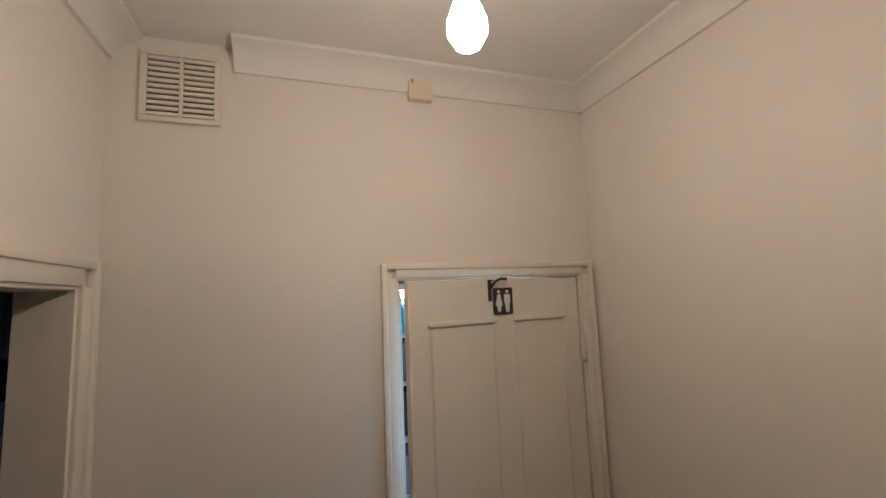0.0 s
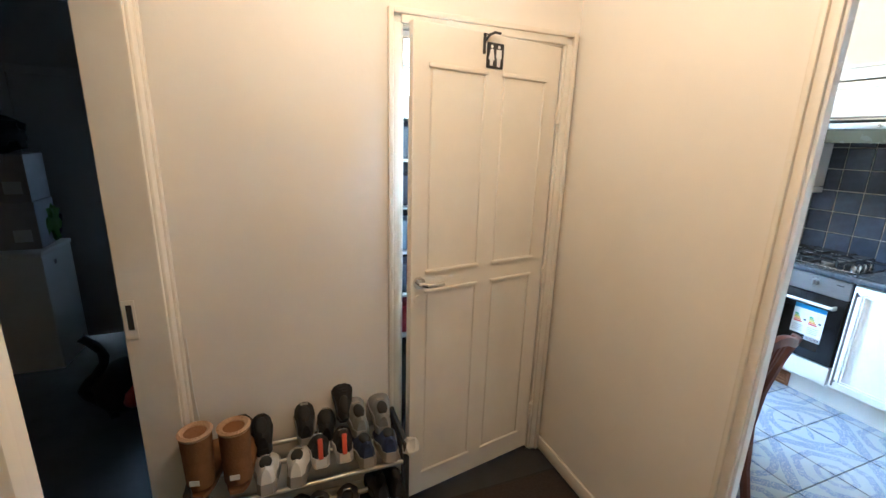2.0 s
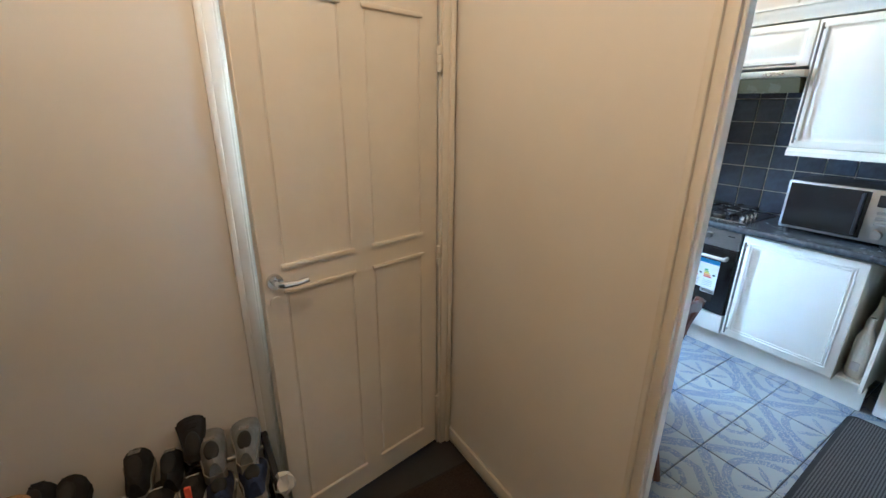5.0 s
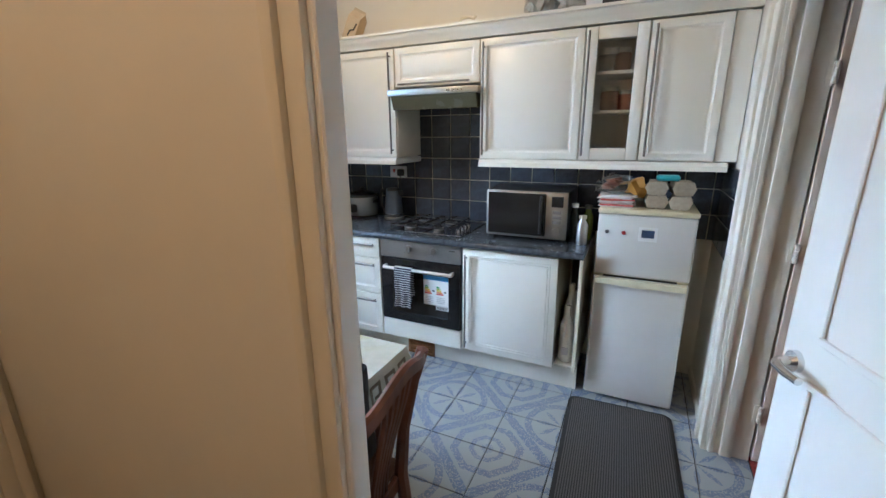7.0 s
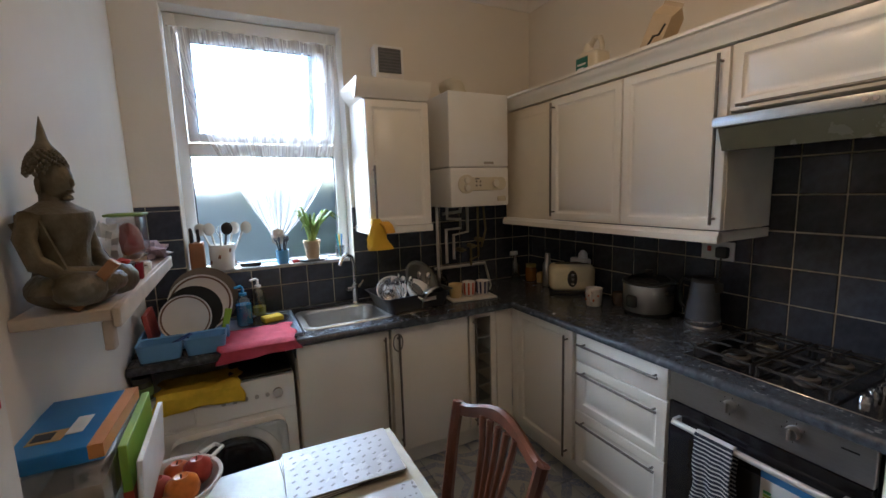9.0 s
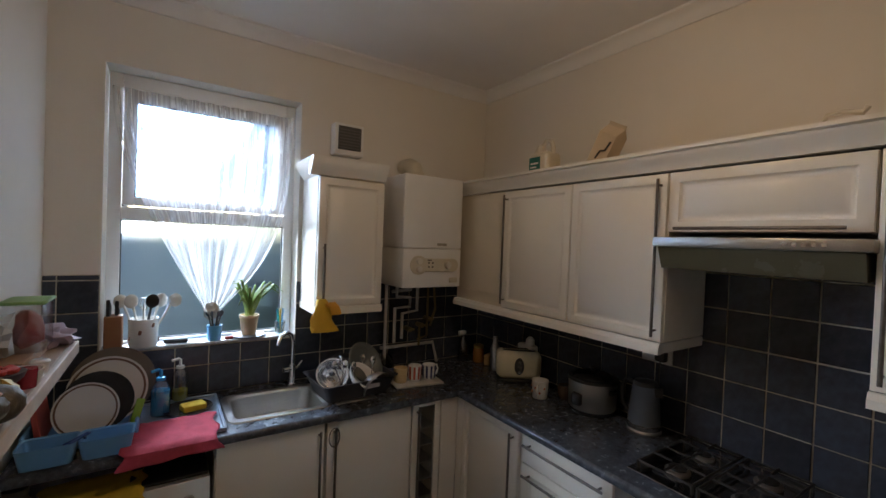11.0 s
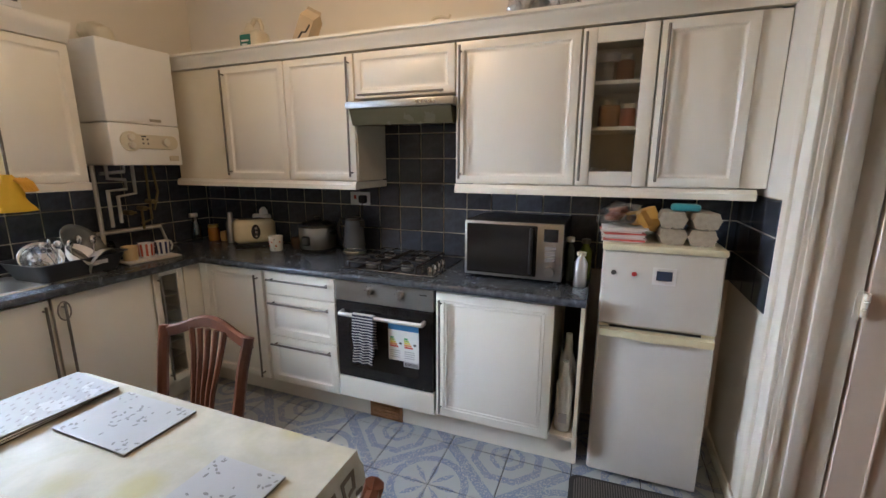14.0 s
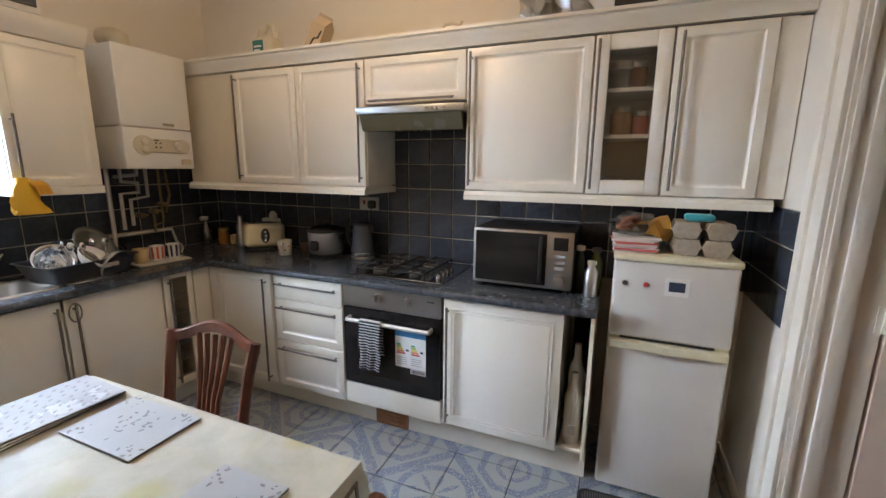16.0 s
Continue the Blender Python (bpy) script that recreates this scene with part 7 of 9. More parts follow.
st = solid("seated_statue", bm, mat("aged_bronze", (0.10, 0.085, 0.055), 0.42, 0.35, vary=0.3, scale=22, col2=(0.17, 0.15, 0.105), bump=0.25, bscale=90), "aged bronze statue of a seated meditating figure", "statue")
st.matrix_basis = pose(1.158, 2.075, SZ + 0.002, 0, 0, -24) @ Matrix.Diagonal((0.86, 0.70, 0.96, 1))
t = on_shelf("wooden_wedge", 1.19, 1.995, 0, "plain wooden wedge leaning by the statue", "wood block")
part("wedge", box(B(), -0.012, 0.012, -0.012, 0.012, 0.0, 0.13, 0.002), col("wedge_wood", (0.34, 0.17, 0.07), 0.6), t, at=pose(0.0, 0, 0.004, 0, 40, 0))
# offerings along the shelf
t = on_shelf("offering_bowl", 1.205, 2.31, 0, "dark footed bowl with red offerings", "bowl")
part("bowl", lathe(B(), [(0.025, 0), (0.02, 0.02), (0.045, 0.045), (0.05, 0.06), (0.044, 0.06), (0.001, 0.045)], seg=24, close=False), col("dark_bronze", (0.05, 0.04, 0.03), 0.4), t)
for k in range(7):
    part("petal", blob(B(), (0.025 * math.cos(k), 0.025 * math.sin(k), 0.064), (0.016, 0.014, 0.01), 1, 0.3), col("petal_red", (0.5, 0.05, 0.03), 0.6), t)
t = on_shelf("brass_ornament", 1.225, 2.245, 0, "small gilt ornament on the shelf", "ornament")
part("figure", blob(B(), (0, 0, 0.03), (0.03, 0.04, 0.03), 2, 0.7, 3), col("gilt", (0.45, 0.27, 0.05), 0.3, metal=0.8), t)
t = on_shelf("red_dish", 1.215, 2.44, 0, "round tin of dark red powder", "dish")
part("dish", lathe(B(), [(0.045, 0), (0.05, 0.03), (0.046, 0.03), (0.044, 0.02), (0.001, 0.02)], seg=24, close=False), CERAM, t)
part("powder", lathe(B(), [(0.043, 0.021), (0.02, 0.026), (0.002, 0.027)], seg=20), col("powder_red", (0.35, 0.02, 0.05), 0.9), t)
t = on_shelf("small_candle", 1.24, 2.37, 0, "red glass candle holder with white wax", "candle")
part("glass", lathe(B(), [(0.022, 0), (0.025, 0.05), (0.023, 0.05)], seg=16), col("red_glass", (0.30, 0.03, 0.05), 0.15), t)
t = on_shelf("wooden_tray", 1.15, 2.70, 0, "low wooden tray on the shelf", "tray")
part("tray", box(B(), -0.05, 0.06, -0.2, 0.2, 0, 0.035, 0.003), col("tray_wood", (0.42, 0.25, 0.12), 0.6), t)
t = on_shelf("food_tub", 1.185, 2.66, 0, "clear food tub with red contents and green lid", "tub", 0.037)
part("tub", box(B(), -0.05, 0.05, -0.07, 0.07, 0, 0.15, 0.012, 2), FILM, t)
part("contents", blob(B(), (0, 0, 0.065), (0.042, 0.06, 0.06), 2, 0.3), col("pink_contents", (0.45, 0.10, 0.08), 0.6), t)
part("lid", box(B(), -0.055, 0.055, -0.075, 0.075, 0.15, 0.16, 0.004), col("lid_green", (0.25, 0.42, 0.12), 0.4), t)
t = on_shelf("blue_white_bag", 1.13, 2.55, 0, "crumpled pale blue and white bag", "plastic bag", 0.037)
part("bag", blob(B(), (0, 0, 0.06), (0.045, 0.07, 0.065), 3, 0.7, 3), col("bag_pale", (0.55, 0.62, 0.68), 0.5), t)
t = on_shelf("food_wrapper", 1.19, 2.86, 30, "crumpled purple and white food wrapper", "packet")
part("wrapper", blob(B(), (0, 0, 0.035), (0.07, 0.09, 0.035), 3, 0.8, 3.4), col("wrapper_lilac", (0.50, 0.42, 0.52), 0.35), t)
t = on_shelf("thread_spool", 1.24, 2.52, 0, "small white lidded pot on the shelf", "pot")
part("pot", lathe(B(), [(0.02, 0), (0.024, 0.03), (0.018, 0.036)], seg=16), CERAM, t)

# storage stack below the shelf
t = thing("storage_rack", 0, 0, 0, 0, "narrow white rack against the partition wall", "rack")
for z in (0.12, 0.49, 0.87):
    part("shelf", box(B(), PX1 + 0.016, 1.165, 1.50, 2.20, z, z + 0.018, 0.003), CARC, t)
for yy in (1.50, 2.18):
    part("side_panel", box(B(), PX1 + 0.016, 1.165, yy, yy + 0.018, 0, 0.87, 0.003), CARC, t)
t = thing("storage_container", 1.165, 1.99, 0.889, 0, "clear plastic storage container", "container")
part("tub", box(B(), -0.065, 0.085, -0.15, 0.16, 0, 0.165, 0.02, 3), FILM, t)
part("contents", box(B(), -0.055, 0.07, -0.135, 0.145, 0.01, 0.11, 0.03, 2), col("grain_contents", (0.50, 0.44, 0.36), 0.8), t)
t = thing("blue_cereal_box", 1.165, 2.0, 1.055, -3, "bright blue food box with an orange edge lying flat", "carton")
part("carton", box(B(), -0.09, 0.085, -0.155, 0.125, 0, 0.035, 0.002), col("box_blue", (0.02, 0.20, 0.52), 0.35), t, smooth=False)
part("orange_edge", box(B(), 0.06, 0.0865, -0.1555, 0.1255, 0.006, 0.0365), col("box_orange", (0.62, 0.25, 0.06), 0.4), t, smooth=False)
part("print_patch", box(B(), -0.06, 0.0, -0.10, -0.05, 0.034, 0.0365), col("patch_tan", (0.55, 0.32, 0.10), 0.4), t, smooth=False)
part("print_patch", box(B(), -0.055, -0.02, -0.09, -0.06, 0.035, 0.0375), BLACK, t, smooth=False)
part("print_line", box(B(), 0.0, 0.03, -0.08, 0.0, 0.034, 0.0365), LABELW, t, smooth=False)
t = thing("green_carton", 1.258, 2.03, 0.889, 0, "lime green food carton standing on edge", "carton")
part("carton", box(B(), -0.006, 0.012, -0.14, 0.15, 0, 0.16, 0.002), col("carton_lime", (0.28, 0.48, 0.05), 0.4), t, smooth=False)
part("red_foot", box(B(), -0.0065, 0.013, -0.1405, -0.05, 0, 0.05), col("band_red", (0.55, 0.06, 0.03), 0.45), t, smooth=False)
t = thing("white_folder", 1.288, 2.0, 0.87, 0, "white card folder standing beside the cartons", "folder")
part("folder", box(B(), -0.008, 0.004, -0.15, 0.15, 0, 0.155, 0.002), LABELW, t, at=pose(0, 0, 0, 0, 4, 0), smooth=False)
t = thing("tall_cereal_box", 1.132, 1.625, 0.889, 0, "tall white cereal box with red and green print", "carton")
part("carton", box(B(), -0.05, 0.03, -0.13, 0.09, 0, 0.50, 0.002), LABELW, t, smooth=False)
bm = B()
prism(bm, [(-0.05, 0.50), (0.03, 0.50), (-0.01, 0.56)], -0.13, 0.09, "y")
part("open_flap", bm, LABELW, t, smooth=False)
for q in ((-0.11, 0.36, 0.03, 0.10), (-0.07, 0.33, 0.02, 0.09), (-0.03, 0.38, 0.03, 0.09), (0.0, 0.34, 0.02, 0.10), (0.04, 0.37, 0.03, 0.08)):
    part("print_stroke", box(B(), 0.029, 0.0315, q[0], q[0] + q[2], q[1], q[1] + q[3]), col("print_crimson", (0.55, 0.03, 0.05), 0.45), t, smooth=False)
part("print_stroke", box(B(), -0.045, 0.02, -0.1315, -0.129, 0.38, 0.42), col("print_crimson", (0.55, 0.03, 0.05), 0.45), t, smooth=False)
part("print_patch", box(B(), 0.029, 0.0315, -0.1, 0.02, 0.04, 0.12), col("print_leafgreen", (0.04, 0.25, 0.08), 0.45), t, smooth=False)
part("print_patch", box(B(), -0.045, -0.01, -0.1315, -0.129, 0.18, 0.28), BLACK, t, smooth=False)

# ---- on the table ----
def tablecloth():
    bm = B()
    x0, x1, y0, y1, z = 1.155, 1.958, 0.992, 2.145, 0.7505
    nx, ny = 30, 42
    grid = []
    drop = 0.115
    us = [-3, -2, -1] + list(range(nx + 1)) + [nx + 1, nx + 2, nx + 3]
    vs = [-3, -2, -1] + list(range(ny + 1)) + [ny + 1, ny + 2, ny + 3]
    for j in vs:
        row = []
        for i in us:
            ux, vy = min(max(i / nx, 0), 1), min(max(j / ny, 0), 1)
            ox = max(-i, i - nx, 0) / 3
            oy = max(-j, j - ny, 0) / 3
            x, y = x0 + (x1 - x0) * ux, y0 + (y1 - y0) * vy
            f = max(ox, oy)
            w = 0.012 * math.sin(x * 31 + y * 27) * f
            sx = (1 if i > nx else -1 if i < 0 else 0) * (0.006 + 0.020 * ox + w) * (1 if ox else 0)
            sy = (1 if j > ny else -1 if j < 0 else 0) * (0.006 + 0.020 * oy + w) * (1 if oy else 0)
            zz = z + 0.0012 * noise.noise((x * 6, y * 6, 0)) - drop * f - (0.03 * min(ox, oy))
            row.append(bm.verts.new((x + sx, y + sy, zz)))
        grid.append(row)
    for a, b in zip(grid, grid[1:]):
        for k in range(len(a) - 1):
            bm.faces.new((a[k], a[k + 1], b[k + 1], b[k]))
    return bm


def cloth_print():
    """Wipe-clean cloth: off-white with large soft yellow-green rings."""
    m = mat("wipe_clean_cloth", (0.56, 0.55, 0.47), 0.22, vary=0.08, scale=9, bump=0.22, bscale=14)
    N, L = m.node_tree.nodes, m.node_tree.links
    bs = N["Principled BSDF"]
    base = bs.inputs["Base Color"].links[0].from_socket
    tc = N.new("ShaderNodeTexCoord")
    vo = N.new("ShaderNodeTexVoronoi")
    vo.inputs["Scale"].default_value = 3.4
    vo.inputs["Randomness"].default_value = 0.75
    no = N.new("ShaderNodeTexNoise")
    no.inputs["Scale"].default_value = 9
    L.new(tc.outputs["Object"], vo.inputs["Vector"])
    L.new(tc.outputs["Object"], no.inputs["Vector"])
    w = N.new("ShaderNodeMath")
    w.operation = "MULTIPLY_ADD"
    w.inputs[1].default_value = 0.22
    L.new(no.outputs["Fac"], w.inputs[0])
    L.new(vo.outputs["Distance"], w.inputs[2])
    s = N.new("ShaderNodeMath")
    s.operation = "SINE"
    k = N.new("ShaderNodeMath")
    k.operation = "MULTIPLY"
    k.inputs[1].default_value = 11
    L.new(w.outputs[0], k.inputs[0])
    L.new(k.outputs[0], s.inputs[0])
    near = N.new("ShaderNodeMapRange")
    near.inputs["From Min"].default_value = 0.66
    near.inputs["From Max"].default_value = 0.46
    near.inputs["To Max"].default_value = 0.6
    L.new(w.outputs[0], near.inputs["Value"])
    sr = N.new("ShaderNodeMapRange")
    sr.inputs["From Min"].default_value = -0.6
    sr.inputs["From Max"].default_value = 0.8
    L.new(s.outputs[0], sr.inputs["Value"])
    f = N.new("ShaderNodeMath")
    f.operation = "MULTIPLY"
    L.new(near.outputs[0], f.inputs[0])
    L.new(sr.outputs[0], f.inputs[1])
    mx = N.new("ShaderNodeMix")
    mx.data_type = "RGBA"
    mx.inputs["B"].default_value = (0.44, 0.40, 0.17, 1)
    L.new(base, mx.inputs["A"])
    L.new(f.outputs[0], mx.inputs["Factor"])
    L.new(mx.outputs["Result"], bs.inputs["Base Color"])
    return m


t = thing("tablecloth", 0, 0, 0, 0, "wipe-clean cream tablecloth with yellow rings and a key-pattern hem", "tablecloth")
part("cloth", tablecloth(), cloth_print(), t)
KEYB = col("key_brown", (0.12, 0.095, 0.06), 0.5)


def hem_bar(along, a0, a1, z0, z1):
    """One bar of the key pattern, lying on the hanging edge of the cloth."""
    bm = B()
    rows = []
    n = 3
    for k in range(n + 1):
        a = a0 + (a1 - a0) * k / n
        for z in (z0, z1):
            f = (0.7505 - z) / 0.115
            x, y = (a, 0.992) if along == "x" else (1.958, a)
            out = 0.0075 + 0.020 * f + 0.012 * math.sin(x * 31 + y * 27) * f
            for d in (0.0, 0.002):
                rows.append(bm.verts.new((a, y - out - d, z) if along == "x" else (x + out + d, a, z)))
    for k in range(n):
        p, q = rows[4 * k:4 * k + 4], rows[4 * k + 4:4 * k + 8]
        for i, j in ((0, 1), (1, 3), (3, 2), (2, 0)):
            bm.faces.new((p[i], p[j], q[j], q[i]))
    bm.faces.new((rows[0], rows[1], rows[3], rows[2]))
    bm.faces.new((rows[-4], rows[-2], rows[-1], rows[-3]))
    bmesh.ops.recalc_face_normals(bm, faces=bm.faces[:])
    return bm


for along, start, count in (("x", 1.165, 9), ("y", 1.0, 13)):
    for k in range(count):
        e = start + k * 0.087
        for a in ((0, 0.012, 0, 0.082), (0.012, 0.062, 0.070, 0.082), (0.050, 0.062, 0.026, 0.070), (0.026, 0.050, 0.026, 0.037), (0.062, 0.087, 0.0, 0.012)):
            part("hem_print", hem_bar(along, e + a[0], e + a[1], 0.642 + a[2], 0.642 + a[3]), KEYB, t, smooth=False)
GREYM = col("grey_floral_mat", (0.40, 0.41, 0.42), 0.4, vary=0.03)
PETAL = col("mat_flower_grey", (0.20, 0.20, 0.20), 0.5)


def placemat(x0, x1, y0, y1, z, m, label, th=0.004, floral=True, seed=1, rz=0):
    t = thing("placemat", (x0 + x1) / 2, (y0 + y1) / 2, z, rz, label, "placemat", "placemats on the table")
    w, h = (x1 - x0) / 2, (y1 - y0) / 2
    part("board", box(B(), -w, w, -h, h, 0, th, 0.0015), m, t)
    part("cork_back", box(B(), -w + 0.001, w - 0.001, -h + 0.001, h - 0.001, -0.002, -0.0001), col("cork_dark", (0.06, 0.045, 0.035), 0.9), t)
    rnd = random.Random(seed)
    if floral:
        for cx, cy, n in ((0, 0, 26), (-w * 0.8, -h * 0.75, 9), (w * 0.8, h * 0.75, 9), (w * 0.8, -h * 0.75, 8), (-w * 0.8, h * 0.75, 8)):
            for k in range(n):
                a, r = rnd.uniform(0, 6.3), rnd.uniform(0.005, 0.075 if n > 10 else 0.04)
                px, py = max(min(cx + r * math.cos(a), w * 0.93), -w * 0.93), max(min(cy + r * math.sin(a), h * 0.93), -h * 0.93)
                bm = B()
                lathe(bm, [(rnd.uniform(0.004, 0.009), 0), (0.001, 0.0004)], (0, 0, 0), 7, 0.5)
                part("flower_print", bm, PETAL, t, at=pose(px, py, th + 0.0002, 0, 0, rnd.uniform(0, 360)))
    else:
        for i in range(9):
            for j in range(7):
                bm = B()
                box(bm, -0.006, 0.006, -0.003, 0.003, 0, 0.0006)
                part("sprig_print", bm, PETAL, t, at=pose(-w + 0.024 + i * (2 * w - 0.03) / 9 + 0.008 * (j % 2), -h + 0.024 + j * (2 * h - 0.03) / 7, th, 0, 0, 35), smooth=False)
    return t


placemat(1.713, 1.922, 1.535, 1.845, 0.7555, GREYM, "grey placemat with pale floral print", seed=1)
placemat(1.52, 1.806, 1.093, 1.303, 0.7555, GREYM, "grey placemat with pale floral print", seed=2)
for k in range(3):
    placemat(1.59, 1.922, 1.895 - 0.004 * k, 2.135 - 0.004 * k, 0.7555 + 0.007 * k, col("white_sprig_board", (0.44, 0.45, 0.47), 0.25), "white sprigged board in a stack of placemats", 0.0045, False, rz=3 - 3 * k) if k == 2 else placemat(1.59, 1.922, 1.895 - 0.004 * k, 2.135 - 0.004 * k, 0.7555 + 0.007 * k, CERAM, "plain board in a stack of placemats", 0.0045, True, 5 + k, rz=3 - 3 * k)
# fruit bowl
t = thing("fruit_bowl", 1.315, 2.04, 0.753, 0, "white heart-handled enamel bowl of fruit", "bowl")
part("bowl", lathe(B(), [(0.055, 0), (0.06, 0.006), (0.10, 0.055), (0.118, 0.085), (0.124, 0.087), (0.122, 0.091), (0.113, 0.088), (0.095, 0.056), (0.055, 0.012), (0.001, 0.01)], seg=36, close=False), col("enamel_white", (0.74, 0.74, 0.72), 0.2), t)
part("handle", tube(B(), [(0.09, 0.07, 0.088), (0.12, 0.11, 0.092), (0.10, 0.135, 0.092), (0.06, 0.105, 0.09)], 0.006, 8), col("enamel_white", (0.74, 0.74, 0.72), 0.2), t)
for x, y, z, r, cc, nm, lab in ((0.06, 0.03, 0.085, 0.038, (0.42, 0.05, 0.04), "apple", "shiny red apple"), (-0.03, -0.005, 0.08, 0.037, (0.45, 0.07, 0.05), "apple", "red apple"), (0.03, -0.04, 0.085, 0.042, (0.70, 0.20, 0.02), "orange", "ripe orange"), (0.01, 0.055, 0.075, 0.036, (0.60, 0.14, 0.03), "apple", "red and orange apple"), (-0.06, 0.04, 0.07, 0.035, (0.40, 0.05, 0.04), "apple", "red apple")):
    f_ = thing(nm, 1.315 + x, 2.04 + y, 0.753 + z - r * 0.93, random.uniform(0, 360), lab + " in the fruit bowl", "fruit", "fruit in the bowl")
    part("fruit", lathe(B(), [(0.002, 0.05 * r), (r * 0.4, 0.0), (r * 0.85, r * 0.4), (r, r * 0.95), (r * 0.86, r * 1.5), (r * 0.4, r * 1.86), (0.002, r * 1.72)], seg=20), col("fruit%d" % int(cc[1] * 100 + cc[0] * 10), cc, 0.3, vary=0.15, scale=30), f_)
    part("stalk", cyl(B(), (0, 0, r * 1.72), (0.003, 0, r * 2.0), 0.0018, None, 6), WOOD, f_)
f_ = thing("banana", 1.27, 1.97, 0.82, 20, "yellow banana in the fruit bowl", "fruit", "fruit in the bowl")
part("fruit", tube(B(), [(-0.07, 0.02, 0.005), (-0.03, 0.0, 0.0), (0.02, -0.002, 0.002), (0.07, 0.02, 0.012)], 0.015, 8, [0.006, 0.016, 0.016, 0.005]), col("banana_yellow", (0.62, 0.42, 0.12), 0.5), f_)
t = thing("red_framed_tray", 1.375, 1.63, 0.753, 12, "small tray with a red rim", "tray")
part("base", box(B(), -0.06, 0.06, -0.09, 0.09, 0, 0.01, 0.003), col("tray_silver", (0.55, 0.56, 0.58), 0.2, metal=0.5), t)
bm = B()
for q in ((-0.07, 0.07, 0.09, 0.102), (-0.07, 0.07, -0.102, -0.09), (-0.07, -0.058, -0.09, 0.09), (0.058, 0.07, -0.09, 0.09)):
    box(bm, q[0], q[1], q[2], q[3], 0, 0.02, 0.004, 2)
part("rim", bm, col("rim_red", (0.45, 0.03, 0.025), 0.35), t)
t = thing("clear_food_pouch", 1.45, 1.76, 0.753, 30, "crumpled clear plastic pouch", "packet")
part("pouch", blob(B(), (0, 0, 0.022), (0.055, 0.06, 0.022), 3, 0.7, 3), FILM, t)
t = thing("grey_carton", 1.245, 1.60, 0.753, -6, "grey cardboard carton on the table", "carton")
part("carton", box(B(), -0.055, 0.055, -0.13, 0.14, 0, 0.14, 0.002), col("grey_card", (0.36, 0.33, 0.30), 0.8), t, smooth=False)
# bag on the chair
t = thing("black_bag", 1.495, 0.945, 0.575, 6, "black fabric bag slung over the chair back", "bag")
bm = B()
rows = []
for i in range(8):
    z = 0.0 + i * 0.041
    w, d = 0.13 - 0.012 * i * 0.3, 0.055 - 0.004 * i
    rows.append([bm.verts.new((w * math.copysign(abs(math.cos(a)) ** 0.5, math.cos(a)) + 0.012 * i * 0.3, d * math.copysign(abs(math.sin(a)) ** 0.6, math.sin(a)) + 0.006 * math.sin(3 * a + i), z)) for a in [2 * math.pi * k / 20 for k in range(20)]])
for a, b in zip(rows, rows[1:]):
    for k in range(20):
        bm.faces.new((a[k], a[(k + 1) % 20], b[(k + 1) % 20], b[k]))
bm.faces.new(rows[0])
inner = [bm.verts.new((v.co.x * 0.9, v.co.y * 0.75, v.co.z - 0.03)) for v in rows[-1]]
for k in range(20):
    bm.faces.new((rows[-1][k], rows[-1][(k + 1) % 20], inner[(k + 1) % 20], inner[k]))
bm.faces.new(inner)
part("body", bm, col("black_fabric", (0.012, 0.012, 0.014), 0.75, bump=0.2, bscale=200), t)
part("zip_pull", box(B(), 0.02, 0.03, 0.035, 0.042, 0.24, 0.27, 0.002), STEEL, t)

# ribbed floor runner
def ribbed():
    m = striped("runner_pile", (0.03, 0.028, 0.027), (0.105, 0.095, 0.088), 0.011, 1, 0.5, 0.95)
    N, L = m.node_tree.nodes, m.node_tree.links
    no = N.new("ShaderNodeTexNoise")
    no.inputs["Scale"].default_value = 350
    bp = N.new("ShaderNodeBump")
    bp.inputs["Strength"].default_value = 0.6
    bp.inputs["Distance"].default_value = 0.004
    L.new(no.outputs["Fac"], bp.inputs["Height"])
    L.new(bp.outputs[0], N["Principled BSDF"].inputs["Normal"])
    return m


t = thing("floor_runner", 2.42, 0.19, 0.0015, 2.5, "dark ribbed runner mat with rounded corners", "mat")
bm = B()
prism(bm, [(p[0], p[1]) for p in rrect(0.615, 0.275, 0.05, 0)], 0.0, 0.004, "z")
part("rubber_edge", bm, RUBBER, t)
bm = B()
prism(bm, [(p[0], p[1]) for p in rrect(0.595, 0.255, 0.04, 0)], 0.0042, 0.009, "z")
part("ribbed_surface", bm, ribbed(), t)
# thermostat
t = thing("room_thermostat", 1.965, SY, 1.50, 180, "white wall thermostat with a grey display", "thermostat")
part("case", box(B(), 0, 0.085, -0.026, -0.001, 0, 0.09, 0.006, 2), LABELW, t)
part("display", box(B(), 0.028, 0.072, -0.028, -0.0255, 0.045, 0.07), col("lcd_grey", (0.14, 0.16, 0.14), 0.3), t)
part("maker_mark", box(B(), 0.035, 0.055, -0.0275, -0.0255, 0.036, 0.039), col("print_grey", (0.3, 0.3, 0.3), 0.6), t)
part("button", cyl(B(), (0.014, -0.0255, 0.05), (0.014, -0.029, 0.05), 0.004, None, 10), col("strip_grey", (0.55, 0.55, 0.55), 0.6), t)
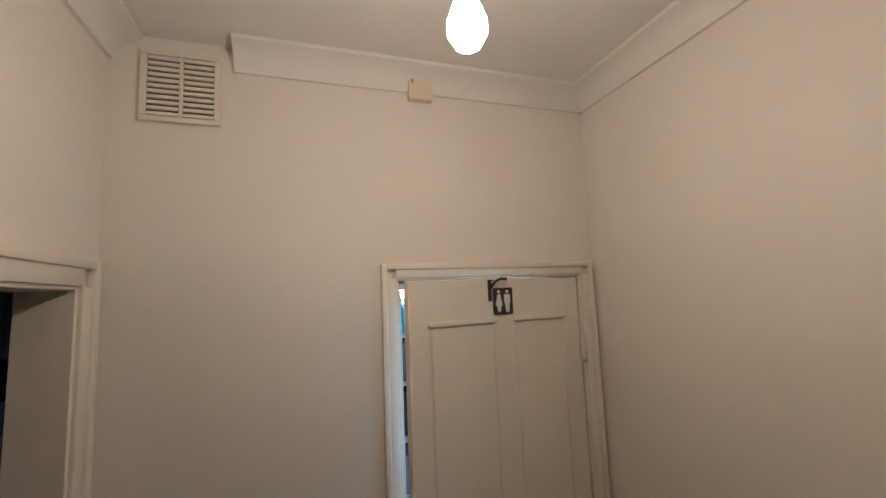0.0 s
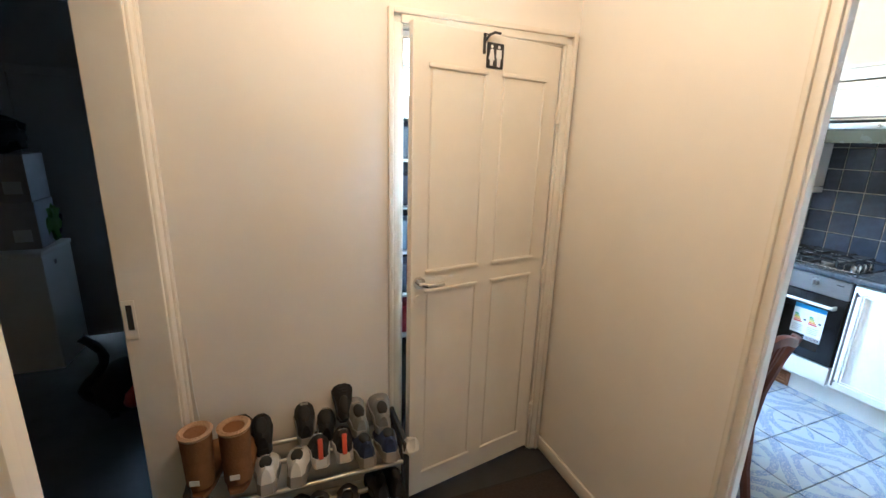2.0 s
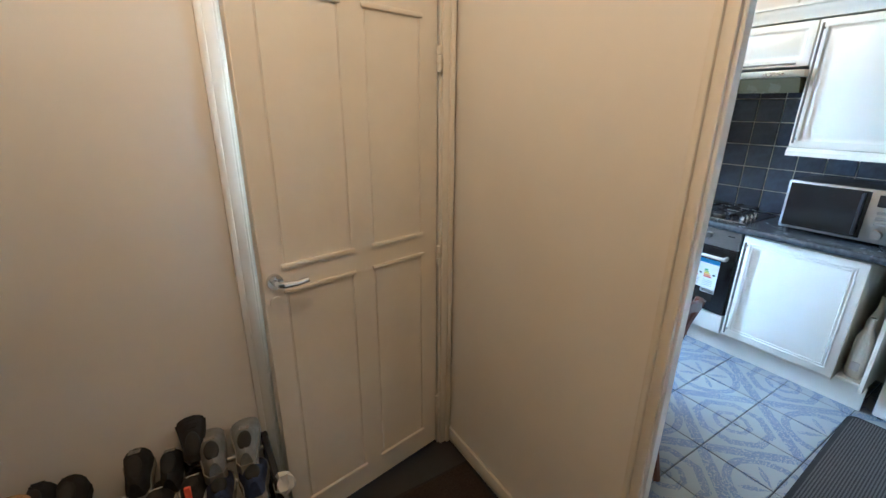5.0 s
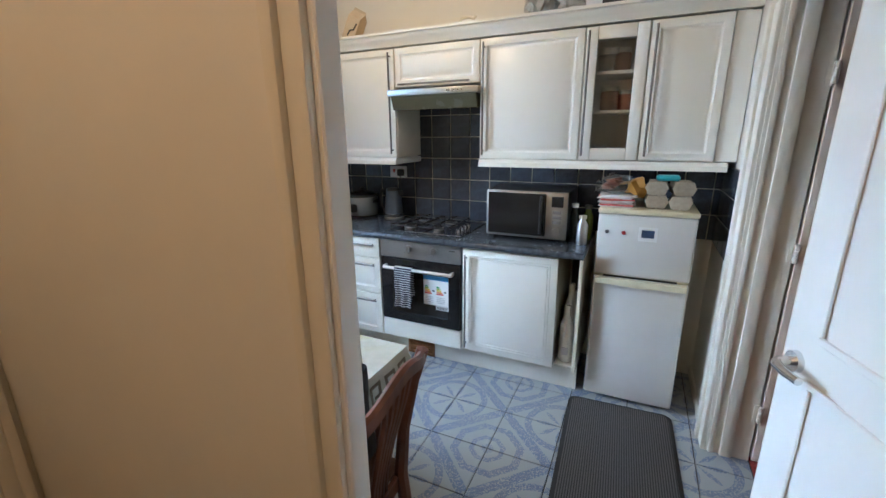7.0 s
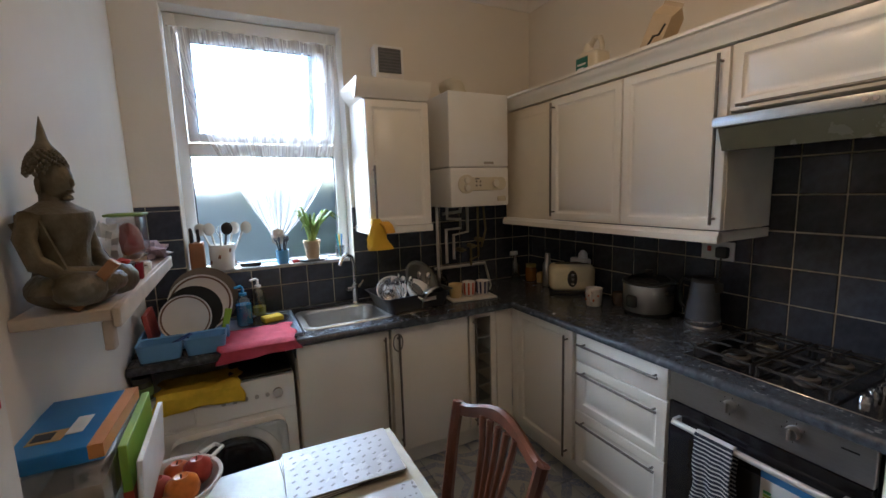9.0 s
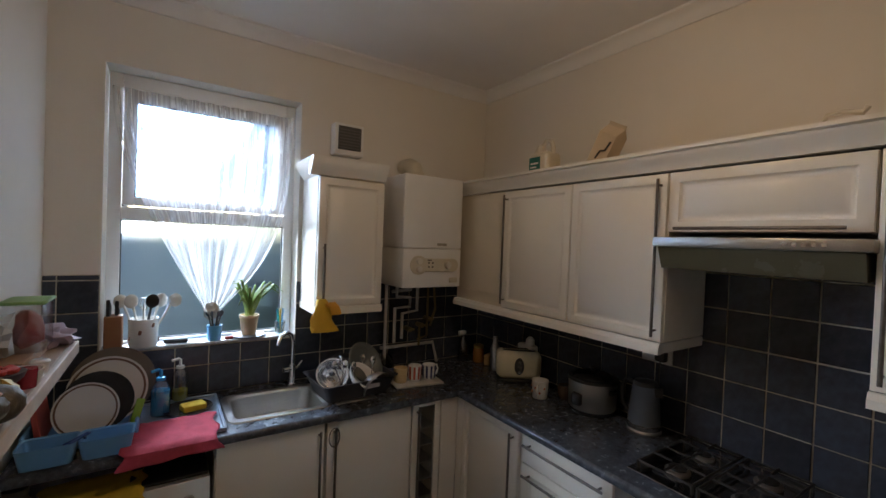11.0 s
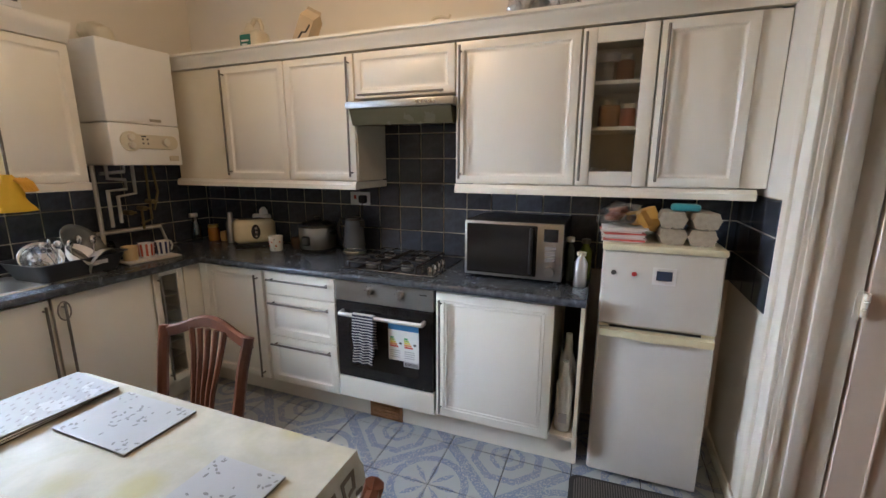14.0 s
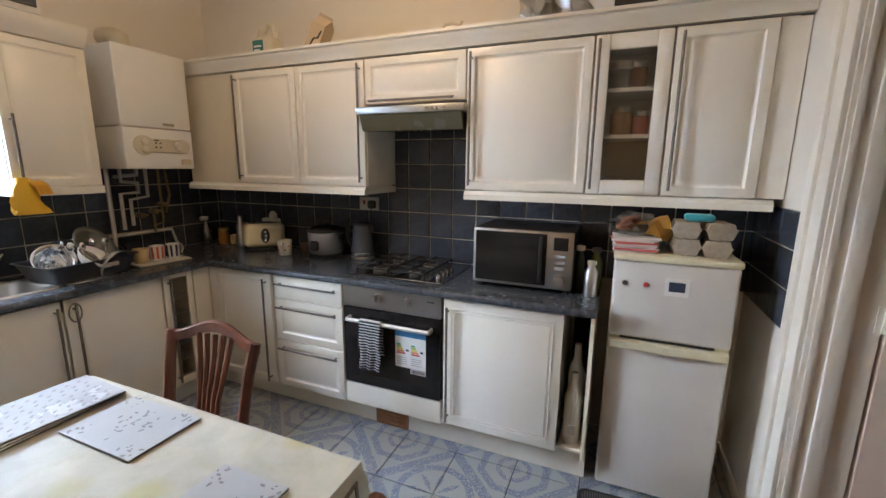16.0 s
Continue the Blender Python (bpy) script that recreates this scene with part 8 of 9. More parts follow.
# kitchen and hall bulbs
for nm, x, y, z, top, e, lab in (("pendant_bulb", 2.38, 1.62, 2.58, KC, 5, "bare warm bulb hanging from the kitchen ceiling"), ("pendant_bulb", 0.17, 0.66, 2.40, HC, 5, "bare glowing bulb hanging from the hall ceiling")):
    t = thing(nm, x, y, z, 0, lab, "lamp")
    ob = part("bulb", lathe(B(), [(0.002, -0.045), (0.02, -0.04), (0.031, -0.02), (0.031, 0.0), (0.02, 0.03), (0.014, 0.05)], seg=20), glow("warm_bulb_%s" % ("k" if x > 1 else "h"), (1.0, 0.82, 0.58), e), t, "glowing glass bulb")
    ob.visible_shadow = False
    part("lampholder", lathe(B(), [(0.018, 0.05), (0.02, 0.06), (0.017, 0.09), (0.006, 0.1)], seg=16), LABELW, t)
    part("flex", cyl(B(), (0, 0, 0.1), (0, 0, top - z - 0.02), 0.003, None, 8), LABELW, t)
    part("ceiling_rose", lathe(B(), [(0.01, top - z - 0.03), (0.035, top - z - 0.018), (0.04, top - z - 0.001)], seg=20), LABELW, t)

# ---- hall ----
t = thing("wall_vent", -0.526, HY, 2.532, 0, "cream slotted wall vent grille", "vent")
t.matrix_basis = t.matrix_basis @ Matrix.Diagonal((0.81, 1, 0.82, 1))
# dark sheet behind the slats gives the duct its shade
part("backing", box(B(), 0.012, 0.253, -0.006, -0.001, 0.012, 0.26), DARK, t)
bm = B()
for q in ((0, 0.265, 0, 0.02), (0, 0.265, 0.252, 0.272), (0, 0.022, 0.02, 0.252), (0.243, 0.265, 0.02, 0.252), (0.126, 0.139, 0.02, 0.252)):
    box(bm, q[0], q[1], -0.016, -0.002, q[2], q[3], 0.002)
part("frame", bm, GLOSS, t)
for k in range(11):
    for a, b in ((0.022, 0.126), (0.139, 0.243)):
        part("slat", box(B(), a, b, -0.014, -0.004, 0.023 + k * 0.0213, 0.037 + k * 0.0213, 0.002), GLOSS, t)
t = thing("junction_box", 0.287, HY, 2.684, 0, "small painted junction box below the cornice", "junction box")
part("case", box(B(), 0, 0.09, -0.03, -0.001, 0, 0.09, 0.006, 2), CREAM, t)
part("terminal", box(B(), 0.012, 0.016, -0.032, -0.029, 0.06, 0.075), WOOD, t)
t = thing("wall_cable", -0.575, HY - 0.006, 0.35, 0, "thin white cable running down the wall", "cable")
part("cable", tube(B(), [(-0.01, 0, 0.55), (-0.008, 0, 0.3), (0.004, 0, 0.12), (0.006, 0, 0.0)], 0.0022, 6), LABELW, t)
t = thing("strike_plate", HL - 0.10, 1.392, 1.0, 0, "brass strike plate in the door jamb", "strike plate")
part("plate", box(B(), -0.018, 0.018, -0.002, 0.0019, -0.035, 0.10, 0.001), GLOSS, t)
# solid dark block drawn as the shaded hole
part("latch_hole", box(B(), -0.006, 0.010, -0.004, -0.001, 0.0, 0.085), DARK, t)
t = thing("wall_switch", HL, 0.40, 1.33, 90, "pinkish wall switch plate", "switch")
part("plate", box(B(), -0.04, 0.045, -0.012, -0.001, 0, 0.085, 0.004, 2), PINK, t)
part("rocker", box(B(), -0.008, 0.008, -0.016, -0.011, 0.03, 0.055, 0.002), PINK, t)
# coir mat
t = thing("doormat", 0.60, 1.19, 0.0, 0, "dark brown coir doormat before the door", "doormat")
part("ribbed_surface", box(B(), -0.385, 0.40, -0.19, 0.13, 0.0, 0.012, 0.004, 2), DOORMAT, t)
part("rubber_edge", box(B(), -0.40, 0.412, -0.205, 0.145, 0.0, 0.004), RUBBER, t)
# shoe rack
SILV = col("satin_tube", (0.62, 0.60, 0.56), 0.3, metal=0.9)
t = thing("shoe_rack", -0.200, 1.365, 0, 0, "two-tier shoe rack with black ends and silver rails", "shoe rack")
t.matrix_basis = t.matrix_basis @ Matrix.Diagonal((1, 1, 1.25, 1))
for s in (-0.385, 0.385):
    bm = B()
    box(bm, s - 0.012, s + 0.012, -0.135, -0.105, 0, 0.36, 0.004)
    box(bm, s - 0.012, s + 0.012, 0.095, 0.125, 0, 0.36, 0.004)
    box(bm, s - 0.010, s + 0.010, -0.105, 0.095, 0.09, 0.115, 0.003)
    box(bm, s - 0.010, s + 0.010, -0.105, 0.095, 0.275, 0.30, 0.003)
    box(bm, s - 0.011, s + 0.011, -0.12, 0.11, 0.335, 0.36, 0.004)
    part("end_frame", bm, BLACK, t)
for z, yy in ((0.095, -0.12), (0.12, 0.0), (0.13, 0.10), (0.285, -0.12), (0.31, 0.0), (0.32, 0.10)):
    part("rail", cyl(B(), (-0.375, yy, z), (0.375, yy, z), 0.008, None, 12), SILV, t)


def shoe(name, x, y, z, rz, tilt, m, sole, label, L_=0.27, hgt=0.09, tab=None, heel=None):
    """A low shoe; local x from heel (0) to toe, laid with the heel to the front and raised by tilt degrees."""
    t = thing(name, x, y, z, rz, label, "shoe", "shoes on the rack")
    M = Matrix.Rotation(radians(-tilt), 4, "Y")
    if y < 1.285:
        M = Matrix.Translation((-0.025, 0, 0.022)) @ Matrix.Rotation(radians(13), 4, "Y")  # heel up on the front rail
    n = 12

    def half(u):
        return 0.042 * (1 + 0.2 * math.sin((u - 0.45) * math.pi * 1.6)) * (1 - max(0, (u - 0.82) / 0.18) ** 2 * 0.55) * (1 - max(0, (0.09 - u) / 0.09) ** 2 * 0.45)
    bm = B()
    outline = [(u * L_, half(u)) for u in [k / n for k in range(n + 1)]]
    pts = outline + [(a, -b) for a, b in outline[::-1]]
    prism(bm, pts, 0.0, 0.026, "z")
    bmesh.ops.scale(bm, verts=[v for v in bm.verts if v.co.x < L_ * 0.4 and v.co.z > 0.02], vec=(1, 0.97, 1.5))
    part("sole", bm, sole, t, at=M)
    bm = B()
    rows = []
    for k in range(n + 1):
        u = k / n
        w = half(u) * 0.97
        top = hgt * (1.08 - 0.19 * u if u < 0.42 else 1 - 0.62 * ((u - 0.42) / 0.58) ** 0.8) * (1 if u > 0.04 else 0.95)
        rows.append([bm.verts.new((u * L_ * 0.985 + 0.002, w * math.cos(a) * (1 - 0.25 * math.sin(a)), 0.02 + (top - 0.02) * max(math.sin(a), 0.0) ** 0.6)) for a in [math.pi * q / 8 for q in range(9)]])
    for a, b in zip(rows, rows[1:]):
        for q in range(8):
            bm.faces.new((a[q], a[q + 1], b[q + 1], b[q]))
    bm.faces.new(rows[0])
    bm.faces.new(rows[-1][::-1])
    part("upper", bm, m, t, at=M)
    # dark ellipsoid on the upper, standing in for the shaded inside
    part("opening", blob(B(), (L_ * 0.23, 0, hgt * 1.01), (L_ * 0.16, 0.022, 0.012), 3), DARK, t, at=M)
    for k in range(4):
        part("lace", cyl(B(), (L_ * (0.44 + 0.055 * k), -0.016, hgt * (0.97 - 0.09 * k)), (L_ * (0.44 + 0.055 * k), 0.016, hgt * (0.97 - 0.09 * k)), 0.0028, None, 6), sole, t, at=M)
    if tab:
        part("heel_tab", box(B(), -0.005, 0.004, -0.009, 0.009, 0.035, hgt + 0.03, 0.003), tab, t, at=M)
    if heel:
        part("heel_patch", box(B(), -0.001, 0.006, -0.02, 0.02, 0.03, hgt * 0.8, 0.003), heel, t, at=M)
    return t


def boot(x, y, z, rz, lean):
    t = thing("sheepskin_boot", x, y, z, rz, "tan suede boot lined with fleece", "boot", "shoes on the rack")
    SU = col("tan_suede", (0.23, 0.105, 0.036), 0.9, vary=0.12, scale=12, bump=0.3, bscale=120)
    bm = B()
    tube(bm, [(0.045, 0, 0.03), (0.045, 0, 0.09), (0.045 + lean * 0.3, 0, 0.16), (0.045 + lean, 0, 0.235)], 0.05, 18, [0.046, 0.047, 0.049, 0.052])
    blob(bm, (0.13, 0, 0.05), (0.10, 0.048, 0.046), 3, 0.06)
    part("upper", bm, SU, t)
    part("fleece", lathe(B(), [(0.052, 0.228), (0.056, 0.24), (0.047, 0.246), (0.036, 0.238), (0.030, 0.19), (0.002, 0.18)], (0.045 + lean, 0, 0), 20, close=False), col("fleece_cream", (0.48, 0.32, 0.18), 0.95, bump=0.8, bscale=160), t)
    bm = B()
    prism(bm, [(-0.006 + u * 0.24, 0.042 * (1 - 0.5 * (2 * u - 1) ** 4)) for u in [k / 8 for k in range(9)]] + [(-0.006 + u * 0.24, -0.042 * (1 - 0.5 * (2 * u - 1) ** 4)) for u in [k / 8 for k in range(8, -1, -1)]], 0.0, 0.016, "z")
    part("sole", bm, col("boot_sole", (0.24, 0.12, 0.05), 0.8), t)
    part("heel_label", box(B(), -0.008, -0.004, -0.016, 0.016, 0.06, 0.08, 0.001), LABELW, t)


boot(-0.560, 1.255, 0.402, 78, 0.0)
boot(-0.435, 1.240, 0.402, 84, 0.004)
WHT = col("white_trainer", (0.70, 0.69, 0.65), 0.55, vary=0.05)
GRY = col("grey_knit", (0.22, 0.22, 0.21), 0.85, vary=0.1, scale=40)
BLK = col("black_knit", (0.016, 0.016, 0.018), 0.8, vary=0.2, scale=40)
NAVY = col("navy_mesh", (0.02, 0.035, 0.10), 0.8, vary=0.2, scale=40)
SOLW = col("sole_white", (0.62, 0.60, 0.56), 0.6)
SOLG = col("sole_grey", (0.30, 0.28, 0.25), 0.7)
ORG = col("orange_tab", (0.70, 0.10, 0.04), 0.6)
shoe("white_trainer", -0.335, 1.210, 0.387, 92, 10, WHT, SOLG, "white leather trainer with grey sole", 0.26)
shoe("white_trainer", -0.235, 1.210, 0.387, 84, 10, WHT, SOLG, "white leather trainer with grey sole", 0.26)
shoe("navy_trainer", -0.145, 1.265, 0.397, 90, 6, BLK, SOLW, "black trainer with bright orange heel tab", 0.26, 0.085, ORG)
shoe("navy_trainer", -0.055, 1.265, 0.397, 86, 6, BLK, SOLW, "black trainer with bright orange heel tab", 0.26, 0.085, ORG)
shoe("running_shoe", 0.025, 1.215, 0.392, 92, 10, NAVY, SOLG, "navy running shoe with a pale sole", 0.26)
shoe("running_shoe", 0.115, 1.215, 0.392, 86, 10, NAVY, SOLG, "navy running shoe with a pale sole", 0.26)
shoe("grey_slipper", 0.020, 1.315, 0.452, 92, 6, GRY, SOLG, "grey sports shoe on top of the pile", 0.25)
shoe("grey_slipper", 0.110, 1.315, 0.447, 84, 6, GRY, SOLG, "grey sports shoe on top of the pile", 0.25)
shoe("black_shoe", -0.430, 1.395, 0.417, 88, 14, BLK, BLK, "black shoe propped against the wall", 0.27, 0.1)
shoe("black_shoe", -0.350, 1.385, 0.412, 94, 12, BLK, BLK, "black shoe propped against the wall", 0.27, 0.1)
shoe("black_boot", -0.190, 1.385, 0.422, 90, 14, BLK, SOLG, "black ankle shoe propped against the wall", 0.26, 0.11)
shoe("black_boot", -0.110, 1.395, 0.377, 86, 10, BLK, SOLG, "black ankle shoe propped against the wall", 0.26, 0.11)
shoe("black_slide", -0.030, 1.425, 0.462, 90, 42, BLK, BLK, "black slip-on stood on its end", 0.25, 0.06)
for x, y, rz, m, s, lab in ((-0.315, 1.215, 92, BLK, SOLW, "black trainer with pale stripes"), (-0.235, 1.22, 88, BLK, SOLW, "black trainer with pale stripes")):
    sh = shoe("striped_trainer", x, y, 0.141, rz, 4, m, s, lab + " on the lower tier", 0.25, 0.09, None, SOLW)
shoe("grey_trainer", -0.155, 1.195, 0.141, 90, 4, GRY, SOLW, "grey suede trainer on the lower tier", 0.27, 0.1)
shoe("grey_trainer", -0.060, 1.195, 0.141, 82, 4, GRY, SOLW, "grey suede trainer on the lower tier", 0.27, 0.1)
for x, rz in ((-0.49, 90), (-0.42, 90), (0.09, 88), (0.16, 90)):
    shoe("black_shoe", x, 1.255, 0.141, rz, 5, BLK, BLK, "plain black shoe in the shade of the lower tier", 0.26, 0.09)
FLP = striped("flip_flop_stripe", (0.012, 0.012, 0.012), (0.68, 0.65, 0.56), 0.022, 0, 0.5, 0.7)
for x, y, rz in ((-0.01, 1.09, 62), (0.095, 1.06, 88)):
    t = thing("flip_flop", x, y, 0.002, rz, "black and cream striped flip-flop on the floor", "sandal", "flip-flops")
    n = 12
    ol = [(u * 0.24, 0.038 * (1 - 0.25 * math.cos(u * 6.5 + 0.4)) * (1 - abs(2 * u - 1) ** 6 * 0.6)) for u in [k / n for k in range(n + 1)]]
    bm = B()
    prism(bm, ol + [(a, -b) for a, b in ol[::-1]], 0.0, 0.016, "z")
    part("sole", bm, FLP, t)
    for s in (-1, 1):
        part("strap", tube(B(), [(0.19, 0, 0.016), (0.15, s * 0.02, 0.04), (0.09, s * 0.034, 0.014)], 0.004, 6), BLK, t)
t = thing("crumpled_tissue", 0.205, 1.235, 0.407, 0, "crumpled white cloth hooked on the rack corner", "cloth")
part("cloth", blob(B(), (0, 0, 0.02), (0.03, 0.03, 0.04), 2, 0.8, 3), WHT, t)
t = thing("green_strip", 0.100, 1.235, 0.151, 40, "pale green plastic strip on the lower rail", "strip")
part("strip", box(B(), -0.05, 0.05, -0.004, 0.004, 0, 0.006), col("pale_green", (0.35, 0.5, 0.28), 0.5), t, at=pose(0, 0, 0, 0, -25, 0))

# ---- store room beyond the side door ----
t = thing("chest_freezer", -2.0, 3.42, 0, 0, "white under-counter freezer in the dim store room", "freezer")
part("body", box(B(), -0.30, 0.30, -0.20, 0.22, 0.02, 0.83, 0.01, 2), WHITEP, t)
part("top", box(B(), -0.305, 0.305, -0.21, 0.225, 0.83, 0.86, 0.006, 2), WHITEP, t)
part("vent_mark", box(B(), 0.3005, 0.302, -0.06, -0.03, 0.74, 0.77), col("print_grey", (0.3, 0.3, 0.3), 0.6), t)
for z, h, w, nm in ((0.862, 0.31, 0.17, "cardboard_box"), (1.174, 0.30, 0.165, "cardboard_box")):
    t = thing(nm, -1.90, 3.44, z, 4, "grey-white cardboard box on the freezer", "box", "stacked boxes")
    part("carton", box(B(), -w, w, -0.15, 0.15, 0, h, 0.003), col("pale_carton", (0.45, 0.43, 0.42), 0.8), t, smooth=False)
    part("label", box(B(), 0.04, 0.13, -0.1525, -0.149, 0.05, 0.13), LABELW, t, smooth=False)
t = thing("dark_backpack", -1.90, 3.44, 1.476, 0, "dark bag on top of the boxes", "bag")
part("bag", blob(B(), (0, 0, 0.11), (0.15, 0.13, 0.12), 3, 0.4), BLK, t)
t = thing("green_bag", -1.765, 3.52, 0.862, 0, "bright green plastic bag on the freezer", "plastic bag")
part("bag", blob(B(), (0, 0, 0.13), (0.06, 0.11, 0.14), 3, 0.7, 3), col("bag_green", (0.15, 0.30, 0.04), 0.5), t)
part("dark_fold", blob(B(), (0.0, 0.06, 0.10), (0.05, 0.1, 0.11), 2, 0.6), BLK, t)
t = thing("inner_door", -1.58, 3.84, 0, 180, "grey door in the far store room wall", "door", kind="structure")
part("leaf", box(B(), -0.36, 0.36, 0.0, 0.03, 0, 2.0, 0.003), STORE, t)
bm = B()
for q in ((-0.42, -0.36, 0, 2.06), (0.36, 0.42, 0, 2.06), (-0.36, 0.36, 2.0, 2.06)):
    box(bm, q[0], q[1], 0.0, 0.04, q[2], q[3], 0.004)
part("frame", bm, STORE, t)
t = thing("vacuum_cleaner", -1.18, 2.62, 0, 0, "black and red vacuum cleaner with a coiled hose", "vacuum cleaner")
part("body", blob(B(), (0.0, 0.0, 0.16), (0.14, 0.2, 0.15), 3), BLK, t)
part("red_cap", blob(B(), (0.08, -0.1, 0.14), (0.07, 0.1, 0.08), 2), col("vac_red", (0.40, 0.03, 0.02), 0.35), t)
pts = [(-0.08 + 0.06 * math.cos(k * 0.5), -0.14 + 0.03 * math.sin(k * 0.5), 0.02 + k * 0.03) for k in range(18)]
part("hose", tube(B(), pts, 0.022, 10, [0.022 + 0.004 * (k % 2) for k in range(18)]), BLK, t)

# ---- small room behind the ajar door ----
t = thing("shelf_unit", 0.42, 2.45, 0, 0, "shelf unit with white boards, painted shade behind and clutter", "shelf unit")
for s in (-0.38, 0.38):
    part("side", box(B(), s - 0.01, s + 0.01, -0.02, 0.3, 0, 1.80), LABELW, t)
for z in (0.3, 0.6, 0.9, 1.2, 1.5, 1.76):
    part("board", box(B(), -0.37, 0.37, -0.02, 0.3, z, z + 0.015), LABELW, t)
# dark sheet standing in for the shade behind the boards
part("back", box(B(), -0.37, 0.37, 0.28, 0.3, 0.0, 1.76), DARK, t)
for k, (z, cc) in enumerate(((0.315, (0.3, 0.02, 0.03)), (0.615, (0.1, 0.12, 0.16)), (0.915, (0.25, 0.33, 0.4)), (1.215, (0.05, 0.05, 0.07)), (1.515, (0.12, 0.13, 0.15)))):
    u = thing("stored_box", 0.42, 2.55, z, 3 * k, "dark stored box on the shelf unit", "box", "boxes on the shelf unit")
    part("box", box(B(), -0.2, 0.2, -0.08, 0.12, 0, 0.2, 0.01), col("stored%d" % k, cc, 0.6), u)
u = thing("spray_can", 0.455, 2.50, 1.776, 0, "pale turquoise bottle on the top shelf", "bottle")
part("bottle", lathe(B(), [(0.03, 0), (0.032, 0.01), (0.032, 0.13), (0.012, 0.17), (0.012, 0.2)]), col("turquoise", (0.06, 0.34, 0.42), 0.4), u)
W2 = thing("window_2", 0, 0, 0, 0, "small frosted window high in the far wall", "window", kind="structure")
bm = B()
for q in ((0.3, 0.34, 1.9, 2.5), (0.91, 0.95, 1.9, 2.5), (0.34, 0.91, 1.9, 1.94), (0.34, 0.91, 2.46, 2.5)):
    box(bm, q[0], q[1], 3.02, 3.07, q[2], q[3], 0.004)
part("window_frame", bm, PVC, W2)
part("pane", box(B(), 0.34, 0.91, 3.04, 3.046, 1.94, 2.46), GLASS, W2, smooth=False).visible_shadow = False

# ---- outside ----
bm = B()
bmesh.ops.create_grid(bm, x_segments=8, y_segments=8, size=400.0)
bmesh.ops.translate(bm, verts=bm.verts[:], vec=(0, 400 + WY + 0.3, -0.6))
solid("ground", bm, mat("garden_grass", (0.07, 0.11, 0.03), 0.9, vary=0.3, scale=2.0, bump=0.5, bscale=40), "grassy garden ground", "ground", kind="structure", smooth=False)
FEN = mat("fence_timber", (0.46, 0.45, 0.42), 0.8, vary=0.15, scale=5, stretch=(8, 8, 1))
t = thing("garden_fence", 1.9, 7.0, -0.6, 0, "weathered timber garden fence", "fence")
plank = None
for k in range(46):
    if plank is None:
        plank = part("plank", box(B(), 0, 0.14, -0.012, 0.012, 0, 2.35, 0.004), FEN, t, at=pose(-3.5, 0, 0))
    else:
        o = new("plank", plank.data)
        o.parent = t
        o.matrix_basis = pose(-3.5 + k * 0.152, 0.01 * (k % 2), 0)


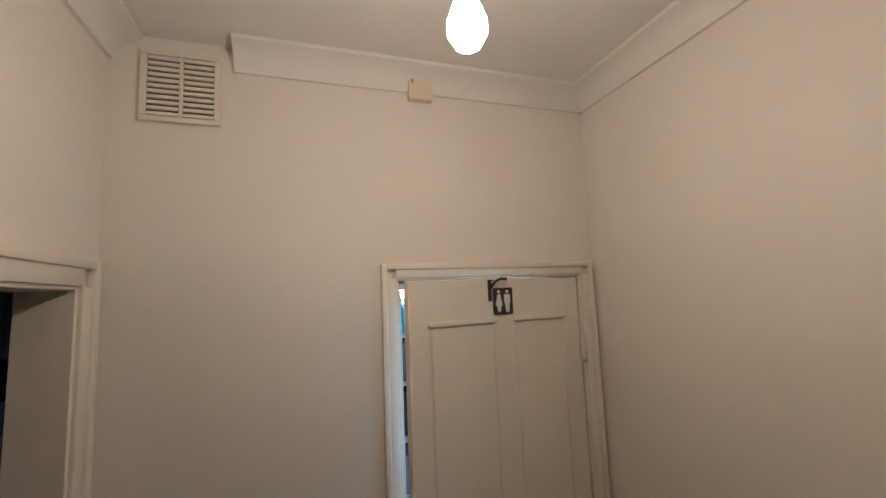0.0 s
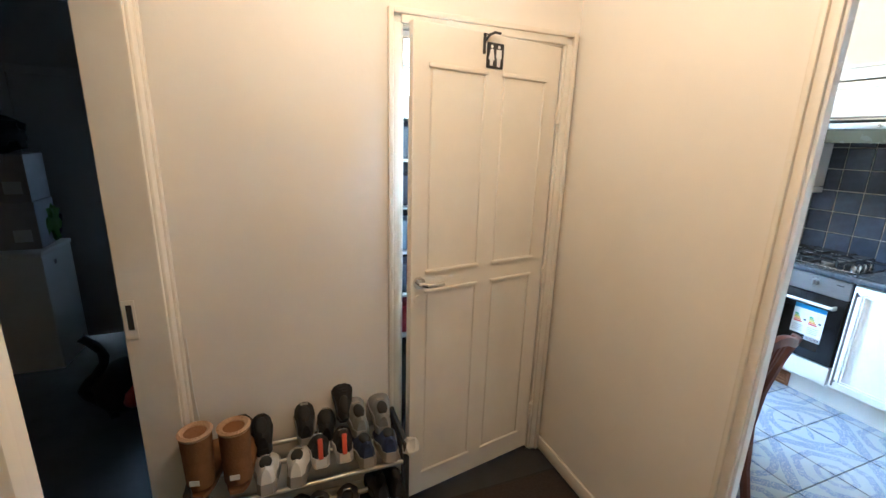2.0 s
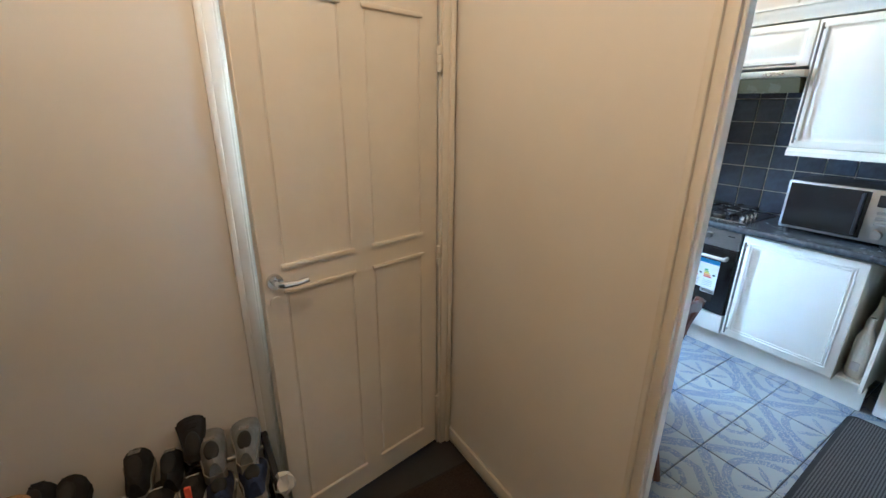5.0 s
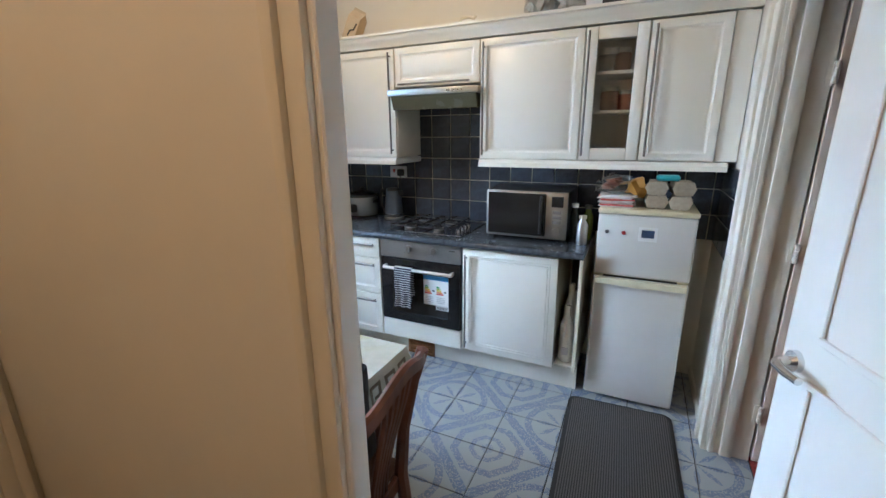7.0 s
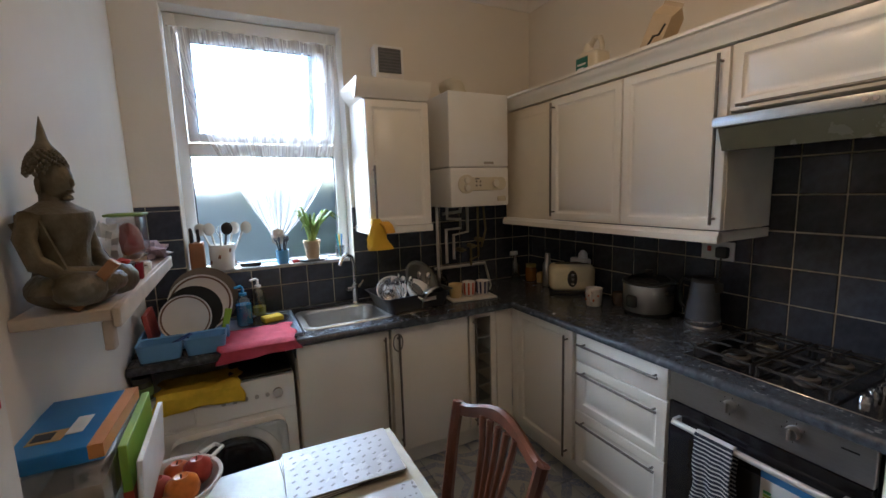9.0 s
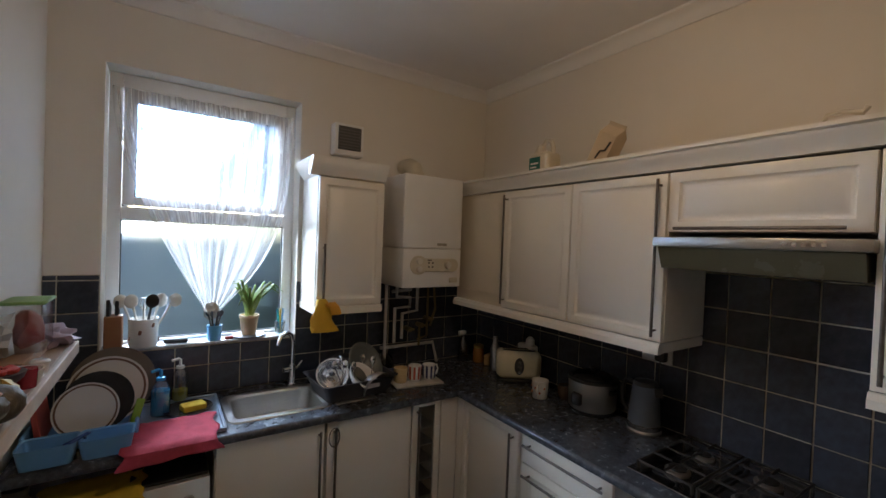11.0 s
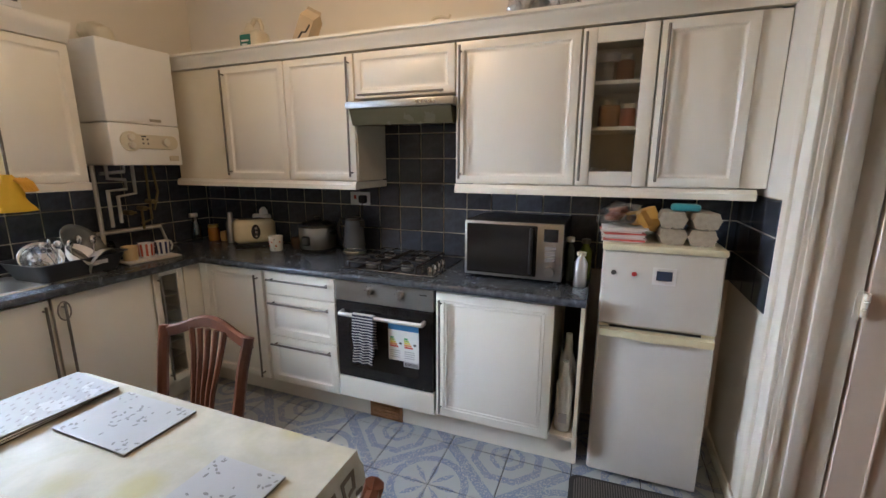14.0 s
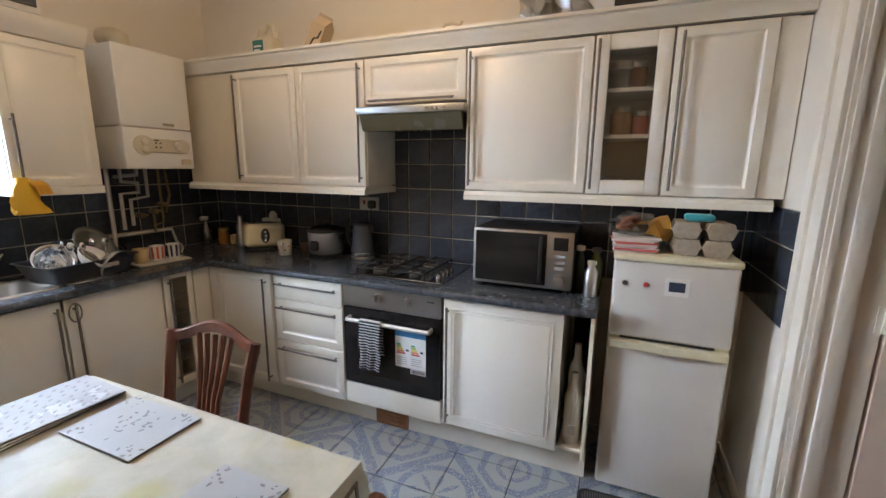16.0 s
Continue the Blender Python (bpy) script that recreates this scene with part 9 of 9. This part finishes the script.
def tree(x, y, h, seed, label):
    rnd = random.Random(seed)
    t = thing("tree", x, y, -0.6, 0, label, "tree", "garden trees")
    bm = B()
    tube(bm, [(0, 0, 0), (0.05, 0.02, h * 0.3), (-0.04, 0.05, h * 0.6), (0.02, 0, h * 0.95)], 0.1, 8, [0.14, 0.11, 0.07, 0.02])
    tips = []
    for k in range(16):
        a, z = rnd.uniform(0, 6.28), h * rnd.uniform(0.3, 0.9)
        ln = h * rnd.uniform(0.18, 0.38)
        tip = (ln * math.cos(a), ln * math.sin(a), z + ln * rnd.uniform(0.3, 0.9))
        tube(bm, [(0, 0, z), (tip[0] * 0.5, tip[1] * 0.5, z + (tip[2] - z) * 0.4), tip], 0.02, 5, [0.035, 0.022, 0.006])
        tips.append(Vector(tip))
        for q in range(4):
            b_ = Vector(tip) * rnd.uniform(0.6, 1.0)
            e = b_ + Vector((rnd.uniform(-1, 1), rnd.uniform(-1, 1), rnd.uniform(-0.2, 0.9))) * h * 0.08
            tube(bm, [b_, e], 0.006, 4, [0.008, 0.003])
            tips.append(e)
    part("trunk", bm, mat("bark_%d" % seed, (0.10, 0.075, 0.055), 0.9, vary=0.2, scale=8), t)
    vs, fs = [], []
    for k in range(1300):
        c = tips[rnd.randrange(len(tips))] + Vector((rnd.gauss(0, 1), rnd.gauss(0, 1), rnd.gauss(0, 1))) * h * 0.06
        a, b = Vector((rnd.gauss(0, 1), rnd.gauss(0, 1), rnd.gauss(0, 1))).normalized() * 0.055, Vector((rnd.gauss(0, 1), rnd.gauss(0, 1), rnd.gauss(0, 1))).normalized() * 0.03
        i = len(vs)
        vs += [c - a, c + b, c + a, c - b]
        fs.append((i, i + 1, i + 2, i + 3))
    me = bpy.data.meshes.new("crown")
    me.from_pydata(vs, [], fs)
    me.materials.append(mat("leaves_%d" % seed, (0.07, 0.10, 0.035), 0.6, vary=0.25, scale=3))
    tagged(new("crown", me), kind="stuff").parent = t


tree(0.6, 14, 7.5, 3, "bare-limbed garden tree with sparse leaves")
tree(4.5, 17, 8.0, 5, "tall garden tree with sparse leaves")
tree(2.6, 5.6, 2.4, 8, "small garden shrub with thin twigs")


tile_floor()
hobwall = lambda a, z, o: Matrix.Translation((WX - o, a, z)) @ Matrix(((0, 0, -1, 0), (-1, 0, 0, 0), (0, 1, 0, 0), (0, 0, 0, 1)))
winwall = lambda a, z, o: Matrix.Translation((a, WY - o, z)) @ Matrix(((1, 0, 0, 0), (0, 0, -1, 0), (0, 1, 0, 0), (0, 0, 0, 1)))
sidewall = lambda a, z, o: Matrix.Translation((a, SY + o, z)) @ Matrix(((-1, 0, 0, 0), (0, 0, 1, 0), (0, 1, 0, 0), (0, 0, 0, 1)))
tile_wall("wall_tiles_hob", "dark navy square wall tiles with pale grout behind the hob", SY, WY, 0.912, 1.37, hobwall, start=1.37)
tile_wall("wall_tiles_hood", "dark navy square wall tiles with pale grout under the hood", 1.18, 1.80, 1.372, 1.80, hobwall, start=1.37)
tile_wall("wall_tiles_window", "dark navy square wall tiles below the window", 1.285, 2.19, 0.912, 1.168, winwall, start=1.285)
tile_wall("wall_tiles_window", "dark navy square wall tiles beside the window", PX1, 1.284, 0.912, 1.55, winwall, start=1.13)
tile_wall("wall_tiles_window", "dark navy square wall tiles behind the boiler pipes", 2.19, WX - 0.01, 0.912, 1.50, winwall, start=2.19)
tile_wall("wall_tiles_fridge", "dark navy square wall tiles beside the fridge", 3.04, WX - 0.01, 0.912, 1.365, sidewall, start=3.04)
